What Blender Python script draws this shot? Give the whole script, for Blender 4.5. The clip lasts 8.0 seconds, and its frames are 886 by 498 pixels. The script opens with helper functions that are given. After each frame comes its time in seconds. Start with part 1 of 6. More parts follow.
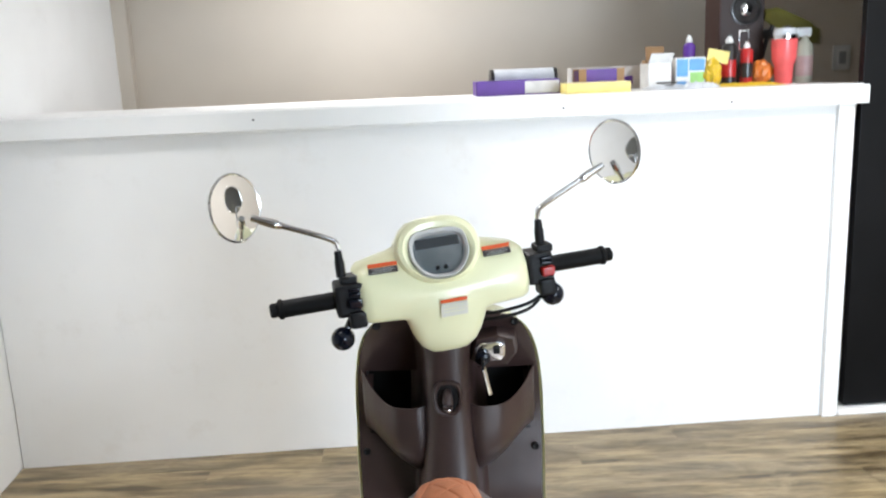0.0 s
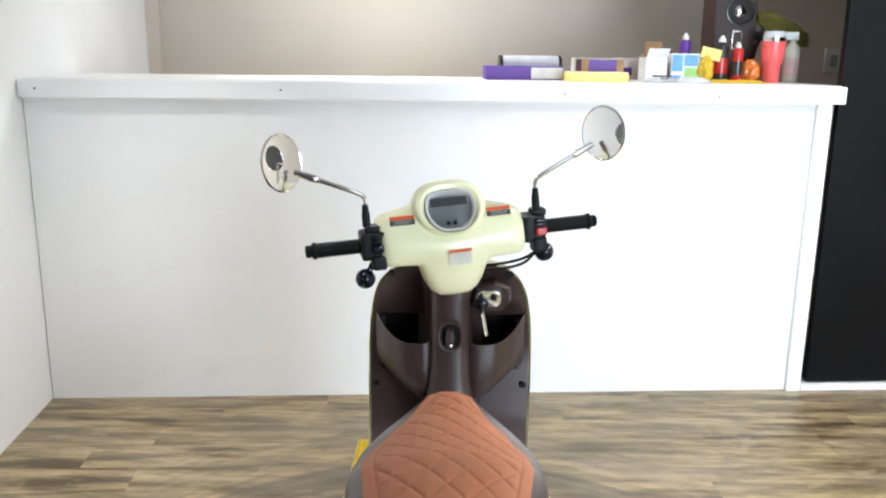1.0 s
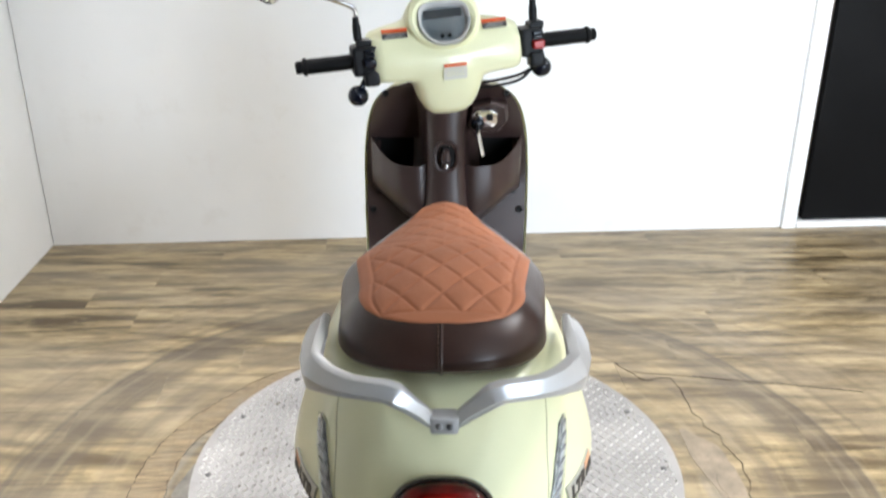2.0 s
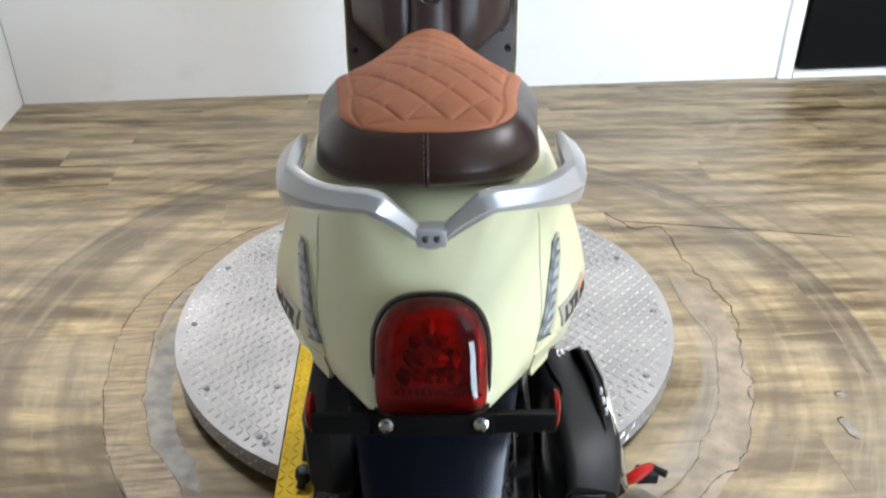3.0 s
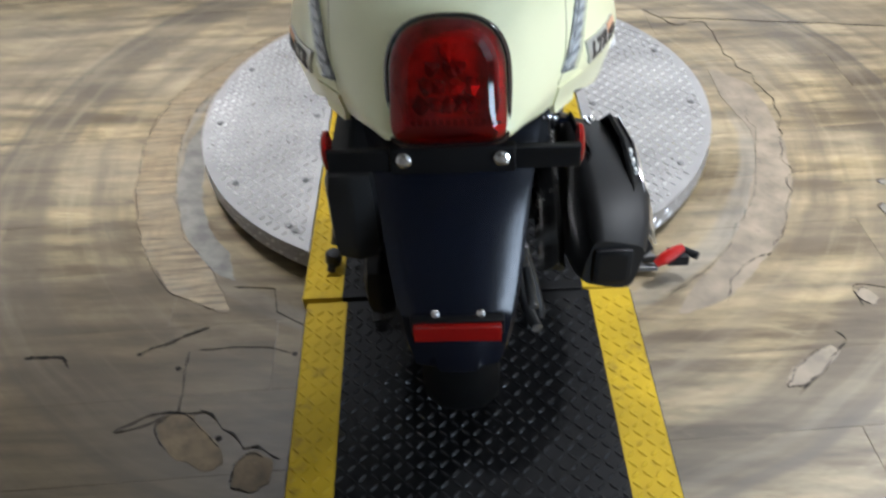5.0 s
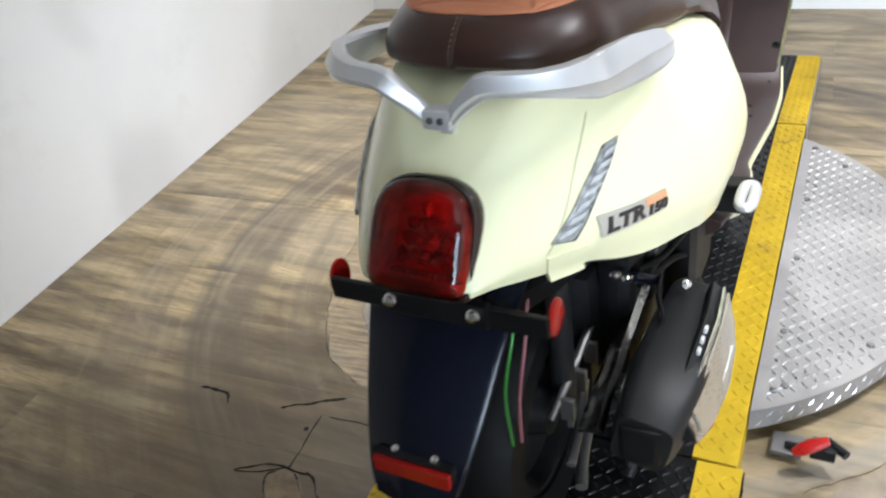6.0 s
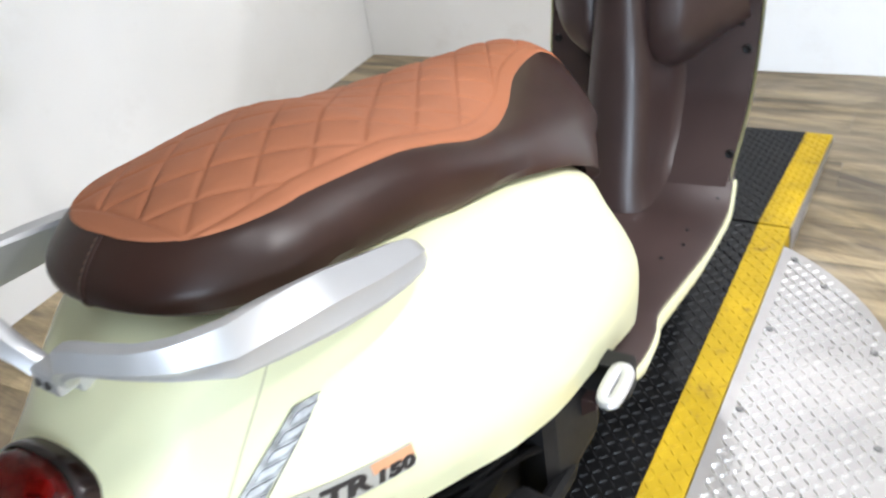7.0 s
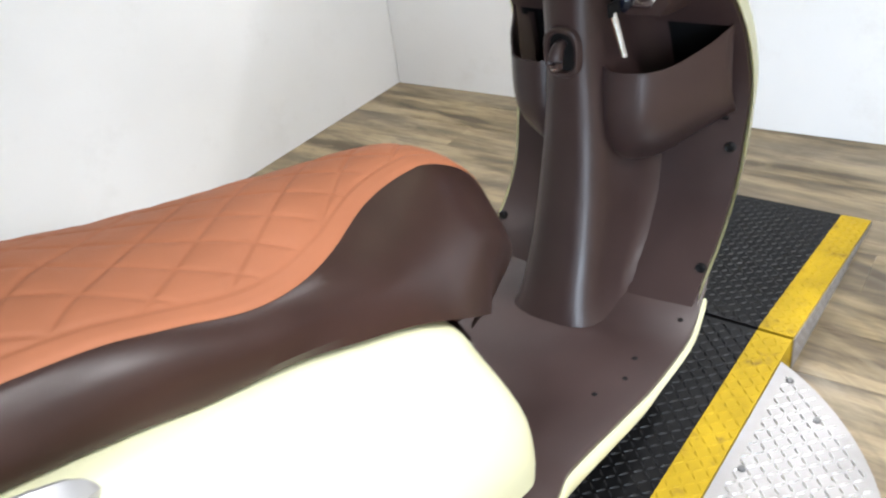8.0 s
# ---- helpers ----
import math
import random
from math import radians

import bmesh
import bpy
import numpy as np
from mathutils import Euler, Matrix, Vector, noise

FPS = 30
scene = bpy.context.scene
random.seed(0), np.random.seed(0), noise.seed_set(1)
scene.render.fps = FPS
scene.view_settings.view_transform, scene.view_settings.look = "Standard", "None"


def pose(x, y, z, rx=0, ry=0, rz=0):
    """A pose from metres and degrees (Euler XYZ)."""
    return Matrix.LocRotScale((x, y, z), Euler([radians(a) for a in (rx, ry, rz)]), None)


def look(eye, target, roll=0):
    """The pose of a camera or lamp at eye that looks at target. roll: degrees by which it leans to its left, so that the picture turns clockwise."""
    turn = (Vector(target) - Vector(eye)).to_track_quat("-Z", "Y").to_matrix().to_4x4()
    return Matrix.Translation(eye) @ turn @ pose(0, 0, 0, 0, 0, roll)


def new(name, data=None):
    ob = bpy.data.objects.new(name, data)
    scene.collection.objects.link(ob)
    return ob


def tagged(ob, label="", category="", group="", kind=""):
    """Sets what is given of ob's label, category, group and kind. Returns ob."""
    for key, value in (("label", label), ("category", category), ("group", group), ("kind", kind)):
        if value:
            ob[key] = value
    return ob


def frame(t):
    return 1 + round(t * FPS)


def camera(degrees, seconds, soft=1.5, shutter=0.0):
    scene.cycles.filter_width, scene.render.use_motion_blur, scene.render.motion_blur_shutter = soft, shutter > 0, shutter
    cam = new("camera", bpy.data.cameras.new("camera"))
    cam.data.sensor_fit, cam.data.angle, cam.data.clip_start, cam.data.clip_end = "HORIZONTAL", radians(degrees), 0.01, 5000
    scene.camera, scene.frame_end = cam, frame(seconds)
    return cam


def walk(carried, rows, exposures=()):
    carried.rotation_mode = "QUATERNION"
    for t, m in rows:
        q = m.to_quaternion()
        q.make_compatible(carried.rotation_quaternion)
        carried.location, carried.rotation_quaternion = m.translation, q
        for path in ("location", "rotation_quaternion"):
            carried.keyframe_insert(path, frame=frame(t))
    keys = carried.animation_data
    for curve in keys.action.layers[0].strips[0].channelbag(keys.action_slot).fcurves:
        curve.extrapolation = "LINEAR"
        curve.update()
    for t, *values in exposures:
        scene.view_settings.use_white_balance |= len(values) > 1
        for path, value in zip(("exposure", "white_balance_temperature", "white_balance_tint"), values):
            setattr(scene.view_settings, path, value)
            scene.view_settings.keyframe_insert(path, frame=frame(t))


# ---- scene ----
cam = camera(56.0, 8.0, 2.1, 0.3)
PATH = [
    (0, (0.027, -1.161, 1.560), (-0.002, 0.795, 1.144), -2.4),
    (0.2, (0.007, -1.262, 1.572), (-0.018, 0.699, 1.182), 0.2),
    (0.5, (-0.001, -1.399, 1.591), (-0.047, 0.558, 1.177), -0.2),
    (0.7, (-0.001, -1.436, 1.584), (-0.020, 0.515, 1.147), 1.6),
    (1, (0.003, -1.460, 1.572), (-0.020, 0.486, 1.111), 0.7),
    (1.5, (0.007, -1.469, 1.538), (-0.018, 0.447, 0.964), -0.4),
    (1.7, (0.010, -1.478, 1.504), (-0.013, 0.415, 0.860), -0.2),
    (2.8, (0.007, -1.438, 1.385), (0.012, 0.290, 0.378), -0.4),
    (3, (0.010, -1.440, 1.367), (0.023, 0.271, 0.332), -0.4),
    (3.3, (0.010, -1.452, 1.331), (0.010, 0.194, 0.195), 0.0),
    (3.5, (0.011, -1.455, 1.314), (0.010, 0.164, 0.139), 0.1),
    (4, (0.018, -1.459, 1.255), (0.044, 0.028, -0.082), 0.7),
    (4.5, (0.016, -1.467, 1.226), (0.020, -0.042, -0.178), 0.2),
    (4.7, (0.015, -1.472, 1.227), (0.011, -0.050, -0.180), -1.1),
    (5, (0.027, -1.480, 1.252), (-0.056, 0.010, -0.080), -3.5),
    (5.2, (0.072, -1.478, 1.272), (-0.201, 0.038, -0.004), -7.9),
    (6.3, (0.477, -1.266, 1.316), (-0.425, 0.136, 0.210), -7.9),
    (6.5, (0.507, -1.166, 1.334), (-0.359, 0.240, 0.207), -7.7),
    (6.7, (0.527, -1.079, 1.347), (-0.334, 0.321, 0.213), -7.8),
    (7, (0.563, -0.931, 1.322), (-0.441, 0.423, 0.246), -9.7),
    (7.2, (0.594, -0.834, 1.316), (-0.526, 0.447, 0.266), -7.1),
    (7.5, (0.618, -0.697, 1.315), (-0.620, 0.475, 0.270), -6.6),
    (7.7, (0.635, -0.636, 1.319), (-0.573, 0.562, 0.271), -7.5),
    (8, (0.639, -0.567, 1.325), (-0.512, 0.687, 0.277), -8.3),
]
EXPOSURES = [(0.0, 0.08, 6500, 10), (1.7, 0.14, 6500, 10), (2.8, 0.08, 6300, 10), (3.5, -0.06, 6150, 10), (4.5, -0.10, 6050, 10), (5.2, -0.04, 6050, 10), (6.3, 0.12, 6350, 11), (7.0, 0.16, 6350, 11), (8.0, 0.16, 6350, 11)]
walk(cam, [(t, look(eye, target, roll)) for t, eye, target, roll in PATH], EXPOSURES)

# ---- light ----
world = bpy.data.worlds.new("room_world")
scene.world = world
world.use_nodes = True
world.node_tree.nodes["Background"].inputs["Color"].default_value = (0.8, 0.9, 1.0, 1)
world.node_tree.nodes["Background"].inputs["Strength"].default_value = 0.05


def area_lamp(name, m, sx, sy, watts, colour):
    data = bpy.data.lights.new(name, "AREA")
    data.shape, data.size, data.size_y, data.energy, data.color = "RECTANGLE", sx, sy, watts, colour
    ob = new(name, data)
    ob.matrix_world = m
    return ob


CEIL = 2.95
SPOTS = [(-0.90, 0.30, 6.5, 46), (-1.10, 1.15, 12, 76), (2.45, 0.95, 55, 150), (1.25, -0.05, 20, 68), (0.9, 1.55, 8, 90), (-0.35, 3.25, 31, 150)]
for px, py, watts, spread in SPOTS:
    ob = area_lamp("spot_lamp", pose(px, py, CEIL - 0.075, 0, 0, 4.2), 0.17, 0.17, watts, (0.985, 0.99, 1.0))
    ob.data.shape, ob.data.spread = "DISK", radians(spread)
area_lamp("window_lamp", pose(2.15, -3.62, 1.30, 90, 0, 4.24), 2.3, 1.9, 210, (0.76, 0.88, 1.0))

# ---- materials ----


def nodes_of(name):
    m = bpy.data.materials.new(name)
    m.use_nodes = True
    t = m.node_tree
    return m, t, t.nodes["Principled BSDF"]


def node(t, kind, **values):
    n = t.nodes.new(kind)
    for k, v in values.items():
        if k in n.inputs:
            n.inputs[k].default_value = v
    return n


def mix(t, fac, a, b):
    n = t.nodes.new("ShaderNodeMix")
    n.data_type = "RGBA"
    for sock, v in ((n.inputs[0], fac), (n.inputs[6], a), (n.inputs[7], b)):
        if isinstance(v, bpy.types.NodeSocket):
            t.links.new(v, sock)
        else:
            sock.default_value = v if isinstance(v, float) else (*v[:3], 1)
    return n.outputs[2]


def ramp(t, src, lo, hi, invert=False):
    n = t.nodes.new("ShaderNodeMapRange")
    n.inputs["From Min"].default_value, n.inputs["From Max"].default_value = lo, hi
    n.inputs["To Min"].default_value, n.inputs["To Max"].default_value = (1, 0) if invert else (0, 1)
    t.links.new(src, n.inputs["Value"])
    return n.outputs["Result"]


def math_node(t, op, a, b=0.0, c=0.0):
    n = t.nodes.new("ShaderNodeMath")
    n.operation = op
    for sock, v in zip(n.inputs, (a, b, c)):
        if isinstance(v, bpy.types.NodeSocket):
            t.links.new(v, sock)
        else:
            sock.default_value = v
    return n.outputs[0]


def coords(t, scale=(1, 1, 1), world_space=False):
    m = t.nodes.new("ShaderNodeMapping")
    m.inputs["Scale"].default_value = scale
    if world_space:
        t.links.new(t.nodes.new("ShaderNodeNewGeometry").outputs["Position"], m.inputs["Vector"])
    else:
        t.links.new(t.nodes.new("ShaderNodeTexCoord").outputs["Object"], m.inputs["Vector"])
    return m.outputs["Vector"]


def noise_of(t, vec, scale, detail=4.0, rough=0.55):
    n = node(t, "ShaderNodeTexNoise", Scale=scale, Detail=detail, Roughness=rough)
    t.links.new(vec, n.inputs["Vector"])
    return n.outputs["Fac"]


def bump(t, bsdf, height, strength, distance=0.001):
    n = node(t, "ShaderNodeBump", Strength=strength, Distance=distance)
    t.links.new(height, n.inputs["Height"])
    t.links.new(n.outputs["Normal"], bsdf.inputs["Normal"])


def surface(name, base, rough=0.5, metal=0.0, vary=0.12, scale=6.0, grain=300.0, relief=0.15, coat=0.0, dirt=None, spec=0.5):
    """A paint, plastic, leather or metal with large stains, fine grain and slight relief."""
    m, t, b = nodes_of(name)
    vec = coords(t)
    big, fine = noise_of(t, vec, scale, 3), noise_of(t, vec, grain, 2)
    dark = tuple(c * (1 - vary) for c in base)
    light = tuple(min(1, c * (1 + vary * 0.6)) for c in base)
    col = mix(t, ramp(t, big, 0.35, 0.65), dark, light)
    if dirt:
        col = mix(t, ramp(t, noise_of(t, vec, scale * 2.7, 6, 0.7), 0.56, 0.74), col, dirt)
    t.links.new(col, b.inputs["Base Color"])
    r = math_node(t, "MULTIPLY_ADD", fine, 0.16, rough - 0.08)
    r2 = math_node(t, "MULTIPLY_ADD", big, 0.14, math_node(t, "SUBTRACT", r, 0.07))
    t.links.new(r2, b.inputs["Roughness"])
    b.inputs["Metallic"].default_value = metal
    b.inputs["Coat Weight"].default_value = coat
    b.inputs["Specular IOR Level"].default_value = spec
    b.inputs["Coat Roughness"].default_value = 0.06
    if relief:
        bump(t, b, fine, relief)
    return m


CREAM = surface("cream_paint", (0.82, 0.81, 0.53), 0.34, vary=0.03, scale=4, relief=0.02, coat=0.3)
BROWN = surface("brown_plastic", (0.038, 0.0215, 0.0195), 0.37, vary=0.12, scale=9, grain=900, relief=0.15, spec=0.48)
BROWN_VINYL = surface("brown_vinyl", (0.043, 0.0190, 0.0140), 0.33, vary=0.12, scale=12, grain=900, relief=0.12, spec=0.45)
ORANGE = surface("orange_leather", (0.49, 0.180, 0.088), 0.6, vary=0.06, scale=10, grain=900, relief=0.3, spec=0.3)
THREAD = surface("brown_thread", (0.20, 0.125, 0.09), 0.7)
SILVER = surface("silver_paint", (0.61, 0.608, 0.615), 0.36, metal=0.5, vary=0.05, relief=0.05)
CHROME = surface("chrome", (0.82, 0.82, 0.84), 0.12, metal=1.0, vary=0.05, relief=0.0)
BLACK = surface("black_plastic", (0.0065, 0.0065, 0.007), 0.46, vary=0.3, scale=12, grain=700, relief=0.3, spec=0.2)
GLOSS_BLACK = surface("gloss_black", (0.0032, 0.0048, 0.011), 0.2, vary=0.3, relief=0.02, spec=0.3)
RUBBER = surface("rubber", (0.0035, 0.0035, 0.0038), 0.6, vary=0.25, grain=500, relief=0.4, spec=0.14)
MATT_BLACK = surface("matt_black_steel", (0.011, 0.011, 0.0118), 0.50, vary=0.2, grain=900, relief=0.06, spec=0.32)
ENGINE = surface("engine_metal", (0.010, 0.010, 0.0108), 0.5, metal=0.0, vary=0.4, scale=25, relief=0.3, spec=0.15)
RED_PLASTIC = surface("red_plastic", (0.36, 0.010, 0.008), 0.3, vary=0.12)
SCREEN = surface("grey_lcd", (0.17, 0.235, 0.27), 0.15, vary=0.08, relief=0.0, coat=0.4)
SCREEN_DARK = surface("dark_lcd", (0.035, 0.04, 0.045), 0.15, vary=0.1, relief=0.0, coat=0.4)
DARK_RED = surface("dark_red_reflector", (0.27, 0.008, 0.006), 0.2, vary=0.2)
CLEAR_RIM = surface("pale_gauge_rim", (0.52, 0.52, 0.51), 0.34, metal=0.1, vary=0.05, relief=0.0)
STICK_ORANGE = surface("orange_print", (0.72, 0.10, 0.02), 0.5, vary=0.05)
STICK_DARK = surface("dark_print", (0.03, 0.026, 0.026), 0.5, vary=0.1)
STICK_PALE = surface("pale_print", (0.60, 0.60, 0.58), 0.5, vary=0.05)
STICK_FILM = surface("clear_film_print", (0.70, 0.69, 0.60), 0.4, vary=0.04)
BADGE_GREY = surface("badge_silver", (0.55, 0.55, 0.52), 0.35, metal=0.4, vary=0.06)
BADGE_ORANGE = surface("badge_orange", (0.70, 0.36, 0.20), 0.4, vary=0.06)
WHITE_PAINT = surface("white_wall_paint", (0.81, 0.81, 0.805), 0.55, vary=0.03, scale=1.6, grain=260, relief=0.12, dirt=(0.755, 0.745, 0.73))
WALL_WHITE = surface("bright_wall_paint", (0.855, 0.855, 0.85), 0.55, vary=0.03, scale=1.6, grain=260, relief=0.12, dirt=(0.81, 0.805, 0.795))
TRIM_PAINT = surface("white_trim_paint", (0.83, 0.83, 0.82), 0.4, vary=0.03, scale=3, relief=0.08)
BEIGE_PAINT = surface("beige_wall_paint", (0.56, 0.50, 0.425), 0.6, vary=0.05, scale=1.2, grain=220, relief=0.12)
GREY_PAINT = surface("grey_wall_paint", (0.30, 0.30, 0.30), 0.6, vary=0.06, scale=1.2, relief=0.12)
BLACK_PANEL = surface("black_panel_paint", (0.004, 0.004, 0.0044), 0.42, vary=0.25, scale=2, relief=0.1, spec=0.12)
CEILING_PAINT = surface("ceiling_paint", (0.55, 0.55, 0.545), 0.8, vary=0.04, scale=2, relief=0.2)
STEEL = surface("tread_plate_steel", (0.31, 0.296, 0.287), 0.40, metal=0.45, vary=0.2, scale=5, grain=160, relief=0.35, dirt=(0.24, 0.226, 0.216))
LUG_STEEL = surface("worn_lug_steel", (0.70, 0.685, 0.67), 0.3, metal=0.8, vary=0.2, scale=9, grain=160, relief=0.2)
PLATE_BLACK = surface("black_tread_paint", (0.0045, 0.0045, 0.005), 0.46, vary=0.35, scale=7, grain=200, relief=0.3, dirt=(0.011, 0.0105, 0.010), spec=0.13)
LUG_BLACK = surface("worn_lug_black", (0.009, 0.009, 0.010), 0.40, vary=0.3, scale=9, grain=160, relief=0.2, spec=0.3)
PLATE_YELLOW = surface("yellow_tread_paint", (0.44, 0.295, 0.014), 0.6, vary=0.18, scale=8, grain=200, relief=0.3, dirt=(0.19, 0.12, 0.022), spec=0.15)
BOLT_STEEL = surface("bolt_steel", (0.16, 0.157, 0.155), 0.4, metal=0.7, vary=0.25)
CONCRETE = surface("dark_pit", (0.11, 0.09, 0.07), 0.8, vary=0.3)


def lens_material(name, tint, gloss=0.04):
    """Coloured clear plastic: tinted light passes, the surface shines."""
    m, t, b = nodes_of(name)
    t.nodes.remove(b)
    tr = t.nodes.new("ShaderNodeBsdfTransparent")
    tr.inputs["Color"].default_value = (*tint, 1)
    gl = t.nodes.new("ShaderNodeBsdfGlossy")
    gl.inputs["Roughness"].default_value = gloss
    fr = t.nodes.new("ShaderNodeFresnel")
    fr.inputs["IOR"].default_value = 1.5
    mx = t.nodes.new("ShaderNodeMixShader")
    t.links.new(fr.outputs[0], mx.inputs[0])
    t.links.new(tr.outputs[0], mx.inputs[1])
    t.links.new(gl.outputs[0], mx.inputs[2])
    t.links.new(mx.outputs[0], t.nodes["Material Output"].inputs["Surface"])
    return m


RED_LENS = lens_material("red_lens", (0.70, 0.022, 0.013))
CLEAR_LENS = lens_material("clear_lens", (0.92, 0.93, 0.94))
MIRROR, _t, _b = nodes_of("mirror_glass")
_b.inputs["Metallic"].default_value, _b.inputs["Roughness"].default_value = 1.0, 0.02
_b.inputs["Base Color"].default_value = (0.86, 0.87, 0.88, 1)
GLOW, _t, _b = nodes_of("lamp_diffuser")
_b.inputs["Emission Color"].default_value = (1, 0.985, 0.96, 1)
_b.inputs["Emission Strength"].default_value = 12.0
SKYGLOW, _t, _b = nodes_of("daylight_outside")
_b.inputs["Base Color"].default_value = (0.5, 0.6, 0.7, 1)
_b.inputs["Emission Color"].default_value = (0.62, 0.78, 1.0, 1)
_b.inputs["Emission Strength"].default_value = 5.0

TURN_X, TURN_Y, TURN_R = -0.022, 0.262, 0.602
DECK = 0.172


def plank_material():
    """Vinyl planks in grey-brown oak print, with turning marks and worn rings round the turntable."""
    m, t, b = nodes_of("oak_vinyl")
    obj = t.nodes.new("ShaderNodeObjectInfo")
    vec = t.nodes.new("ShaderNodeVectorMath")
    vec.operation = "ADD"
    off = t.nodes.new("ShaderNodeCombineXYZ")
    t.links.new(math_node(t, "MULTIPLY", obj.outputs["Random"], 5.0), off.inputs[0])
    t.links.new(coords(t, (1.0, 7.5, 0), True), vec.inputs[0])
    t.links.new(off.outputs[0], vec.inputs[1])
    v = vec.outputs[0]
    streak = noise_of(t, v, 2.0, 6, 0.6)
    cloud = noise_of(t, coords(t, (0.9, 3.2, 1), True), 1.3, 4, 0.55)
    fine = noise_of(t, v, 18.0, 4, 0.7)
    blotch = noise_of(t, v, 4.2, 5, 0.65)
    col = mix(t, ramp(t, streak, 0.38, 0.62), (0.058, 0.040, 0.019), (0.310, 0.238, 0.132))
    col = mix(t, math_node(t, "MULTIPLY", ramp(t, blotch, 0.53, 0.66), 0.6), col, (0.056, 0.037, 0.017))
    col = mix(t, math_node(t, "MULTIPLY", ramp(t, cloud, 0.42, 0.62), 0.35), col, (0.265, 0.225, 0.170))
    col = mix(t, math_node(t, "MULTIPLY", ramp(t, fine, 0.50, 0.8), 0.4), col, (0.10, 0.070, 0.038))
    col = mix(t, math_node(t, "MULTIPLY", obj.outputs["Random"], 0.12), col, (0.17, 0.13, 0.082))
    marble = t.nodes.new("ShaderNodeTexNoise")
    marble.inputs["Scale"].default_value, marble.inputs["Detail"].default_value, marble.inputs["Roughness"].default_value, marble.inputs["Distortion"].default_value = 2.2, 6.0, 0.6, 1.8
    t.links.new(coords(t, (1.2, 2.8, 0), True), marble.inputs["Vector"])
    col = mix(t, math_node(t, "MULTIPLY", ramp(t, marble.outputs["Fac"], 0.50, 0.74), 0.6), col, (0.056, 0.037, 0.017))
    col = mix(t, math_node(t, "MULTIPLY", ramp(t, marble.outputs["Fac"], 0.44, 0.30), 0.45), col, (0.335, 0.268, 0.160))
    # worn rings round the turntable
    pos = t.nodes.new("ShaderNodeNewGeometry").outputs["Position"]
    warp = noise_of(t, coords(t, (1, 1, 0), True), 3.0, 3)
    sub = t.nodes.new("ShaderNodeVectorMath")
    sub.operation = "SUBTRACT"
    t.links.new(pos, sub.inputs[0])
    sub.inputs[1].default_value = (TURN_X, TURN_Y, 0)
    ln = t.nodes.new("ShaderNodeVectorMath")
    ln.operation = "LENGTH"
    t.links.new(sub.outputs[0], ln.inputs[0])
    rad = math_node(t, "MULTIPLY_ADD", math_node(t, "SUBTRACT", warp, 0.5), 0.05, ln.outputs["Value"])

    def ring(r, half, soft):
        d = math_node(t, "ABSOLUTE", math_node(t, "SUBTRACT", rad, r))
        return ramp(t, d, half, half + soft, True)

    patch = noise_of(t, coords(t, (1, 1, 0), True), 2.1, 4)
    wear = ramp(t, patch, 0.38, 0.6)
    col = mix(t, math_node(t, "MULTIPLY", ring(0.79, 0.035, 0.02), math_node(t, "MULTIPLY", wear, 0.18)), col, (0.26, 0.19, 0.11))
    col = mix(t, math_node(t, "MULTIPLY", ring(0.705, 0.016, 0.012), math_node(t, "MULTIPLY", wear, 0.6)), col, (0.20, 0.185, 0.165))
    col = mix(t, math_node(t, "MULTIPLY", ring(1.05, 0.045, 0.05), math_node(t, "MULTIPLY_ADD", noise_of(t, coords(t, (1, 1, 0), True), 5.0, 4), 0.7, 0.24)), col, (0.068, 0.054, 0.040))
    col = mix(t, math_node(t, "MULTIPLY", ring(1.078, 0.004, 0.010), 0.12), col, (0.30, 0.255, 0.19))
    col = mix(t, math_node(t, "MULTIPLY", ring(1.115, 0.005, 0.008), 0.5), col, (0.06, 0.05, 0.04))
    col = mix(t, math_node(t, "MULTIPLY", ring(1.28, 0.03, 0.05), 0.3), col, (0.115, 0.09, 0.066))
    col = mix(t, math_node(t, "MULTIPLY", ring(0.865, 0.012, 0.02), 0.35), col, (0.13, 0.10, 0.07))
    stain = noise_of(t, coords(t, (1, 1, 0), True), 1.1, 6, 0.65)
    col = mix(t, math_node(t, "MULTIPLY", ramp(t, stain, 0.55, 0.75), 0.6), col, (0.06, 0.047, 0.036))
    sep = t.nodes.new("ShaderNodeSeparateXYZ")
    t.links.new(sub.outputs[0], sep.inputs[0])
    turn = t.nodes.new("ShaderNodeCombineXYZ")
    t.links.new(math_node(t, "MULTIPLY", rad, 26.0), turn.inputs[0])
    t.links.new(math_node(t, "MULTIPLY", math_node(t, "ARCTAN2", sep.outputs[1], sep.outputs[0]), 1.6), turn.inputs[1])
    scuff = noise_of(t, turn.outputs[0], 1.0, 5, 0.6)
    zone = ring(1.02, 0.30, 0.22)
    col = mix(t, math_node(t, "MULTIPLY", math_node(t, "MULTIPLY", ramp(t, scuff, 0.50, 0.68), zone), 0.5), col, (0.082, 0.064, 0.045))
    col = mix(t, math_node(t, "MULTIPLY", math_node(t, "MULTIPLY", ramp(t, scuff, 0.46, 0.32), zone), 0.25), col, (0.32, 0.27, 0.185))
    # dirty vinyl round the broken holes by the ramp, with shade painted into it
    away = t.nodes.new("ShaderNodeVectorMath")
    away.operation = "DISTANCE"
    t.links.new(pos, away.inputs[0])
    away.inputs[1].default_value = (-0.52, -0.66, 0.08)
    dirt_shade = math_node(t, "MULTIPLY_ADD", math_node(t, "SUBTRACT", stain, 0.5), 0.9, away.outputs["Value"])
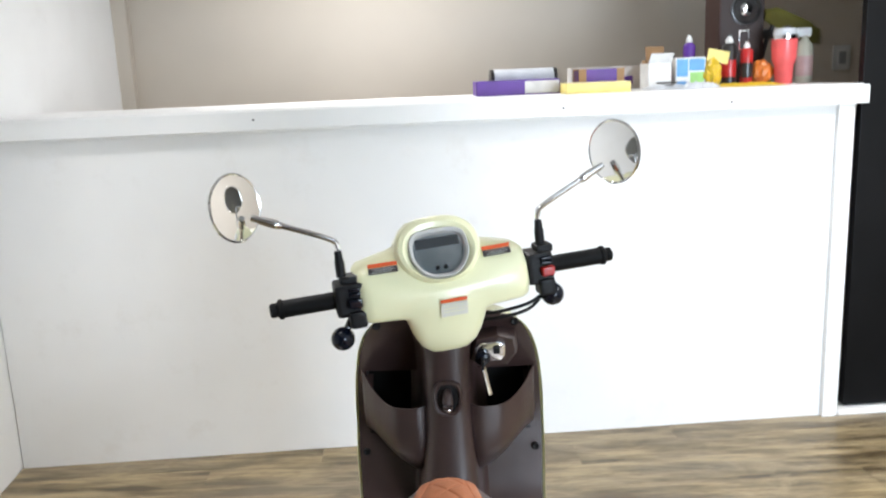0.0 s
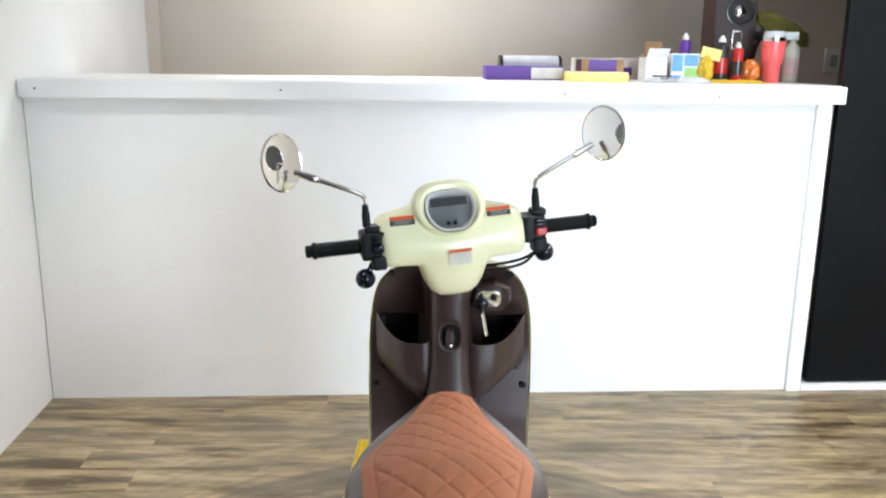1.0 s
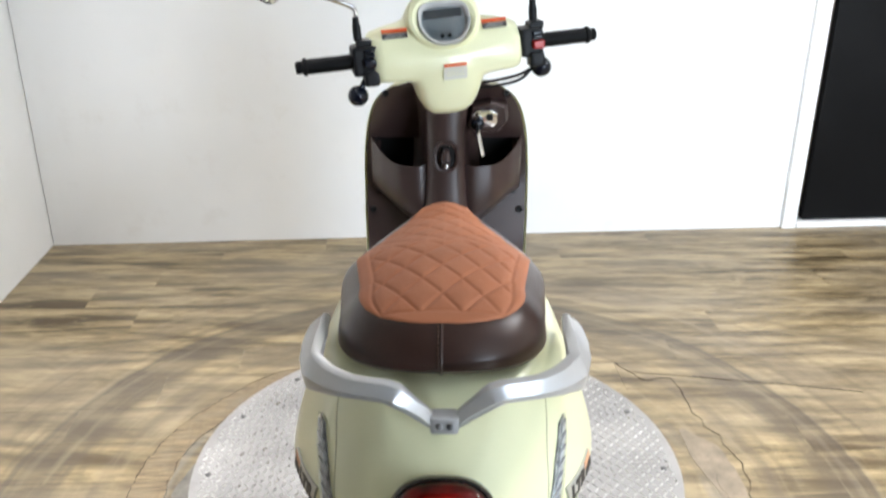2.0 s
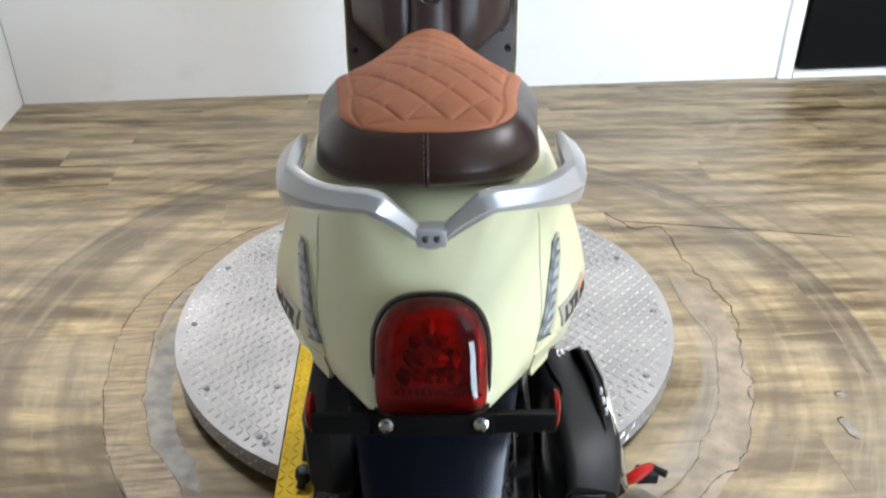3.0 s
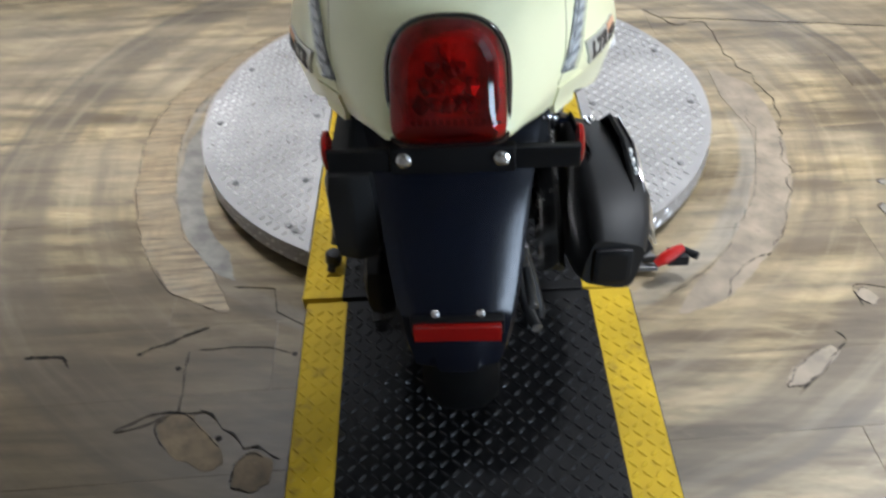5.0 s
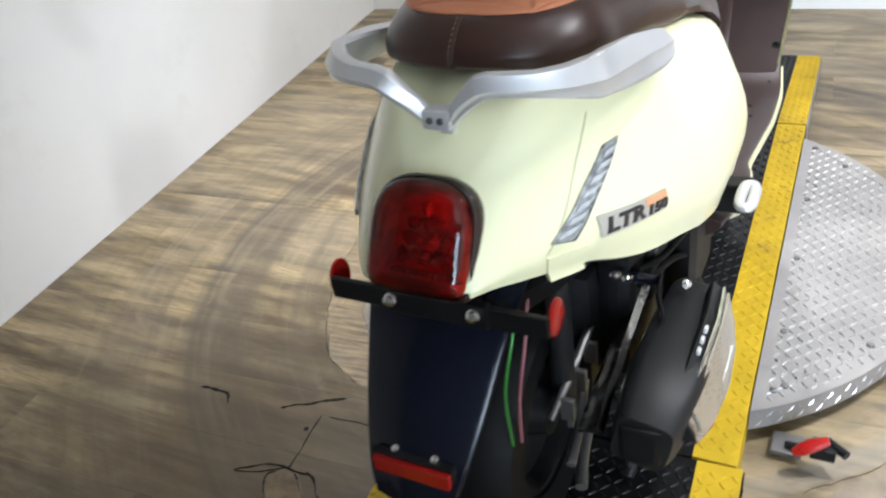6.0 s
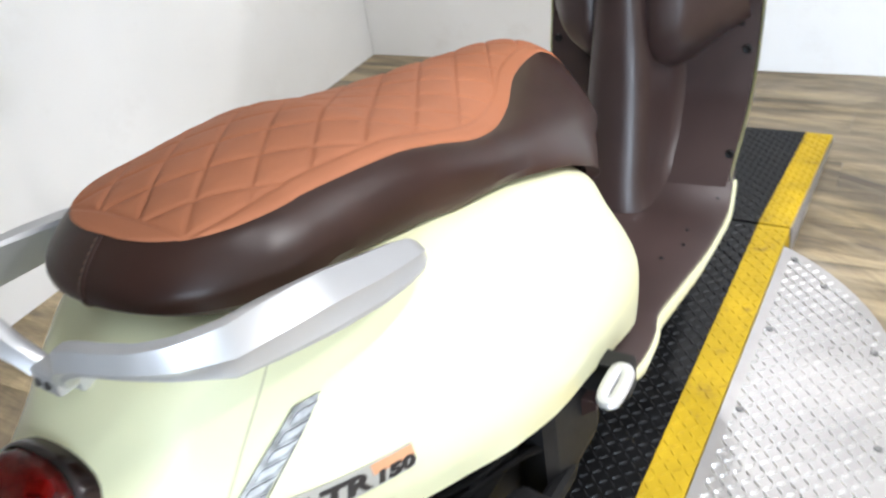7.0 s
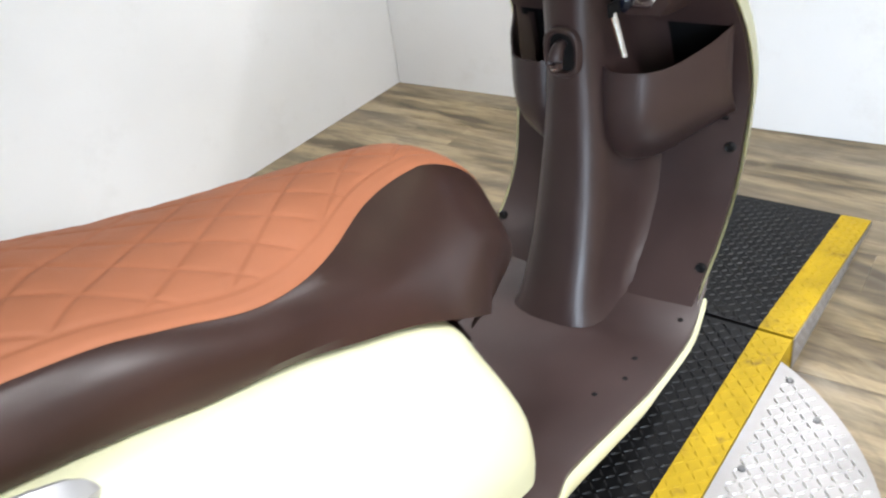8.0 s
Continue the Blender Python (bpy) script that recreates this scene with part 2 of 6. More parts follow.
    col = mix(t, math_node(t, "MULTIPLY", ramp(t, dirt_shade, 0.22, 0.72, True), 0.74), col, (0.046, 0.030, 0.0125))
    t.links.new(col, b.inputs["Base Color"])
    b.inputs["Specular IOR Level"].default_value = 0.36
    t.links.new(math_node(t, "MULTIPLY_ADD", fine, 0.2, 0.28), b.inputs["Roughness"])
    bump(t, b, fine, 0.25, 0.0008)
    return m


PLANK = plank_material()

# ---- mesh helpers ----


def finish(bm, name, angle=35):
    bmesh.ops.recalc_face_normals(bm, faces=bm.faces)
    level = bm.faces.layers.int.get("level")
    bm.faces.ensure_lookup_table()
    even = [i for i, f in enumerate(bm.faces) if level and f[level]]
    me = bpy.data.meshes.new(name)
    bm.to_mesh(me)
    bm.free()
    me.shade_smooth()
    me.set_sharp_from_angle(angle=radians(angle))
    for i in even:  # the sides of boxes stay level up to their rounded edges
        me.polygons[i].use_smooth = False
    return me


def part(name, bm, material, parent=None, label="", angle=35, m=None):
    ob = new(name, finish(bm, name, angle))
    ob.data.materials.append(material)
    if parent:
        ob.parent = parent
    if m is not None:
        ob.matrix_basis = m
    if label:
        ob["label"] = label
    return ob


def thing(name, label, category, m=None, group="", kind=""):
    ob = new(name)
    ob.empty_display_size = 0.05
    if m is not None:
        ob.matrix_basis = m
    return tagged(ob, label, category, group, kind)


def box(bm, x0, x1, y0, y1, z0, z1, bev=0.0, m=None):
    level = bm.faces.layers.int.get("level") or bm.faces.layers.int.new("level")
    vs = bmesh.ops.create_cube(bm, size=1.0)["verts"]
    for v in vs:
        v.co = Vector(((x0 + x1) / 2 + v.co.x * (x1 - x0), (y0 + y1) / 2 + v.co.y * (y1 - y0), (z0 + z1) / 2 + v.co.z * (z1 - z0)))
    if bev:
        es = list({e for v in vs for e in v.link_edges})
        out = bmesh.ops.bevel(bm, geom=es, offset=bev, segments=2, profile=0.6, affect="EDGES")
        vs = list({v for f in out["faces"] for v in f.verts} | {v for v in vs if v.is_valid})
    for f in {f for v in vs for f in v.link_faces}:
        f.normal_update()
        f[level] = 1 if max(abs(c) for c in f.normal) > 0.9999 else 0
    if m is not None:
        for v in vs:
            v.co = m @ v.co
    return vs


def box_part(name, dims, material, parent=None, label="", bev=0.003, m=None):
    bm = bmesh.new()
    box(bm, *dims, bev)
    return part(name, bm, material, parent, label, m=m)


def loft(bm, rings, close=True, caps=True):
    grid = [[bm.verts.new(p) for p in ring] for ring in rings]
    n = len(grid[0])
    for a, b in zip(grid, grid[1:]):
        for i in range(n if close else n - 1):
            j = (i + 1) % n
            bm.faces.new((a[i], a[j], b[j], b[i]))
    if caps and close:
        bm.faces.new(list(reversed(grid[0])))
        bm.faces.new(grid[-1])
    return grid


def spline(xs, ys, x):
    """Smooth curve through points, without overshoot at the ends."""
    xs, ys = np.asarray(xs, float), np.asarray(ys, float)
    d = np.diff(ys) / np.diff(xs)
    mid = np.where(d[:-1] * d[1:] > 0, 2 * d[:-1] * d[1:] / np.where(d[:-1] + d[1:] == 0, 1, d[:-1] + d[1:]), 0)
    k = np.r_[d[0], mid, d[-1]]
    i = np.clip(np.searchsorted(xs, x) - 1, 0, len(xs) - 2)
    h = xs[i + 1] - xs[i]
    s = np.clip((x - xs[i]) / h, 0, 1)
    return (ys[i] * (1 + 2 * s) * (1 - s) ** 2 + ys[i + 1] * s * s * (3 - 2 * s) + h * (k[i] * s * (1 - s) ** 2 - k[i + 1] * s * s * (1 - s)))


def path_points(pts, n):
    """n points along a Catmull-Rom curve."""
    p = [Vector(q) for q in pts]
    p = [2 * p[0] - p[1], *p, 2 * p[-1] - p[-2]]
    out = []
    for k in range(n):
        s = k / (n - 1) * (len(p) - 3)
        i = min(int(s), len(p) - 4)
        s -= i
        a, b, c, d = p[i : i + 4]
        out.append(0.5 * (2 * b + (c - a) * s + (2 * a - 5 * b + 4 * c - d) * s * s + (3 * b - a - 3 * c + d) * s ** 3))
    return out


def tube(bm, pts, radius, n=None, sides=10, flat=1.0, up=None):
    """A round or flattened rod along a curve; radius is a number or a list spread along it."""
    line = path_points(pts, n or max(2, 4 * (len(pts) - 1) + 1)) if len(pts) > 2 or n else [Vector(q) for q in pts]
    rings = []
    ref = Vector(up or (0, 0, 1))
    for k, p in enumerate(line):
        way = (line[min(k + 1, len(line) - 1)] - line[max(k - 1, 0)]).normalized()
        side = way.cross(ref)
        side = side.normalized() if side.length > 1e-4 else way.orthogonal().normalized()
        top = side.cross(way)
        s = k / (len(line) - 1)
        r = radius if isinstance(radius, (int, float)) else float(np.interp(s, np.linspace(0, 1, len(radius)), radius))
        rings.append([p + r * (math.cos(a) * side * flat + math.sin(a) * top) for a in (2 * math.pi * i / sides for i in range(sides))])
    loft(bm, rings)


def turned(bm, profile, m=None, sides=24):
    """A turned body round its own z axis from (radius, height) pairs."""
    m = m or Matrix()
    rings = [[m @ Vector((max(r, 1e-4) * math.cos(a), max(r, 1e-4) * math.sin(a), z)) for a in (2 * math.pi * i / sides for i in range(sides))] for r, z in profile]
    loft(bm, rings)


def turned_part(name, profile, material, parent=None, label="", m=None, place=None, sides=24):
    bm = bmesh.new()
    turned(bm, profile, place, sides)
    return part(name, bm, material, parent, label, m=m)


def tube_part(name, pts, radius, material, parent=None, label="", **kw):
    bm = bmesh.new()
    tube(bm, pts, radius, **kw)
    return part(name, bm, material, parent, label)


def axis_pose(a, b):
    """A pose at a whose z axis points to b."""
    way = (Vector(b) - Vector(a)).normalized()
    return Matrix.Translation(a) @ way.to_track_quat("Z", "Y").to_matrix().to_4x4()

# ---- the room ----
# The counter's own axes: u along its front to the right, k back behind it, z up.
COUNTER = pose(-1.853, 2.107, 0, 0, 0, 4.24)
C_LEN, C_TOP = 3.555, 1.460


def wall(name, dims, material, m=COUNTER, label="", category="wall"):
    bm = bmesh.new()
    box(bm, *dims)
    return tagged(part(name, bm, material, m=m), label, category, kind="structure")


LEFT = Matrix.Translation((-1.853, 2.107, 0)) @ pose(0, 0, 0, 0, 0, 5.1)
wall("wall_west", (-0.12, 0.0, -6.6, 2.3, 0, CEIL), WALL_WHITE, LEFT, "smooth white painted plasterboard wall")
wall("wall_north", (-0.3, 5.72, 2.12, 2.26, 0, CEIL), BEIGE_PAINT, label="pale beige painted wall behind the counter")
wall("wall_east", (5.6, 5.72, -6.4, 2.2, 0, CEIL), BEIGE_PAINT, label="beige painted wall closing the showroom")
wall("ceiling", (-0.6, 5.8, -6.6, 2.4, CEIL, CEIL + 0.1), CEILING_PAINT, label="flat white painted ceiling", category="ceiling")
wall("corner_column", (-0.15, 0.055, 2.04, 2.118, 0, CEIL), BEIGE_PAINT, label="pale boxed column in the corner of the walls", category="column")

# south wall with a real window opening
SOUTH = pose(0, -3.8, 0, 0, 0, 4.24)
bm = bmesh.new()
for dims in ((-3.2, 0.95, -0.14, 0, 0, CEIL), (3.35, 4.2, -0.14, 0, 0, CEIL), (0.95, 3.35, -0.14, 0, 0, 0.3), (0.95, 3.35, -0.14, 0, 2.3, CEIL)):
    box(bm, *dims)
tagged(part("wall_south", bm, GREY_PAINT, m=SOUTH), "dark grey painted wall with a wide shop window opening", "wall", kind="structure")
win = thing("window_1", "wide daylight shop window with a white frame in the wall", "window", SOUTH, kind="structure")
bm = bmesh.new()
for dims in ((0.95, 1.01, -0.1, -0.02, 0.3, 2.3), (3.29, 3.35, -0.1, -0.02, 0.3, 2.3), (1.01, 3.29, -0.1, -0.02, 0.3, 0.36), (1.01, 3.29, -0.1, -0.02, 2.24, 2.3), (1.75, 1.79, -0.1, -0.02, 0.36, 2.24), (2.52, 2.56, -0.1, -0.02, 0.36, 2.24)):
    box(bm, *dims, 0.004)
part("window_frame", bm, TRIM_PAINT, win)
back = wall("backdrop", (-1.5, 5.6, -1.6, -1.55, -0.2, 3.4), SKYGLOW, SOUTH, "bright daylight outside the window", "backdrop")

# added wall stub, out of view, that keeps window light off the left floor
wall("wall_nib", (-0.5, 2.75, -4.75, -4.63, 0, CEIL), GREY_PAINT, label="added unseen dark grey wall stub that blocks window light")

# the counter front
counter = thing("counter", "tall white painted reception counter with a boxed top rail", "counter", COUNTER)
box_part("front_panel", (0.004, C_LEN - 0.068, 0.0, 0.05, 0, 1.376), WHITE_PAINT, counter, bev=0.002)
box_part("end_post", (C_LEN - 0.068, C_LEN, -0.022, 0.08, 0, 1.380), TRIM_PAINT, counter, bev=0.003)
box_part("end_panel", (C_LEN - 0.05, C_LEN - 0.004, 0.08, 0.74, 0, 1.365), WHITE_PAINT, counter, bev=0.002)
box_part("top_rail", (0.004, C_LEN + 0.045, -0.045, 0.0, 1.381, C_TOP - 0.004), TRIM_PAINT, counter, bev=0.003)
box_part("countertop", (0.004, C_LEN + 0.045, 0.002, 0.78, 1.380, C_TOP), TRIM_PAINT, counter, bev=0.004)
box_part("rail_moulding", (0.004, C_LEN - 0.068, -0.010, -0.001, 1.368, 1.3795), TRIM_PAINT, counter, bev=0.003)
for u, z in ((0.075, 1.42), (1.1, 1.422), (2.33, 1.415), (3.02, 1.41)):
    bm = bmesh.new()
    turned(bm, [(0.0045, 0), (0.0045, 0.0012), (0.002, 0.0018)], pose(u, -0.0451, z, 90, 0, 0), 10)
    part("screw", bm, BLACK, counter)

# black passage panel beside the counter, on its white sill
panel = thing("door_1", "satin black passage door beside the counter above a white sill", "door", COUNTER, kind="structure")
box_part("leaf", (C_LEN + 0.05, 5.2, 0.02, 0.06, 0.03, 2.6), BLACK_PANEL, panel)
box_part("sill", (C_LEN + 0.006, 5.4, -0.02, 0.10, 0, 0.022), TRIM_PAINT, panel, bev=0.004)
wall("wall_over_door", (5.2, 5.6, 0.01, 0.11, 0, CEIL), GREY_PAINT, label="dark grey wall beside the passage door")
switch = thing("light_switch", "pale grey rocker switch on the wall", "switch", COUNTER)
box_part("plate", (4.60, 4.72, 2.104, 2.119, 1.48, 1.64), STICK_PALE, switch, bev=0.004)
box_part("rocker", (4.635, 4.685, 2.095, 2.104, 1.52, 1.60), GREY_PAINT, switch, bev=0.003)

for px, py, watts, spread in SPOTS:
    lampthing = thing("ceiling_light", "round white surface-mounted ceiling spot light", "ceiling light", pose(px, py, CEIL, 0, 0, 4.2), "ceiling lights")
    bm = bmesh.new()
    rings = [[(r * math.cos(a), r * math.sin(a), z) for a in np.linspace(0, 2 * math.pi, 32, endpoint=False)] for r, z in ((0.088, 0.0), (0.115, 0.0), (0.115, -0.06), (0.108, -0.07), (0.094, -0.07), (0.088, -0.045))]
    loft(bm, rings + rings[:1], caps=False)
    part("housing", bm, TRIM_PAINT, lampthing)
    turned_part("diffuser", [(0.087, -0.004), (0.087, -0.05), (0.05, -0.056), (0.002, -0.058)], GLOW, lampthing)

# ---- the turntable and its ramps ----
STRIP_W, BAND = 0.294, 0.073
TURN = pose(TURN_X, TURN_Y, 0, 0, 0, 1.6)
table = thing("turntable", "round steel tread-plate turntable with a yellow-edged black lane", "turntable", TURN)


def lugs(bm, inside, x0, x1, y0, y1, z, pitch=0.0178, long=0.0098, wide=0.0024, high=0.0024, slope=None):
    """Raised tread bars in two crossing directions, where inside(x, y) holds."""
    nx, ny = int((x1 - x0) / pitch) + 1, int((y1 - y0) / pitch) + 1
    for i in range(nx):
        for j in range(ny):
            x, y = x0 + (i + 0.5) * pitch, y0 + (j + 0.5) * pitch
            if not inside(x, y):
                continue
            a = radians(45 if (i + j) % 2 else -45)
            c, s = math.cos(a), math.sin(a)
            zz = z + (slope(y) if slope else 0)
            ring = []
            for l, w, h in ((-long, 0, 0), (-long * 0.3, -wide, 0), (long * 0.3, -wide, 0), (long, 0, 0), (long * 0.3, wide, 0), (-long * 0.3, wide, 0)):
                ring.append(bm.verts.new((x + l * c - w * s, y + l * s + w * c, zz)))
            t0 = bm.verts.new((x - long * 0.5 * c, y - long * 0.5 * s, zz + high))
            t1 = bm.verts.new((x + long * 0.5 * c, y + long * 0.5 * s, zz + high))
            for f in ((ring[0], ring[1], t0), (ring[1], ring[2], t1, t0), (ring[2], ring[3], t1), (ring[3], ring[4], t1), (ring[4], ring[5], t0, t1), (ring[5], ring[0], t0)):
                bm.faces.new(f)


def flat_part(name, bm, material, parent, label="", kind=""):
    """Like part(), for many small pieces in one mesh, with no smoothing."""
    me = bpy.data.meshes.new(name)
    bm.to_mesh(me)
    bm.free()
    ob = new(name, me)
    me.materials.append(material)
    ob.parent = parent
    return tagged(ob, label, kind=kind)


def segment(bm, sign, r, x_in, z0, z1, n=40):
    """The part of a disc beyond a chord."""
    a0 = math.acos(x_in / r)
    arc = [(sign * r * math.cos(a), r * math.sin(a)) for a in np.linspace(-a0, a0, n)]
    lo, hi = [bm.verts.new((x, y, z0)) for x, y in arc], [bm.verts.new((x, y, z1)) for x, y in arc]
    for i in range(n):
        j = (i + 1) % n
        bm.faces.new((lo[i], lo[j], hi[j], hi[i]))
    bm.faces.new(hi)
    bm.faces.new(list(reversed(lo)))


for sign in (-1, 1):
    bm = bmesh.new()
    segment(bm, sign, TURN_R, STRIP_W + 0.003, DECK - 0.046, DECK)
    plate = part("side_plate", bm, STEEL, table, "worn silver steel tread plate", 30)
    bm = bmesh.new()
    segment(bm, sign, TURN_R - 0.07, STRIP_W + 0.003, 0.06, DECK - 0.047)
    part("drum", bm, MATT_BLACK, table, "dark drum under the plate", 30)
    bm = bmesh.new()
    lugs(bm, lambda x, y: sign * x > STRIP_W + 0.018 and math.hypot(x, y) < TURN_R - 0.016, -0.61, 0.61, -0.6, 0.6, DECK)
    flat_part("tread", bm, LUG_STEEL, plate, kind="stuff")
    # tread on the drum's side
    bm = bmesh.new()
    count = 190
    for i in range(count):
        a = 2 * math.pi * i / count
        if sign * math.cos(a) * TURN_R < STRIP_W + 0.012:
            continue
        for j in range(2):
            z = DECK - 0.034 + 0.0195 * j
            d = 0.0070 if (i + j) % 2 else -0.0070
            da, dn = 0.0072 / TURN_R, 0.0018 / TURN_R
            p = [(a - da, z - d, TURN_R), (a - dn, z + 0.0018, TURN_R + 0.002), (a + da, z + d, TURN_R), (a + dn, z - 0.0018, TURN_R + 0.002)]
            bm.faces.new([bm.verts.new((r * math.cos(b), r * math.sin(b), zz)) for b, zz, r in p])
    flat_part("side_tread", bm, LUG_STEEL, plate, kind="stuff")
    spots = [(0.329, y) for y in (-0.46, -0.29, -0.036, 0.212, 0.474)] + [(0.562 * math.cos(radians(a)), 0.562 * math.sin(radians(a))) for a in (-52, -31, -5, 21, 44)]
    for bx, by in spots:
        bm = bmesh.new()
        turned(bm, [(0.0075, 0), (0.0075, 0.0015), (0.006, 0.0035), (0.0025, 0.0042)], pose(sign * bx, by, DECK), 12)
        part("bolt", bm, BOLT_STEEL, plate)

# the rotating lane: black middle, yellow bands, small gaps at both ends
LANE0, LANE1 = -0.655, 0.601
box_part("lane", (-STRIP_W + BAND, STRIP_W - BAND, LANE0, LANE1, 0.06, DECK), PLATE_BLACK, table, "black painted tread plate", bev=0.0015)
bm = bmesh.new()
lugs(bm, lambda x, y: abs(x) < STRIP_W - BAND - 0.006 and LANE0 + 0.012 < y < LANE1 - 0.012, -STRIP_W, STRIP_W, LANE0, LANE1, DECK)
flat_part("lane_tread", bm, LUG_BLACK, table, kind="stuff")
for sign in (-1, 1):
    x0, x1 = sorted((sign * (STRIP_W - BAND), sign * STRIP_W))
    band = box_part("edge_band", (x0, x1, LANE0, LANE1, 0.06, DECK), PLATE_YELLOW, table, "yellow painted tread-plate edge", bev=0.0015)
    bm = bmesh.new()
    lugs(bm, lambda x, y: x0 + 0.006 < x < x1 - 0.006 and LANE0 + 0.012 < y < LANE1 - 0.012, -STRIP_W, STRIP_W, LANE0, LANE1, DECK)
    flat_part("band_tread", bm, PLATE_YELLOW, band, kind="stuff")


def wedge(name, label, m, y0, z0, y1, z1, skirt):
    """A fixed ramp from the turntable down towards the floor, with painted edges."""
    ob = thing(name, label, "ramp", m, "turntable ramps")
    drop = lambda y: (z1 - z0) * (y - y0) / (y1 - y0)
    lo, hi = min(y0, y1), max(y0, y1)

    def slab(x0, x1, material, pname, plabel):
        bm = bmesh.new()
        ring = [[(x, y0, 0.06), (x, y1, 0.06), (x, y1, z1), (x, y0, z0)] for x in (x0, x1)]
        loft(bm, ring)
        piece = part(pname, bm, material, ob, plabel)
        bm = bmesh.new()
        lugs(bm, lambda x, y: x0 + 0.006 < x < x1 - 0.006 and lo + 0.008 < y < hi - 0.012, -STRIP_W, STRIP_W, lo, hi, z0, slope=drop)
        flat_part("tread", bm, LUG_BLACK if material is PLATE_BLACK else material, piece, kind="stuff")

    slab(-STRIP_W + BAND, STRIP_W - BAND, PLATE_BLACK, "lane", "black painted tread plate")
    for s in (-1, 1):
        a, b = sorted((s * (STRIP_W - BAND), s * STRIP_W))
        slab(a, b, PLATE_YELLOW, "edge_band", "yellow painted tread-plate edge")
        bm = bmesh.new()
        c, d = sorted((s * (STRIP_W + 0.0005), s * (STRIP_W + 0.003)))
        loft(bm, [[(x, y0, 0.06), (x, y1, 0.06), (x, y1, z1 - 0.006), (x, y0, z0 - 0.006)] for x in (c, d)])
        edge = part("side_skirt", bm, skirt, ob)
        bm = bmesh.new()
        x = s * (STRIP_W + 0.003)
        for k in range(int((hi - lo) / 0.0178) - 1):
            y = lo + 0.0178 * (k + 1)
            top = z0 + drop(y) - 0.012
            for r in range(4):
                z = top - 0.0178 * r
                if z < 0.094:
                    break
                d = 0.0062 if (k + r) % 2 else -0.0062
                p = [(y - 0.0062, z - d, 0), (y - 0.0012, z + 0.0014, 0.0018), (y + 0.0062, z + d, 0), (y + 0.0012, z - 0.0014, 0.0018)]
                bm.faces.new([bm.verts.new((x + s * h, yy, zz)) for yy, zz, h in p])
        flat_part("side_tread", bm, LUG_STEEL if skirt is STEEL else LUG_BLACK, edge, kind="stuff")
    return ob


wedge("ramp", "black and yellow tread-plate ramp behind the turntable", pose(TURN_X, TURN_Y, 0, 0, 0, 2.5), -0.664, DECK, -2.3, 0.105, PLATE_BLACK)
wedge("ramp", "short black and yellow tread-plate ramp before the turntable", TURN, 0.610, DECK, 1.27, 0.098, STEEL)

# toggle clamp that locks the turntable
clamp = thing("toggle_clamp", "black steel toggle clamp with a red grip on the turntable rim", "clamp", pose(0.405, -0.285, 0, 0, 0, 0))
box_part("base", (-0.075, -0.022, 0.012, 0.062, 0.10, 0.110), BOLT_STEEL, clamp)
tube_part("arm", [(-0.05, 0.03, 0.115), (-0.01, 0.016, 0.13), (0.02, 0.01, 0.145), (0.045, 0.004, 0.15)], 0.006, MATT_BLACK, clamp)
box_part("jaw", (-0.01, 0.03, -0.004, 0.026, 0.128, 0.152), ENGINE, clamp)
tube_part("grip", [(-0.036, -0.012, 0.142), (-0.01, -0.004, 0.158), (0.016, 0.004, 0.172)], [0.007, 0.0115, 0.012, 0.0105, 0.007], RED_PLASTIC, clamp, "red plastic grip")
bm = bmesh.new()
turned(bm, [(0.008, -0.02), (0.008, 0.02)], axis_pose((0.03, 0.012, 0.15), (0.06, -0.01, 0.15)), 10)
part("pivot", bm, ENGINE, clamp)

# ---- the scooter ----
scooter = thing("scooter", "cream and brown retro scooter with a quilted orange seat", "scooter", pose(0, 0, DECK))
S0 = Matrix.Translation((0, 0, -DECK))  # parts below are laid out in room heights


def spart(name, bm, material, label="", parent=None, angle=35):
    bmesh.ops.transform(bm, matrix=S0, verts=bm.verts)
    return part(name, bm, material, parent or scooter, label, angle)


def section(keys, n):
    """n points of a smooth half section through (x, z) keys, from the middle outwards."""
    p = path_points([(x, 0, z) for x, z in keys], n)
    return [(max(q.x, 0.0), q.z) for q in p]


# rear body
BODY_Y = [-0.792, -0.775, -0.74, -0.71, -0.66, -0.60, -0.55, -0.47, -0.38, -0.30, -0.20, -0.12, -0.052, -0.018, 0.002]
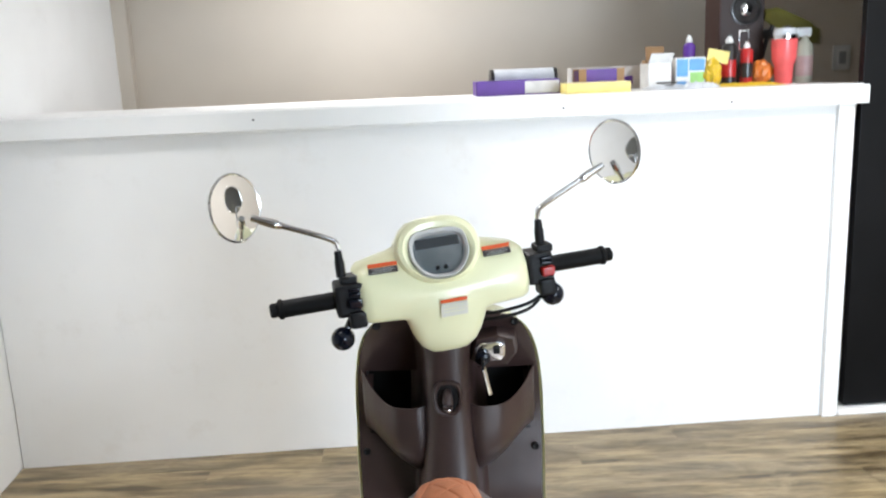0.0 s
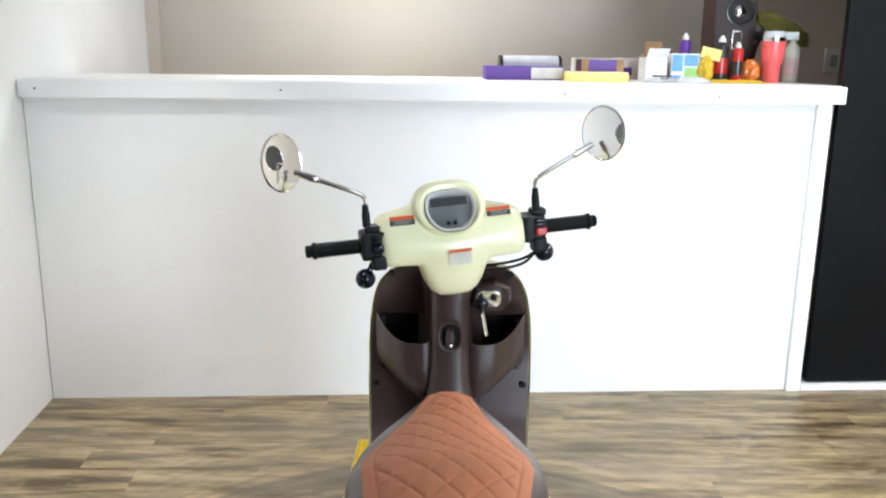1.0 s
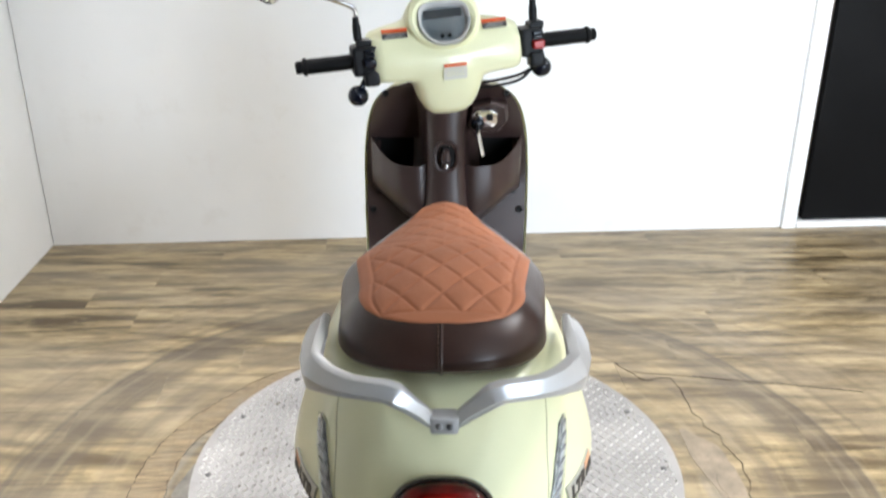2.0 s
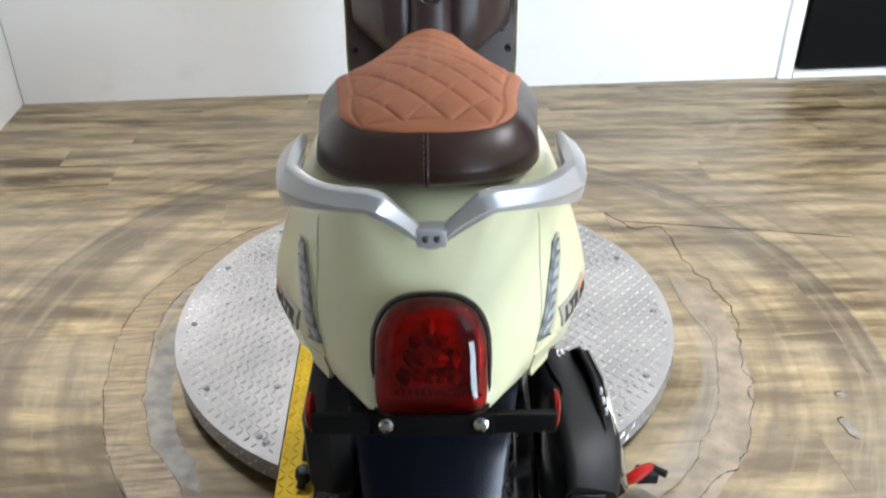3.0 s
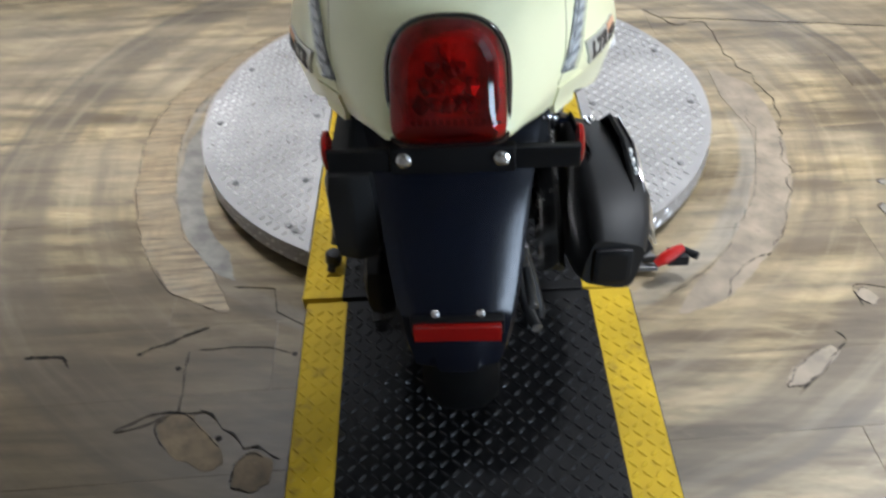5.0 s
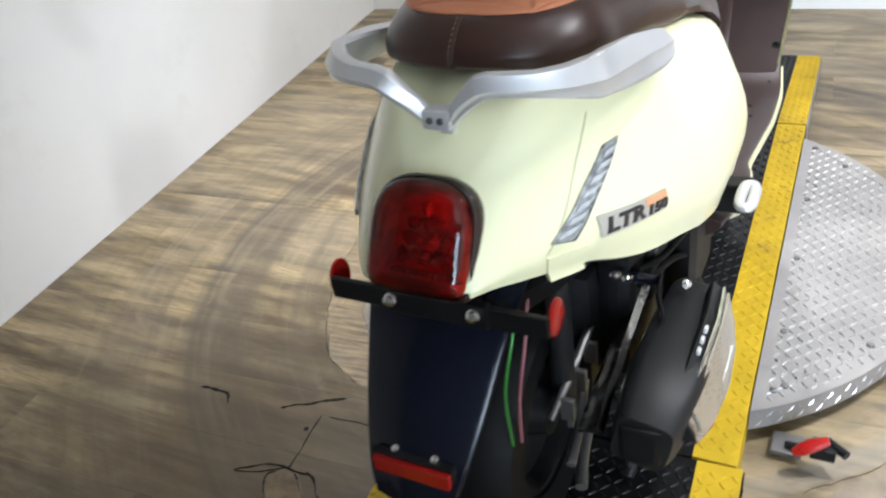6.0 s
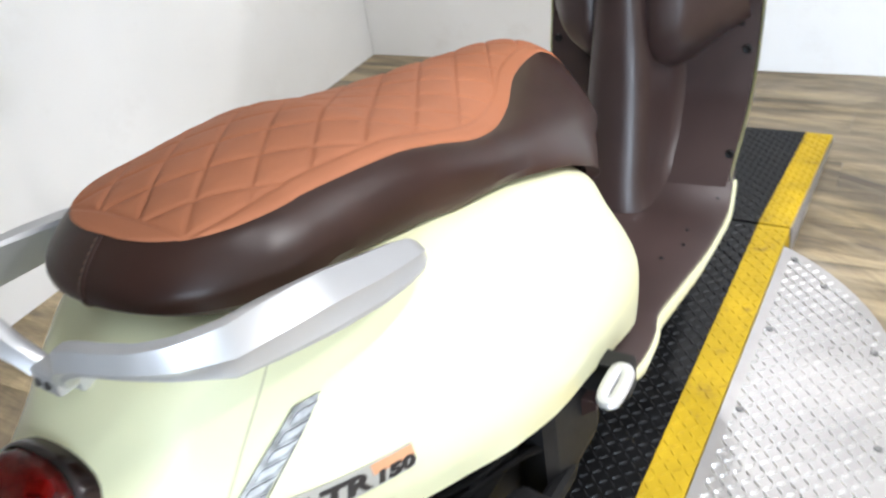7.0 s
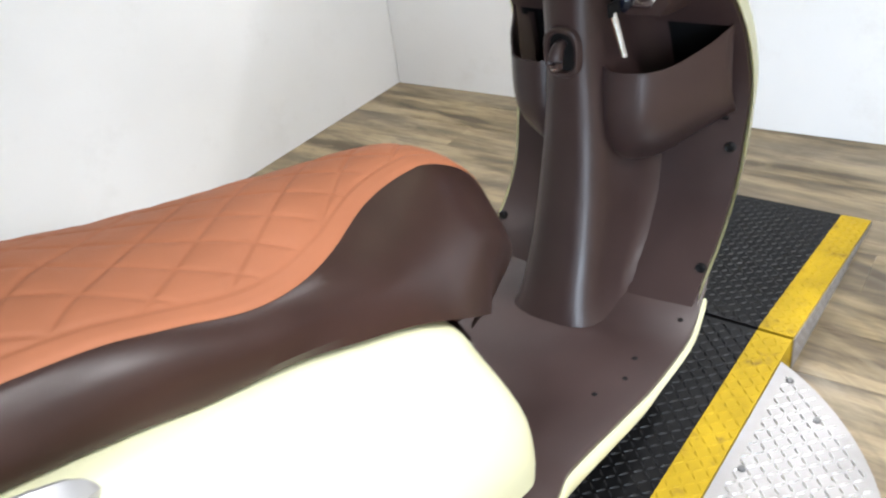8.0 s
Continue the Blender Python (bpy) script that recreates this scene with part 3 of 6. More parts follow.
BODY = {
    "zt": [0.806, 0.835, 0.868, 0.893, 0.926, 0.945, 0.945, 0.935, 0.915, 0.895, 0.872, 0.845, 0.808, 0.765, 0.70],
    "wt": [0.028, 0.034, 0.042, 0.052, 0.076, 0.104, 0.122, 0.138, 0.148, 0.153, 0.156, 0.155, 0.148, 0.138, 0.12],
    "w2": [0.050, 0.058, 0.073, 0.087, 0.114, 0.145, 0.158, 0.173, 0.182, 0.187, 0.188, 0.186, 0.178, 0.168, 0.15],
    "z2": [0.803, 0.823, 0.845, 0.857, 0.867, 0.868, 0.870, 0.866, 0.850, 0.832, 0.810, 0.790, 0.765, 0.730, 0.67],
    "wm": [0.066, 0.079, 0.099, 0.116, 0.148, 0.175, 0.192, 0.213, 0.226, 0.230, 0.229, 0.225, 0.215, 0.204, 0.185],
    "zm": [0.793, 0.799, 0.802, 0.802, 0.795, 0.783, 0.770, 0.745, 0.720, 0.700, 0.680, 0.665, 0.650, 0.640, 0.61],
    "wb": [0.062, 0.074, 0.094, 0.109, 0.138, 0.163, 0.180, 0.201, 0.214, 0.214, 0.208, 0.203, 0.198, 0.192, 0.175],
    "zb": [0.784, 0.783, 0.774, 0.765, 0.752, 0.722, 0.700, 0.675, 0.640, 0.605, 0.570, 0.540, 0.515, 0.505, 0.51],
}


def body_half(y, n=22):
    v = {k: float(spline(BODY_Y, t, y)) for k, t in BODY.items()}
    keys = [(0, v["zt"]), (v["wt"] * 0.55, v["zt"] - 0.001), (v["wt"], v["zt"] - 0.008), (v["w2"], v["z2"]), (v["wm"], v["zm"]), (v["wb"], v["zb"])]
    return section(keys, n)


def body_x(y, z):
    """How far out the side of the rear body stands."""
    h = [p for p in body_half(y, 60)][20:]
    zs, xs = [p[1] for p in h][::-1], [p[0] for p in h][::-1]
    return float(np.interp(z, zs, xs))


LAMP = Matrix.Translation((0.002, -0.759, 0.829)) @ pose(0, 0, 0, 61, 0, 0)
bm = bmesh.new()
rings = []
for y in [-0.797, *np.linspace(-0.792, 0.002, 110)]:
    h = body_half(max(y, -0.792))
    s = 0.75 if y < -0.792 else 1.0
    mid = (h[0][1] + h[-1][1]) / 2
    lean = lambda z: 0.045 * min(1, max(0, (0.74 - z) / 0.2)) * min(1, max(0, (y + 0.35) / 0.3))
    ring = [(x * s, y + lean(z), mid + (z - mid) * s) for x, z in h] + [(0, y, mid + (h[-1][1] - mid) * s)]
    rings.append(ring + [(-x, yy, z) for x, yy, z in ring[-2:0:-1]])
loft(bm, rings)
# pocket for the tail lamp
for v in bm.verts:
    q = LAMP.inverted() @ v.co
    if abs(q.x / 0.046) ** 4 + abs(q.y / 0.050) ** 4 < 1 and -0.02 < q.z < 0.06:
        v.co = LAMP @ Vector((q.x, q.y, -0.02))
body = spart("rear_body", bm, CREAM, "glossy cream painted bodywork", angle=50)
# black liner that closes the body from below
bm = bmesh.new()
rings = []
for y in np.linspace(-0.70, -0.02, 50):
    x, z = body_half(y)[-1]
    x -= 0.007
    yy = y + 0.045 * min(1, max(0, (0.74 - z) / 0.2)) * min(1, max(0, (y + 0.35) / 0.3))
    rings.append([(-x, yy, z - 0.001), (x, yy, z - 0.001), (x - 0.004, yy, z - 0.006), (0, y, z - 0.007), (0.004 - x, yy, z - 0.006)])
loft(bm, rings)
spart("inner_fender", bm, MATT_BLACK, "black plastic liner under the bodywork")


def side_patch(corners, out, nu=10, nv=3, sign=1, thick=0.004):
    """A thin plate that follows the side of the body between four (y, z) corners."""
    bm = bmesh.new()
    (y0, z0), (y1, z1), (y2, z2), (y3, z3) = corners
    grid = []
    for i in range(nu + 1):
        a, row = i / nu, []
        for j in range(nv + 1):
            b = j / nv
            y = (y0 * (1 - a) + y1 * a) * (1 - b) + (y3 * (1 - a) + y2 * a) * b
            z = (z0 * (1 - a) + z1 * a) * (1 - b) + (z3 * (1 - a) + z2 * a) * b
            x, e = body_x(y, z), 0.004
            nrm = Vector((1, -(body_x(y + e, z) - body_x(y - e, z)) / (2 * e), -(body_x(y, z + e) - body_x(y, z - e)) / (2 * e))).normalized()
            row.append((Vector((x, y, z)), nrm))
        grid.append(row)
    layers = []
    for d in (out - thick, out):
        layers.append([[bm.verts.new(((p + n * d).x * sign, (p + n * d).y, (p + n * d).z)) for p, n in row] for row in grid])
    lo, hi = layers
    for L in layers:
        for i in range(nu):
            for j in range(nv):
                bm.faces.new((L[i][j], L[i + 1][j], L[i + 1][j + 1], L[i][j + 1]))
    rim = [(i, 0) for i in range(nu)] + [(nu, j) for j in range(nv)] + [(i, nv) for i in range(nu, 0, -1)] + [(0, j) for j in range(nv, 0, -1)]
    for (a, b), (c, d) in zip(rim, rim[1:] + rim[:1]):
        bm.faces.new((lo[a][b], lo[c][d], hi[c][d], hi[a][b]))
    return bm


LAMP_SILVER = surface("signal_reflector", (0.70, 0.70, 0.71), 0.22, metal=0.5, vary=0.5, scale=90, grain=220, relief=0.5)
SIGNAL_FACET = surface("signal_facet", (0.92, 0.92, 0.93), 0.2, metal=0.3, vary=0.25, scale=120, grain=260, relief=0.4)
for sign in (1, -1):
    lamp = spart("side_signal", side_patch([(-0.580, 0.869), (-0.604, 0.870), (-0.707, 0.804), (-0.683, 0.797)], 0.005, 4, 14, sign), CLEAR_LENS, "clear slanted turn signal lens", body)
    spart("reflector_bowl", side_patch([(-0.581, 0.868), (-0.603, 0.869), (-0.706, 0.804), (-0.684, 0.798)], 0.002, 3, 12, sign, 0.002), LAMP_SILVER, "", lamp)
    for k in range(7):
        a, b = 0.03 + k * 0.138, 0.03 + k * 0.138 + 0.075
        c0, c1 = Vector((-0.589, 0.8655)), Vector((-0.693, 0.801))
        p, q = c0.lerp(c1, a), c0.lerp(c1, b)
        spart("facet", side_patch([(p.x + 0.008, p.y), (p.x - 0.013, p.y), (q.x - 0.012, q.y), (q.x + 0.002, q.y)], 0.0042, 2, 2, sign, 0.003), SIGNAL_FACET, "", lamp)
    badge = spart("badge", side_patch([(-0.650, 0.808), (-0.532, 0.781), (-0.534, 0.758), (-0.650, 0.782)], 0.003, 10, 3, sign), BADGE_GREY, "silver model badge", body)
    spart("badge_panel", side_patch([(-0.576, 0.7905), (-0.533, 0.7805), (-0.5335, 0.770), (-0.576, 0.7795)], 0.0036, 6, 2, sign, 0.002), BADGE_ORANGE, "orange badge panel", badge)


def side_text(text, size, ya, za, yb, zb, out, sign, material, parent, name):
    """Letters bent onto the side of the body along the line from a to b."""
    cu = bpy.data.curves.new(name, "FONT")
    cu.body, cu.size, cu.extrude, cu.resolution_u, cu.offset = text, size, 0.0006, 3, size * 0.045
    cu.shear = 0.15
    tmp = bpy.data.objects.new(name, cu)
    me = bpy.data.meshes.new_from_object(tmp)
    bpy.data.objects.remove(tmp)
    w = max(v.co.x for v in me.vertices)
    run, rise = yb - ya, zb - za
    long = math.hypot(run, rise)
    for v in me.vertices:
        s = v.co.x / w if sign > 0 else 1 - v.co.x / w
        y, z = ya + run * s - rise / long * v.co.y * 0.3, za + rise * s + v.co.y
        v.co = Vector((sign * (body_x(y, z) + out + v.co.z), y, z - DECK))
    ob = new(name, me)
    me.materials.append(material)
    ob.parent = parent
    return ob


for sign, badge in zip((1, -1), [o for o in body.children if o.name.startswith("badge")]):
    side_text("LTR", 0.0245, -0.645, 0.7845, -0.581, 0.7712, 0.0036, sign, STICK_DARK, badge, "lettering")
    side_text("150", 0.0165, -0.579, 0.7705, -0.536, 0.7615, 0.0042, sign, STICK_DARK, badge, "lettering")

for sign in (1, -1):
    spart("panel_gap", side_patch([(-0.600, 0.906), (-0.6015, 0.9065), (-0.7135, 0.793), (-0.712, 0.792)], 0.0005, 2, 24, sign, 0.002), surface("gap_cream", (0.60, 0.58, 0.37), 0.6), "", body)
    spart("panel_corner", side_patch([(-0.713, 0.790), (-0.668, 0.784), (-0.662, 0.746), (-0.703, 0.752)], 0.0025, 5, 8, sign, 0.006), CREAM, "", body)

# seat
SEAT_Y = [-0.658, -0.60, -0.55, -0.50, -0.45, -0.38, -0.33, -0.25, -0.15, -0.05, 0.05, 0.115, 0.175, 0.213, 0.238]
SEAT = {
    "zc": [1.002, 1.017, 1.024, 1.026, 1.025, 1.017, 1.001, 0.981, 0.964, 0.946, 0.925, 0.895, 0.838, 0.760, 0.66],
    "wo": [0.094, 0.099, 0.102, 0.106, 0.113, 0.123, 0.129, 0.132, 0.108, 0.068, 0.048, 0.042, 0.034, 0.024, 0.01],
    "zo": [0.992, 1.002, 1.006, 1.002, 0.996, 0.985, 0.969, 0.939, 0.922, 0.922, 0.911, 0.882, 0.830, 0.750, 0.655],
    "wm": [0.105, 0.117, 0.126, 0.133, 0.139, 0.147, 0.151, 0.156, 0.156, 0.146, 0.124, 0.104, 0.078, 0.052, 0.02],
    "zm": [0.978, 0.974, 0.969, 0.962, 0.955, 0.945, 0.932, 0.908, 0.884, 0.862, 0.835, 0.800, 0.745, 0.690, 0.64],
    "wb": [0.100, 0.113, 0.122, 0.129, 0.135, 0.142, 0.146, 0.154, 0.166, 0.166, 0.132, 0.082, 0.036, 0.014, 0.008],
    "zb": [0.966, 0.958, 0.948, 0.939, 0.930, 0.915, 0.900, 0.886, 0.855, 0.806, 0.735, 0.682, 0.630, 0.60, 0.60],
}
S_CORNER, S_BACK = -0.50, {"o": -0.617, "m": -0.652, "b": -0.645}


def seat_key(k, y):
    return float(spline(SEAT_Y, SEAT[k], y))


def seat_z(x, y):
    """Height of the crowned top."""
    zc, zo, w = seat_key("zc", y), seat_key("zo", y), seat_key("wo", y)
    return zc - (zc - zo) * min(1.3, abs(x) / w) ** 2.1


S_ROUND = {"o": 2.4, "m": 2.35, "b": 2.3}


def seat_w(y, k="o"):
    """Half width of an edge of the seat, with a rounded rear corner."""
    if y > S_CORNER:
        return seat_key("w" + k, y)
    n = S_ROUND[k]
    s = min(1.0, (S_CORNER - y) / (S_CORNER - S_BACK[k]))
    return seat_key("w" + k, S_CORNER) * (1 - s ** n) ** (1 / n)


def seat_edge(k, s):
    """A point of the upper (o), widest (m) or lower (b) edge: s runs from the nose (0) past the corner (1) to the rear middle (2)."""
    if s <= 1:
        y = 0.238 + (S_CORNER - 0.238) * s
        return Vector((seat_key("w" + k, y), y, seat_key("z" + k, y)))
    a = (s - 1) * math.pi / 2
    e = 2 / S_ROUND[k]
    x = seat_key("w" + k, S_CORNER) * max(0.0, math.cos(a)) ** e
    y = S_CORNER + (S_BACK[k] - S_CORNER) * max(0.0, math.sin(a)) ** e
    if k == "o":
        return Vector((x, y, seat_z(x, y)))
    return Vector((x, y, seat_key("z" + k, S_CORNER) + (0.978 - seat_key("zm", S_CORNER) if k == "m" else 0.965 - seat_key("zb", S_CORNER)) * math.sin(a) ** 1.5))


def seat_profile(s):
    """The side of the seat from its upper edge down and under."""
    o, m, b = (seat_edge(k, s) for k in "omb")
    out = Vector((1, 0, 0)) if s <= 1 else Vector((math.cos((s - 1) * math.pi / 2), -math.sin((s - 1) * math.pi / 2), 0))
    bulge = lambda t, d: o.lerp(m, t) + out * d + Vector((0, 0, d * 0.8))
    under = m.lerp(b, 0.55) + out * 0.0035
    inner = Vector((b.x * 0.86, b.y + (0.02 if s > 1.4 else 0), b.z + 0.003))
    pts = [o.lerp(m, -0.05) - out * 0.004, o, bulge(0.2, 0.0020), bulge(0.45, 0.0034), bulge(0.7, 0.0034), bulge(0.88, 0.0022), m, under, b, inner]
    tuck = lambda p: -0.06 * min(1, max(0, (0.74 - p.z) / 0.14)) ** 1.5 * min(1, max(0, (p.y - 0.03) / 0.16))
    return [Vector((max(0.0, p.x), p.y + tuck(p), p.z)) for p in pts]


seat = thing("seat", "", "")
seat.parent = scooter
bm = bmesh.new()
way = [*np.linspace(0, 1, 60), *np.linspace(1, 2, 30)[1:]]
rows = [seat_profile(s) for s in way]
rows += [[Vector((-p.x, p.y, p.z)) for p in r] for r in rows[-2::-1]]
grid = [[bm.verts.new(p) for p in r] for r in rows]
for a, b in zip(grid, grid[1:]):
    for j in range(len(a) - 1):
        bm.faces.new((a[j], a[j + 1], b[j + 1], b[j]))
bm.faces.new(grid[0] + grid[-1][::-1])
spart("seat_cover", bm, BROWN_VINYL, "dark brown vinyl seat side", seat, 32)
# quilted orange top
bm = bmesh.new()
NU, NV = 420, 111
O_Y0, O_Y1 = S_BACK["o"] + 0.0008, 0.205
top = []
for i in range(NU):
    y = O_Y0 + (O_Y1 - O_Y0) * i / (NU - 1)
    wo = seat_w(y)
    row = []
    for j in range(NV):
        x = wo * (2 * j / (NV - 1) - 1)
        rim = min(wo - abs(x), (y - O_Y0) * 1.0, O_Y1 - y)
        lift = 0.0026 * min(1.0, max(0.0, rim / 0.005)) ** 0.5
        inner = min(seat_w(min(y + 0.019, 0.2)) - 0.018 - abs(x) if y < S_CORNER else seat_w(y) - 0.018 - abs(x), y - O_Y0 - 0.021)
        if y < 0.10:
            groove = math.exp(-(inner / 0.0022) ** 2)
            if inner > 0:
                p, q = (y + x * 1.6) / 0.080, (y - x * 1.6) / 0.080
                d = min(abs(p - round(p)), abs(q - round(q))) * 0.080 * 0.55
                groove = max(groove, math.exp(-(d / 0.0022) ** 2))
                lift += 0.0012 * min(1.0, d / 0.014) * min(1, inner / 0.012)
            lift -= 0.0020 * groove
        row.append(bm.verts.new((x, y, seat_z(x, y) + lift + 0.0008)))
    top.append(row)
for a, b in zip(top, top[1:]):
    for j in range(NV - 1):
        bm.faces.new((a[j], a[j + 1], b[j + 1], b[j]))
spart("quilted_top", bm, ORANGE, "orange diamond-quilted leatherette top", seat, 80)
# rear seam with its stitch row
rear = seat_profile(2.0)[1:9]
bm = bmesh.new()
tube(bm, [p + Vector((0, -0.0002, 0)) for p in rear], 0.0022, n=20, sides=8)
spart("rear_seam", bm, BROWN_VINYL, "", seat)
line = path_points([tuple(p) for p in rear], 27)
for dx in (-0.0035,):
    bm = bmesh.new()
    for a, b in zip(line[1:-3:2], line[2:-2:2]):
        tube(bm, [a + Vector((dx, -0.0006, 0.0003)), b + Vector((dx, -0.0006, 0.0003))], 0.0009, n=2, sides=5)
    spart("seam_stitch", bm, THREAD, "brown stitching", seat)

# grab bar
bm = bmesh.new()
half = [(0.168, -0.434, 0.921, 0.002, 0.003), (0.169, -0.440, 0.924, 0.004, 0.010), (0.171, -0.452, 0.928, 0.006, 0.016), (0.171, -0.475, 0.933, 0.007, 0.020), (0.169, -0.510, 0.940, 0.008, 0.023), (0.164, -0.56, 0.952, 0.009, 0.025), (0.156, -0.610, 0.962, 0.009, 0.024), (0.149, -0.648, 0.969, 0.009, 0.022), (0.126, -0.676, 0.974, 0.009, 0.016),
        (0.104, -0.692, 0.977, 0.008, 0.013), (0.080, -0.702, 0.979, 0.008, 0.0125), (0.064, -0.707, 0.980, 0.008, 0.0125), (0.053, -0.709, 0.977, 0.009, 0.013), (0.036, -0.706, 0.961, 0.008, 0.010), (0.014, -0.698, 0.938, 0.007, 0.009)]
keys = np.linspace(0, 1, len(half))
steps = np.linspace(0, 1, 49)
line = [Vector([float(np.interp(t, keys, [h[c] for h in half])) for c in range(3)]) for t in steps]
sizes = [(float(np.interp(t, keys, [h[3] for h in half])), float(np.interp(t, keys, [h[4] for h in half]))) for t in steps]
full = [(Vector((p.x + 0.004, p.y, p.z)), v) for p, v in zip(line, sizes)] + [(Vector((0.004 - p.x, p.y, p.z)), v) for p, v in list(zip(line, sizes))[::-1]]
rings = []
for k, (p, (a, b)) in enumerate(full):
    way = (full[min(k + 2, len(full) - 1)][0] - full[max(k - 2, 0)][0]).normalized()
    side = way.cross(Vector((0, 0, 1))).normalized()
    up = side.cross(way)
    lean = float(np.interp(p.y, [-0.70, -0.64, -0.55, -0.44], [0.0, 0.25, 0.62, 0.62]))
    up, side = up * math.cos(lean) + side * math.sin(lean), side * math.cos(lean) - up * math.sin(lean)
    shape = [(-1, 0.55), (-0.8, 0.92), (-0.3, 1), (0.5, 1), (0.9, 0.85), (1, 0.5), (1, -0.5), (0.85, -0.86), (0.4, -1), (-0.4, -1), (-0.85, -0.86), (-1, -0.5), (-1.6, -0.15)]
    rings.append([p + side * a * c + up * b * d for c, d in shape])
loft(bm, rings)
bar = spart("grab_bar", bm, SILVER, "satin silver grab bar", angle=28)
bm = bmesh.new()
box(bm, -0.012, 0.020, -0.711, -0.689, 0.926, 0.948, 0.005)
spart("clasp", bm, SILVER, "silver clasp", bar)
for bx in (-0.002, 0.010):
    bm = bmesh.new()
    turned(bm, [(0.004, 0), (0.004, 0.003), (0.002, 0.004)], axis_pose((bx, -0.7095, 0.937), (bx, -0.73, 0.947)), 10)
    spart("clasp_screw", bm, BOLT_STEEL, "", bar)
bm = bmesh.new()
box(bm, -0.004, 0.012, -0.690, -0.65, 0.912, 0.926, 0.003)
spart("mount", bm, SILVER, "", bar)

# tail lamp
def arch(w, h, n=40, p=2.6):
    """An upright arch outline, round above and nearly square below."""
    out = []
    for k in range(n):
        a = 2 * math.pi * k / n
        c, s = math.cos(a), math.sin(a)
        e = 2 / (2.7 if s > 0 else 7)
        out.append((w * math.copysign(abs(c) ** e, c), h * math.copysign(abs(s) ** e, s)))
    return out


def arch_solid(levels, shell=False):
    bm = bmesh.new()
    loft(bm, [[LAMP @ Vector((x, y, d)) for x, y in arch(w, h)] for w, h, d in levels])
    if shell:
        bmesh.ops.delete(bm, geom=[max(bm.faces, key=lambda f: f.calc_area())], context="FACES")
    return bm


tail = spart("tail_lamp", arch_solid([(0.062, 0.064, -0.04), (0.0630, 0.0650, 0.006), (0.0615, 0.0640, 0.0110), (0.0592, 0.0620, 0.0130), (0.0578, 0.0606, 0.0125), (0.0572, 0.0600, -0.013)]), surface("lamp_rim", (0.020, 0.010, 0.009), 0.15, vary=0.2, relief=0.0), "dark rimmed red tail lamp")
spart("lens", arch_solid([(0.0576, 0.0604, 0.002), (0.0572, 0.0600, 0.019), (0.0545, 0.0575, 0.0265), (0.047, 0.050, 0.0320), (0.032, 0.035, 0.0360), (0.01, 0.01, 0.0375)], True), RED_LENS, "clear red lens", tail, 60)
spart("reflector", arch_solid([(0.0570, 0.0598, -0.012), (0.0568, 0.0596, 0.010), (0.050, 0.0525, 0.013), (0.0455, 0.048, 0.011), (0.040, 0.042, -0.006), (0.02, 0.02, -0.010)]), surface("lamp_bowl", (0.80, 0.74, 0.72), 0.3, metal=0.2, vary=0.3, scale=50), "", tail, 40)
bowl = surface("lamp_bowl_dark", (0.30, 0.21, 0.20), 0.2, metal=0.2)
bowl_pale = surface("lamp_bulb", (0.60, 0.5, 0.47), 0.12, metal=0.3)
rng = random.Random(7)
for row, (by, half, n) in enumerate(((0.028, 0.006, 1), (0.012, 0.013, 3), (-0.006, 0.020, 4), (-0.024, 0.026, 5))):
    for k in range(n):
        bx = (0.0 if n == 1 else half * (2 * k / (n - 1) - 1)) + rng.uniform(-0.003, 0.003)
        bm = bmesh.new()
        bmesh.ops.create_icosphere(bm, subdivisions=1, radius=1.0)
        for v in bm.verts:
            r = rng.uniform(0.7, 1.35)
            v.co = LAMP @ Vector((bx + v.co.x * 0.0085 * r, by + rng.uniform(-0.002, 0.002) + v.co.y * 0.0090 * r, -0.001 + v.co.z * 0.008 * r))
        spart("bulb", bm, bowl_pale if (row + k) % 4 == 0 else bowl, "", tail, 5)
bm = bmesh.new()
for k in range(11):
    box(bm, -0.0385 + k * 0.0070, -0.0340 + k * 0.0070, -0.052, -0.038, -0.009, 0.003, 0, LAMP)
spart("lens_ribs", bm, bowl_pale, "", tail)

# plate bracket, reflectors and the long rear mudguard
bm = bmesh.new()
box(bm, -0.128, 0.136, -0.774, -0.766, 0.731, 0.758, 0.002)
box(bm, -0.062, 0.069, -0.777, -0.764, 0.729, 0.761, 0.003)
bracket = spart("plate_bracket", bm, BLACK, "black number plate bracket")
for bx in (-0.047, 0.054):
    bm = bmesh.new()
    turned(bm, [(0.0082, 0), (0.0082, 0.003), (0.0058, 0.004), (0.0058, 0.008), (0.003, 0.009)], axis_pose((bx, -0.777, 0.748), (bx, -0.80, 0.755)), 12)
    spart("bracket_bolt", bm, CHROME, "chrome bolt", bracket)
for sx in (-1, 1):
    bm = bmesh.new()
    turned(bm, [(0.023, -0.004), (0.023, 0.001), (0.019, 0.004), (0.01, 0.005)], Matrix.Translation((sx * 0.134 + 0.003, -0.752, 0.745)) @ pose(0, 0, 0, 0, sx * 92, 0) @ Matrix.Diagonal((1.0, 0.8, 0.8, 1)), 20)
    spart("side_reflector", bm, DARK_RED, "round red side reflector", bracket)
bm = bmesh.new()
mud = []
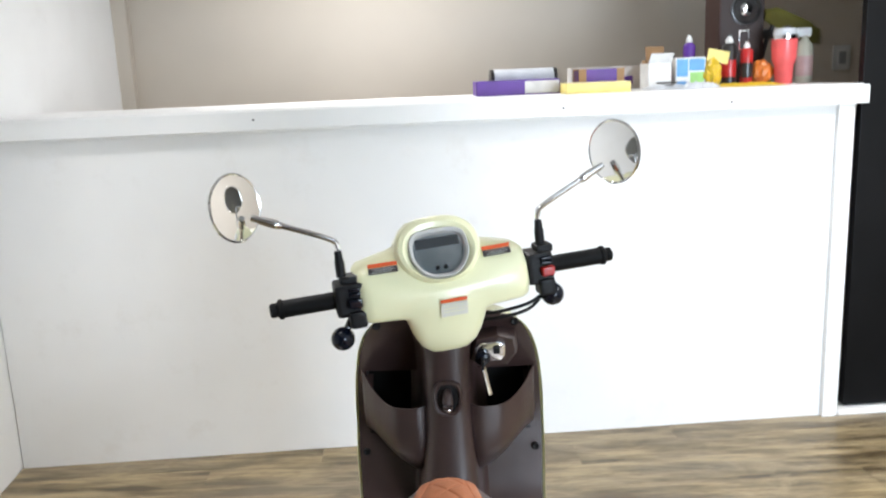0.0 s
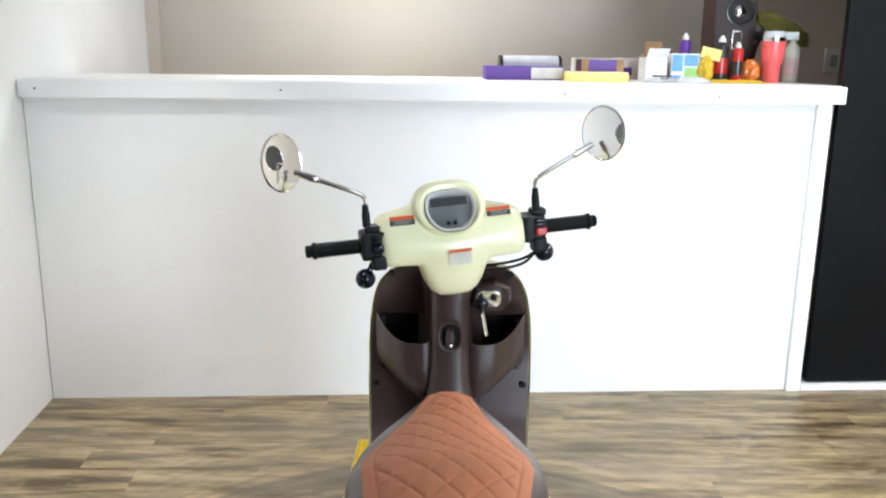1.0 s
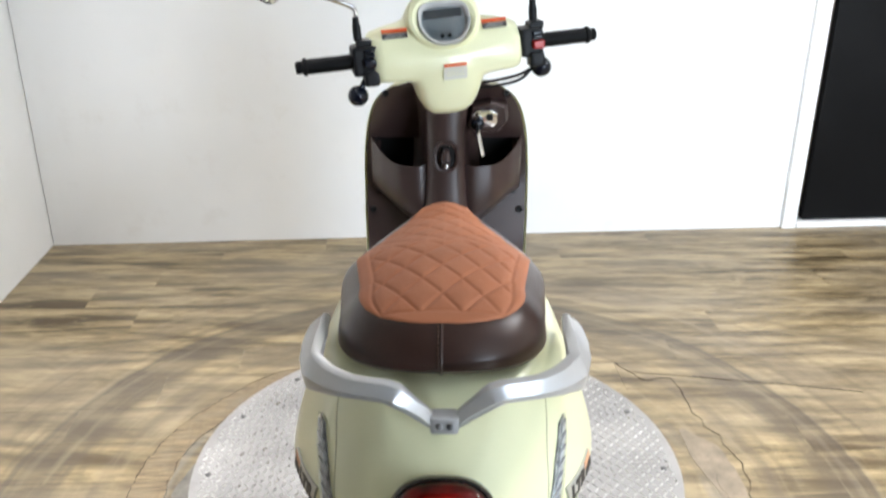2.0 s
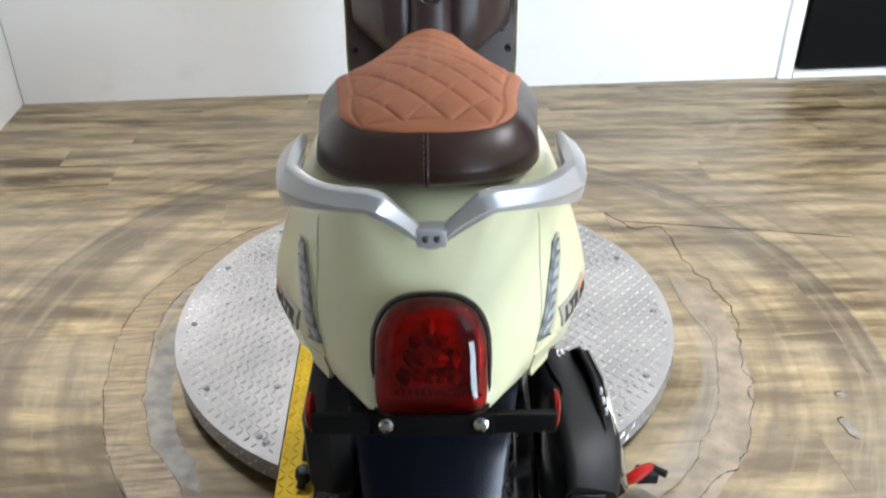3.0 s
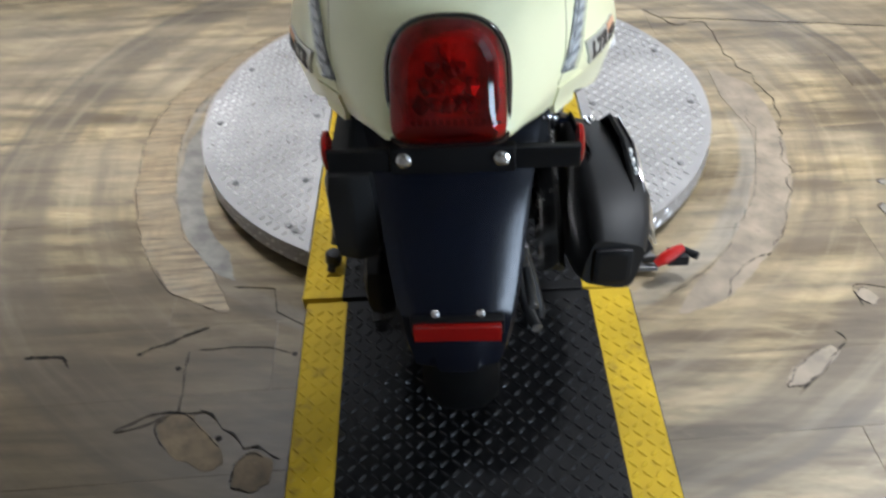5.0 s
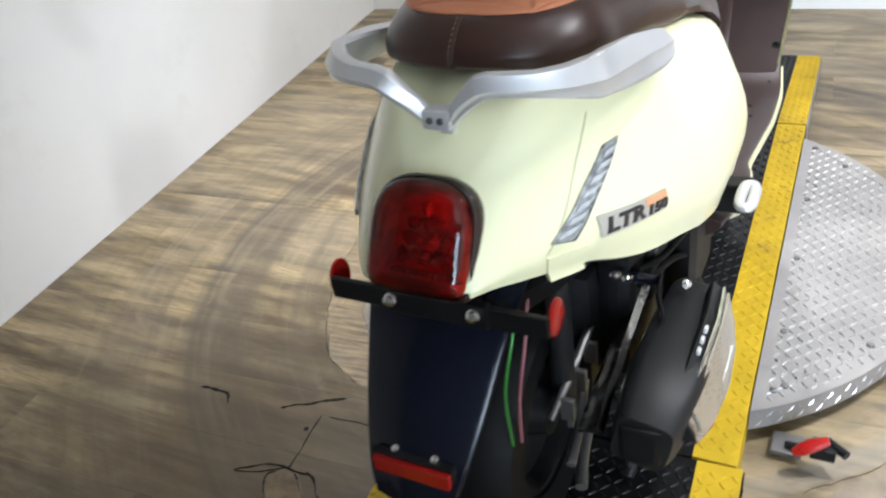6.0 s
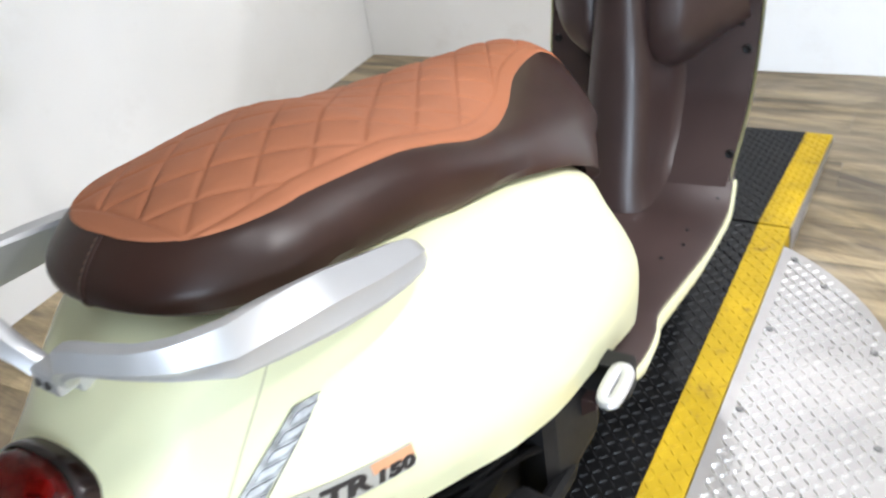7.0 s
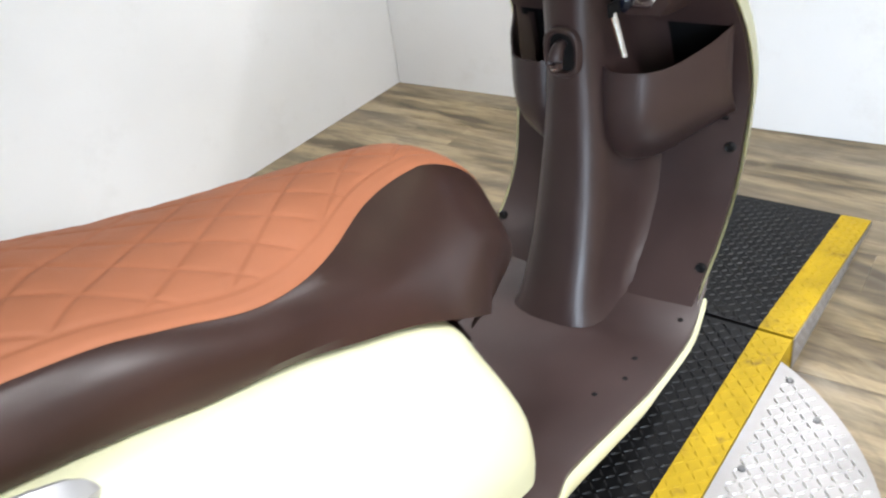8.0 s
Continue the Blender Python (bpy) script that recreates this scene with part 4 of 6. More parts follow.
for k in range(15):
    s = k / 14
    c = path_points([(0, -0.74, 0.760), (0, -0.785, 0.715), (0, -0.835, 0.645), (0, -0.872, 0.585), (0, -0.887, 0.553)], 15)[k]
    w = 0.098 - 0.046 * s
    row = []
    for x, d in ((-1, 0.035), (-0.97, 0.012), (-0.88, 0.002), (-0.45, -0.003), (-0.36, -0.008), (0, -0.009), (0.36, -0.008), (0.45, -0.003), (0.88, 0.002), (0.97, 0.012), (1, 0.035)):
        row.append((x * w + 0.003, c.y + d * 0.85, c.z + d * 0.5))
    mud.append(row)
rings = [row + [(x, y + 0.006, z + 0.003) for x, y, z in reversed(row)] for row in mud]
loft(bm, rings)
guard = spart("rear_mudguard", bm, GLOSS_BLACK, "long glossy black rear mudguard", angle=40)
bm = bmesh.new()
box(bm, -0.044, 0.051, -0.879, -0.868, 0.580, 0.602, 0.002)
spart("rear_reflector", bm, DARK_RED, "rectangular red reflector", guard)
bm = bmesh.new()
box(bm, -0.047, 0.054, -0.872, -0.862, 0.565, 0.606, 0.002)
spart("reflector_plate", bm, BLACK, "", guard)
for bx in (-0.02, 0.029):
    bm = bmesh.new()
    turned(bm, [(0.0045, 0), (0.0045, 0.006), (0.002, 0.007)], axis_pose((bx, -0.862, 0.604), (bx, -0.87, 0.62)), 10)
    spart("reflector_bolt", bm, CHROME, "", guard)

# wheels


def wheel(name, cx, cy, cz, r, w, m_turn, parent=None):
    m = Matrix.Translation((cx, cy, cz)) @ m_turn @ pose(0, 0, 0, 0, 90, 0)
    bm = bmesh.new()
    prof = [(r * 0.60, -w * 0.42), (r * 0.72, -w * 0.5), (r * 0.90, -w * 0.47), (r * 0.98, -w * 0.28), (r, 0), (r * 0.98, w * 0.28), (r * 0.90, w * 0.47), (r * 0.72, w * 0.5), (r * 0.60, w * 0.42), (r * 0.58, 0)]
    rings = [[m @ Vector((rr * math.cos(a), rr * math.sin(a), z)) for a in np.linspace(0, 2 * math.pi, 40, endpoint=False)] for rr, z in prof + prof[:1]]
    loft(bm, rings, caps=False)
    tyre = spart(name, bm, RUBBER, "black rubber tyred wheel")
    bm = bmesh.new()
    turned(bm, [(r * 0.60, -w * 0.36), (r * 0.60, w * 0.36), (r * 0.55, w * 0.36), (r * 0.52, w * 0.1), (r * 0.2, w * 0.12), (r * 0.16, w * 0.4), (0.01, w * 0.4)], m, 30)
    spart("rim", bm, ENGINE, "grey alloy rim", tyre)
    return tyre


STEER = pose(0, 0, 0, 0, 0, 12.8)
wheel("rear_wheel", 0.0, -0.555, DECK + 0.212, 0.212, 0.11, Matrix())
front = wheel("front_wheel", -0.01, 0.74, DECK + 0.225, 0.225, 0.105, STEER)

bm = bmesh.new()
turned(bm, [(0.016, 0), (0.016, 0.008), (0.011, 0.009), (0.011, 0.022), (0.005, 0.024)], axis_pose((0.07, -0.555, DECK + 0.212), (0.2, -0.555, DECK + 0.212)), 14)
spart("axle_nut", bm, BOLT_STEEL, "steel axle nut")
bm = bmesh.new()
tube(bm, [(0.085, -0.53, 0.44), (0.098, -0.60, 0.415), (0.104, -0.655, 0.40)], 0.007)
tube(bm, [(0.085, -0.50, 0.36), (0.098, -0.59, 0.345), (0.112, -0.64, 0.34)], 0.009)
spart("swing_arm", bm, BOLT_STEEL, "grey steel swing arm")
# engine, air box, swing arm, stand
bm = bmesh.new()
box(bm, -0.10, 0.09, -0.50, -0.06, DECK + 0.16, 0.60, 0.03)
box(bm, -0.12, 0.12, -0.30, 0.06, 0.33, 0.50, 0.03)
spart("engine", bm, ENGINE, "dark engine block under the body")
for k in range(6):
    bm = bmesh.new()
    box(bm, 0.075, 0.115, -0.34, -0.20, 0.36 + k * 0.022, 0.368 + k * 0.022)
    spart("cooling_fin", bm, ENGINE)
bm = bmesh.new()
box(bm, -0.182, -0.105, -0.60, -0.26, 0.435, 0.60, 0.035)
spart("air_box", bm, surface("dark_grey_plastic", (0.022, 0.022, 0.023), 0.5, vary=0.2, grain=700, relief=0.3, spec=0.3), "black air filter box")
bm = bmesh.new()
box(bm, -0.150, -0.095, -0.58, -0.16, 0.30, 0.40, 0.03)
spart("drive_case", bm, ENGINE, "grey drive case")
bm = bmesh.new()
tube(bm, [(0.07, -0.58, 0.71), (0.07, -0.575, 0.52), (0.07, -0.57, 0.43)], 0.017, sides=14)
spart("shock_absorber", bm, MATT_BLACK)
bm = bmesh.new()
rings = []
for k in range(9):
    s = k / 8
    y = -0.76 + 0.62 * s
    z = float(np.interp(s, [0, 0.5, 1], [0.72, 0.66, 0.55]))
    w = float(np.interp(s, [0, 0.3, 1], [0.06, 0.13, 0.17]))
    rings.append([(x * w, y, z + zz) for x, zz in ((-1, 0.02), (-0.7, -0.03), (0, -0.04), (0.7, -0.03), (1, 0.02), (0.6, 0.05), (0, 0.055), (-0.6, 0.05))])
loft(bm, rings)
spart("under_tray", bm, BLACK, "black plastic under tray")
bm = bmesh.new()
tube(bm, [(-0.10, -0.24, 0.33), (-0.18, -0.255, 0.30), (-0.232, -0.275, 0.262), (-0.243, -0.300, 0.215)], 0.0075)
turned(bm, [(0.004, -0.020), (0.013, -0.016), (0.0165, -0.004), (0.0165, 0.010), (0.011, 0.018), (0.003, 0.020)], Matrix.Translation((-0.246, -0.316, DECK + 0.024)) @ pose(0, 0, 0, 14, 10, 0), 16)
tube(bm, [(-0.252, -0.335, DECK + 0.006), (-0.244, -0.318, DECK + 0.03)], 0.008)
stand = spart("side_stand", bm, MATT_BLACK, "black side stand with its foot down")
bm = bmesh.new()
tube(bm, [(-0.12, -0.40, 0.30), (-0.15, -0.45, 0.20), (-0.15, -0.47, DECK + 0.009)], 0.011)
tube(bm, [(0.10, -0.40, 0.30), (0.13, -0.45, 0.20), (0.13, -0.47, DECK + 0.009)], 0.011)
tube(bm, [(-0.12, -0.41, 0.28), (0.10, -0.41, 0.28)], 0.010)
spart("centre_stand", bm, MATT_BLACK, "black steel centre stand")

# dark inner cover over the engine's side, with its cables and fasteners
bm = bmesh.new()
box(bm, 0.085, 0.138, -0.47, -0.09, 0.40, 0.625, 0.02)
box(bm, 0.130, 0.150, -0.40, -0.30, 0.50, 0.60, 0.008)
box(bm, 0.110, 0.182, -0.27, -0.08, 0.37, 0.575, 0.032)
inner = spart("engine_cover", bm, ENGINE, "black engine side cover")
for points in ([(0.142, -0.46, 0.60), (0.158, -0.38, 0.57), (0.165, -0.32, 0.56), (0.172, -0.25, 0.545)], [(0.140, -0.44, 0.56), (0.152, -0.36, 0.535), (0.160, -0.30, 0.515), (0.170, -0.25, 0.49)]):
    bm = bmesh.new()
    tube(bm, points, 0.0055)
    spart("cable", bm, RUBBER, "", inner)
for y, z in ((-0.385, 0.585), (-0.315, 0.515), (-0.345, 0.595)):
    bm = bmesh.new()
    turned(bm, [(0.006, -0.002), (0.006, 0.004), (0.004, 0.005), (0.002, 0.0055)], axis_pose((0.1485, y, z), (0.25, y, z)), 10)
    spart("cover_bolt", bm, BOLT_STEEL, "", inner)

# exhaust silencer
bm = bmesh.new()
rings = []
for y, cx, cz, w, h in ((-0.318, 0.194, 0.446, 0.022, 0.030), (-0.330, 0.198, 0.450, 0.038, 0.050), (-0.360, 0.204, 0.455, 0.047, 0.064), (-0.46, 0.206, 0.470, 0.052, 0.072), (-0.58, 0.206, 0.490, 0.052, 0.072), (-0.640, 0.206, 0.494, 0.044, 0.058), (-0.672, 0.205, 0.494, 0.036, 0.040)):
    ring = []
    for i in range(20):
        a = 2 * math.pi * i / 20
        c, s = math.cos(a), math.sin(a)
        dx, dz = w * math.copysign(abs(c) ** 0.42, c), h * math.copysign(abs(s) ** 0.42, s)
        ring.append((cx + dx * 0.966 + dz * 0.20, y, cz + dz * 0.966 - dx * 0.20))
    rings.append(ring)
loft(bm, rings)
silencer = spart("silencer", bm, MATT_BLACK, "matt black exhaust silencer", angle=50)
bm = bmesh.new()
box(bm, 0.178, 0.230, -0.679, -0.664, 0.464, 0.525, 0.008)
spart("tail_pipe", bm, BLACK, "", silencer)
bm = bmesh.new()
rings = []
for y, z0, z1, x in ((-0.36, 0.43, 0.52, 0.246), (-0.385, 0.415, 0.545, 0.253), (-0.47, 0.42, 0.558, 0.260), (-0.58, 0.455, 0.558, 0.258), (-0.64, 0.48, 0.535, 0.250)):
    zm = (z0 + z1) / 2
    rings.append([(x + 0.004, y, z0), (x + 0.013, y, z0 + 0.012), (x + 0.006, y, zm), (x - 0.006, y, z1 - 0.012), (x - 0.018, y, z1), (x - 0.022, y, z1 - 0.004), (x - 0.001, y, zm), (x - 0.002, y, z0 + 0.004)])
loft(bm, rings)
shield = spart("heat_shield", bm, MATT_BLACK, "black backed chrome heat shield", silencer)
bm = bmesh.new()
rings = []
for y, z0, z1, x in ((-0.362, 0.432, 0.514, 0.247), (-0.385, 0.418, 0.538, 0.254), (-0.47, 0.423, 0.550, 0.261), (-0.58, 0.458, 0.550, 0.259), (-0.638, 0.482, 0.530, 0.251)):
    zm = (z0 + z1) / 2
    rings.append([(x + 0.016, y, z0), (x + 0.0095, y, zm), (x - 0.0035, y, z1), (x - 0.006, y, z1), (x + 0.0055, y, zm), (x + 0.012, y, z0)])
loft(bm, rings)
spart("shield_frame", bm, CHROME, "chrome frame", shield)
bm = bmesh.new()
rings = []
for y, z0, z1, x in ((-0.385, 0.430, 0.528, 0.256), (-0.47, 0.435, 0.540, 0.2625), (-0.58, 0.468, 0.542, 0.2605), (-0.625, 0.488, 0.528, 0.2545)):
    rings.append([(x + 0.0160, y, z0), (x + 0.0110, y, (z0 + z1) / 2), (x + 0.0005, y, z1), (x - 0.002, y, z1), (x + 0.0075, y, (z0 + z1) / 2), (x + 0.0125, y, z0)])
loft(bm, rings)
spart("shield_face", bm, surface("pale_brushed_steel", (0.62, 0.58, 0.50), 0.3, metal=0.8, vary=0.1), "pale brushed steel inlay", shield)
for k in range(3):
    bm = bmesh.new()
    box(bm, 0.2445, 0.2495, -0.555 + k * 0.022, -0.544 + k * 0.022, 0.552, 0.5600, 0.002)
    spart("shield_slot", bm, STICK_PALE, "", shield)
for dz, material in ((0.0, PLATE_YELLOW), (0.020, STICK_PALE)):
    bm = bmesh.new()
    box(bm, 0.2695, 0.2752, -0.51, -0.46 + dz, 0.452 + dz, 0.460 + dz)
    spart("shield_sticker", bm, material, "", shield)
bm = bmesh.new()
tube(bm, [(0.06, -0.16, 0.36), (0.12, -0.14, 0.34), (0.17, -0.19, 0.39), (0.187, -0.27, 0.425), (0.194, -0.325, 0.446)], 0.014)
spart("exhaust_pipe", bm, ENGINE, "", silencer)
bm = bmesh.new()
rings = [[(0.112, y, z0), (0.124, y, z0 + 0.004), (0.144, y, z1 - 0.012), (0.147, y, z1 - 0.006), (0.138, y, z1 + 0.002), (0.120, y, z1 - 0.010), (0.110, y, z0 + 0.006)] for y, z0, z1 in ((-0.64, 0.452, 0.468), (-0.60, 0.458, 0.490), (-0.52, 0.470, 0.512), (-0.44, 0.482, 0.530), (-0.40, 0.500, 0.535), (-0.388, 0.512, 0.530))]
loft(bm, rings)
cast = spart("silencer_bracket", bm, surface("cast_aluminium", (0.42, 0.41, 0.39), 0.24, metal=1.0, vary=0.15, grain=120, relief=0.25), "cast silver bracket", silencer)
for k in range(4):
    bm = bmesh.new()
    box(bm, 0.078, 0.098, -0.615 + k * 0.052, -0.606 + k * 0.052, 0.44 + k * 0.008, 0.478 + k * 0.008, 0.002)
    spart("rib", bm, BOLT_STEEL, "", cast)
bm = bmesh.new()
tube(bm, [(0.074, -0.64, 0.462), (0.078, -0.58, 0.482), (0.080, -0.50, 0.500), (0.082, -0.43, 0.515)], [0.004, 0.007, 0.007, 0.004])
spart("edge_rib", bm, BOLT_STEEL, "", cast)
bm = bmesh.new()
tube(bm, [(0.168, -0.428, 0.572), (0.176, -0.470, 0.566), (0.190, -0.500, 0.556), (0.186, -0.520, 0.553)], [0.006, 0.008, 0.005, 0.002], flat=0.5)
spart("strap", bm, RUBBER, "torn black rubber strap", silencer)
bm = bmesh.new()
tube(bm, [(0.070, -0.70, 0.715), (0.074, -0.735, 0.68), (0.066, -0.75, 0.61), (0.058, -0.73, 0.50)], 0.0018)
spart("hose", bm, surface("green_hose", (0.03, 0.22, 0.03), 0.4), "thin green hose")
bm = bmesh.new()
tube(bm, [(0.078, -0.69, 0.71), (0.082, -0.715, 0.67), (0.076, -0.735, 0.59), (0.066, -0.72, 0.50)], 0.002)
spart("hose", bm, surface("pink_hose", (0.30, 0.11, 0.13), 0.4), "thin pink hose")
bm = bmesh.new()
turned(bm, [(0.008, 0), (0.0085, 0.004), (0.0085, 0.05), (0.0065, 0.056)], axis_pose((0.140, -0.473, 0.598), (0.166, -0.424, 0.562)), 14)
stay = spart("silencer_stay", bm, GLOSS_BLACK, "black bolt sleeve of the silencer", silencer)
for a, b in (((0.128, -0.506, 0.622), (0.12, -0.53, 0.64)), ((0.198, -0.404, 0.545), (0.215, -0.42, 0.57)), ((0.138, -0.487, 0.606), (0.13, -0.51, 0.63))):
    bm = bmesh.new()
    turned(bm, [(0.007, 0), (0.007, 0.005), (0.0045, 0.006), (0.0045, 0.012), (0.002, 0.013)], axis_pose(a, b), 10)
    spart("stay_bolt", bm, CHROME, "chrome bolt", silencer)
# passenger foot pegs
for sx in (1, -1):
    bm = bmesh.new()
    loop = [(sx * 0.247 + 0.0098 * math.copysign(abs(math.cos(a)) ** 0.6, math.cos(a)), -0.190 + 0.029 * math.copysign(abs(math.sin(a)) ** 0.7, math.sin(a)), 0.574 + 0.004 * math.sin(a)) for a in np.linspace(0.2, 0.2 + 2 * math.pi, 30, endpoint=False)]
    rings = []
    for k, p in enumerate(loop):
        ahead = (Vector(loop[(k + 1) % 30]) - Vector(loop[k - 1])).normalized()
        flat = ahead.cross(Vector((0, 0, 1))).normalized()
        rings.append([Vector(p) + flat * 0.0092 * math.cos(a) + Vector((0, 0, 0.008 * math.sin(a))) for a in np.linspace(0, 2 * math.pi, 10, endpoint=False)])
    loft(bm, rings + rings[:1], caps=False)
    peg = spart("foot_peg", bm, SILVER, "folded silver foot peg")
    bm = bmesh.new()
    box(bm, sx * 0.247 - 0.010, sx * 0.247 + 0.010, -0.222, -0.156, 0.564, 0.574, 0.003)
    spart("peg_rubber", bm, BLACK, "", peg)
    bm = bmesh.new()
    box(bm, sx * 0.215 - 0.035, sx * 0.215 + 0.035, -0.155, -0.12, 0.515, 0.57, 0.006)
    spart("peg_bracket", bm, MATT_BLACK, "", peg)

# floorboard


def floor_z(y):
    """The floorboard's height: flat, then sweeping up into the leg shield."""
    return float(spline([-0.16, 0.05, 0.30, 0.38, 0.43, 0.47, 0.50, 0.53], [0.500, 0.492, 0.476, 0.475, 0.480, 0.493, 0.509, 0.526], y))


bm = bmesh.new()
FLOOR_Y = [-0.16, -0.10, -0.02, 0.03, 0.08, 0.20, 0.32, 0.42, 0.48, 0.53]
FLOOR_W = [0.205, 0.218, 0.226, 0.222, 0.210, 0.216, 0.223, 0.222, 0.214, 0.205]
rings = []
for y in np.linspace(-0.16, 0.53, 40):
    w = float(spline(FLOOR_Y, FLOOR_W, y))
    z = floor_z(y)
    rings.append([(-w, y, z - 0.012), (-w, y, z - 0.004), (-w + 0.006, y, z), (w - 0.006, y, z), (w, y, z - 0.004), (w, y, z - 0.012), (w * 0.9, y, z - 0.03), (-w * 0.9, y, z - 0.03)])
loft(bm, rings)
floor_board = spart("floorboard", bm, BROWN, "dark brown plastic floorboard")
for sx in (1, -1):
    for x, y in ((0.173, 0.337), (0.162, 0.232), (0.182, 0.287), (0.196, 0.447)):
        bm = bmesh.new()
        turned(bm, [(0.0042, 0), (0.0042, 0.001), (0.003, 0.002)], pose(sx * x, y, floor_z(y)), 12)
        spart("screw", bm, BLACK, "", floor_board)
    bm = bmesh.new()
    rings = []
    for y in np.linspace(-0.10, 0.50, 30):
        w = float(spline(FLOOR_Y, FLOOR_W, y))
        z = floor_z(y)
        d = float(np.interp(y, [-0.10, 0.0, 0.3, 0.50], [0.03, 0.07, 0.06, 0.03]))
        rings.append([(sx * (w - 0.008), y, z - 0.013), (sx * (w + 0.005), y, z - 0.010), (sx * (w + 0.006), y, z - 0.02), (sx * (w - 0.01), y, z - d), (sx * (w - 0.03), y, z - d - 0.004), (sx * (w - 0.03), y, z - 0.02)])
    loft(bm, rings)
    spart("side_skirt", bm, CREAM, "cream painted sill under the floorboard")

bm = bmesh.new()
rings = []
for z, w, y1 in ((0.475, 0.130, 0.130), (0.50, 0.124, 0.115), (0.56, 0.112, 0.105), (0.66, 0.095, 0.095)):
    rings.append([(-w, -0.08, z), (-w, y1 - 0.07, z), (-w * 0.8, y1 - 0.02, z), (-w * 0.4, y1, z), (w * 0.4, y1, z), (w * 0.8, y1 - 0.02, z), (w, y1 - 0.07, z), (w, -0.08, z)])
loft(bm, rings)
spart("battery_cover", bm, BROWN, "brown plastic hump under the seat nose", angle=50)

# leg shield
SH_Z = [0.46, 0.52, 0.56, 0.63, 0.71, 0.80, 0.87, 0.94, 1.00, 1.04, 1.063, 1.072]
SH_Y = [0.440, 0.500, 0.550, 0.600, 0.622, 0.640, 0.628, 0.600, 0.562, 0.532, 0.515, 0.508]
SH_W = [0.203, 0.203, 0.204, 0.207, 0.210, 0.210, 0.206, 0.196, 0.178, 0.152, 0.115, 0.07]
bm = bmesh.new()
rings = []
for z in np.linspace(0.46, 1.072, 46):
    y, w = float(spline(SH_Z, SH_Y, z)), float(spline(SH_Z, SH_W, z))
    ring = []
    for i in range(25):
        s = 2 * i / 24 - 1
        ring.append((w * s, y - 0.006 * (1 - s * s), z))
    rings.append(ring + [(w * (1 - 2 * i / 24), y + 0.012, z) for i in range(25)])
loft(bm, rings)
# the pockets' mouths go through the shield
mouth = [f for f in bm.faces if 0.765 < f.calc_center_median().z < 0.912 and 0.062 < abs(f.calc_center_median().x) < 0.178]
bmesh.ops.delete(bm, geom=mouth, context="FACES")
leg = spart("leg_shield", bm, BROWN, "dark brown plastic leg shield", angle=50)
# cream front apron, seen as a pale rim round the shield
bm = bmesh.new()
rings = []
for z in np.linspace(0.44, 1.09, 40):
    zz = min(max(z, 0.49), 1.072)
    y, w = float(spline(SH_Z, SH_Y, zz)), float(spline(SH_Z, SH_W, zz)) + 0.006
    if z > 1.072:
        w *= 0.8
    ring = []
    for i in range(25):
        s = 2 * i / 24 - 1
        ring.append((w * s, y + 0.03 + 0.11 * math.sqrt(max(0, 1 - s * s)) * float(np.interp(z, [0.44, 0.7, 1.09], [0.4, 1.0, 0.7])), z))
    rings.append([(-w + 0.006, y + 0.0125, z)] + [(-w, y + 0.004, z)] + ring[1:-1] + [(w, y + 0.004, z)] + [(w - 0.006, y + 0.0125, z)])
loft(bm, rings, close=False)
bmesh.ops.solidify(bm, geom=bm.faces[:], thickness=0.003)
spart("front_apron", bm, CREAM, "glossy cream front apron", angle=50)
for sx in (1, -1):
    for x, y, z in ((0.194, 0.619, 0.712), (0.146, 0.527, 1.04), (0.195, 0.523, 0.539)):
        bm = bmesh.new()
        turned(bm, [(0.0085, -0.004), (0.0085, 0.003), (0.0065, 0.005), (0.004, 0.0035)], axis_pose((sx * x, y - 0.001, z), (sx * x, y - 0.1, z + 0.01)), 14)
        spart("screw", bm, BLACK, "black screw cap", leg)
# middle tunnel
TU_Z = [0.476, 0.50, 0.60, 0.70, 0.80, 0.90, 0.96, 1.03, 1.07]
TU_Y = [0.352, 0.362, 0.402, 0.428, 0.444, 0.450, 0.450, 0.452, 0.455]
TU_W = [0.084, 0.074, 0.065, 0.060, 0.053, 0.048, 0.048, 0.053, 0.058]
bm = bmesh.new()
rings = []
for z in np.linspace(0.476, 1.07, 40):
    y, w = float(spline(TU_Z, TU_Y, z)), float(spline(TU_Z, TU_W, z))
    yb = float(spline(SH_Z, SH_Y, max(z, 0.5))) + 0.004
    side = [(0.0, 0.0), (0.35, 0.001), (0.6, 0.005), (0.8, 0.013), (0.93, 0.026), (1.0, 0.046)]
    right = [(w * f, y + d) for f, d in side] + [(w + 0.006, (y + yb) / 2 + 0.03), (w + 0.016, yb - 0.012), (w + 0.036, yb)]
    ring = [(-x, yy) for x, yy in reversed(right[1:])] + right
    rings.append([(x, yy, z) for x, yy in ring])
loft(bm, rings)
tunnel = spart("tunnel", bm, BROWN, "dark brown plastic steering column cover", angle=65)
# bag hook before a flat black disc that paints a recess's shade
bm = bmesh.new()
def hook_ring(w, h, d, n=28):
    return [Vector((w * math.copysign(abs(math.cos(a)) ** 0.75, math.cos(a)), 0.4495 + d, 0.905 + h * math.copysign(abs(math.sin(a)) ** 0.75, math.sin(a)))) for a in np.linspace(0, 2 * math.pi, n, endpoint=False)]


loft(bm, [hook_ring(*v) for v in ((0.031, 0.039, 0.004), (0.030, 0.038, -0.006), (0.0275, 0.0355, -0.0085), (0.0235, 0.0305, -0.0075), (0.0215, 0.0285, -0.001))], caps=False)
hook = spart("hook_plate", bm, BROWN, "dark brown bag hook plate with a painted-in recess", angle=40)
bm = bmesh.new()
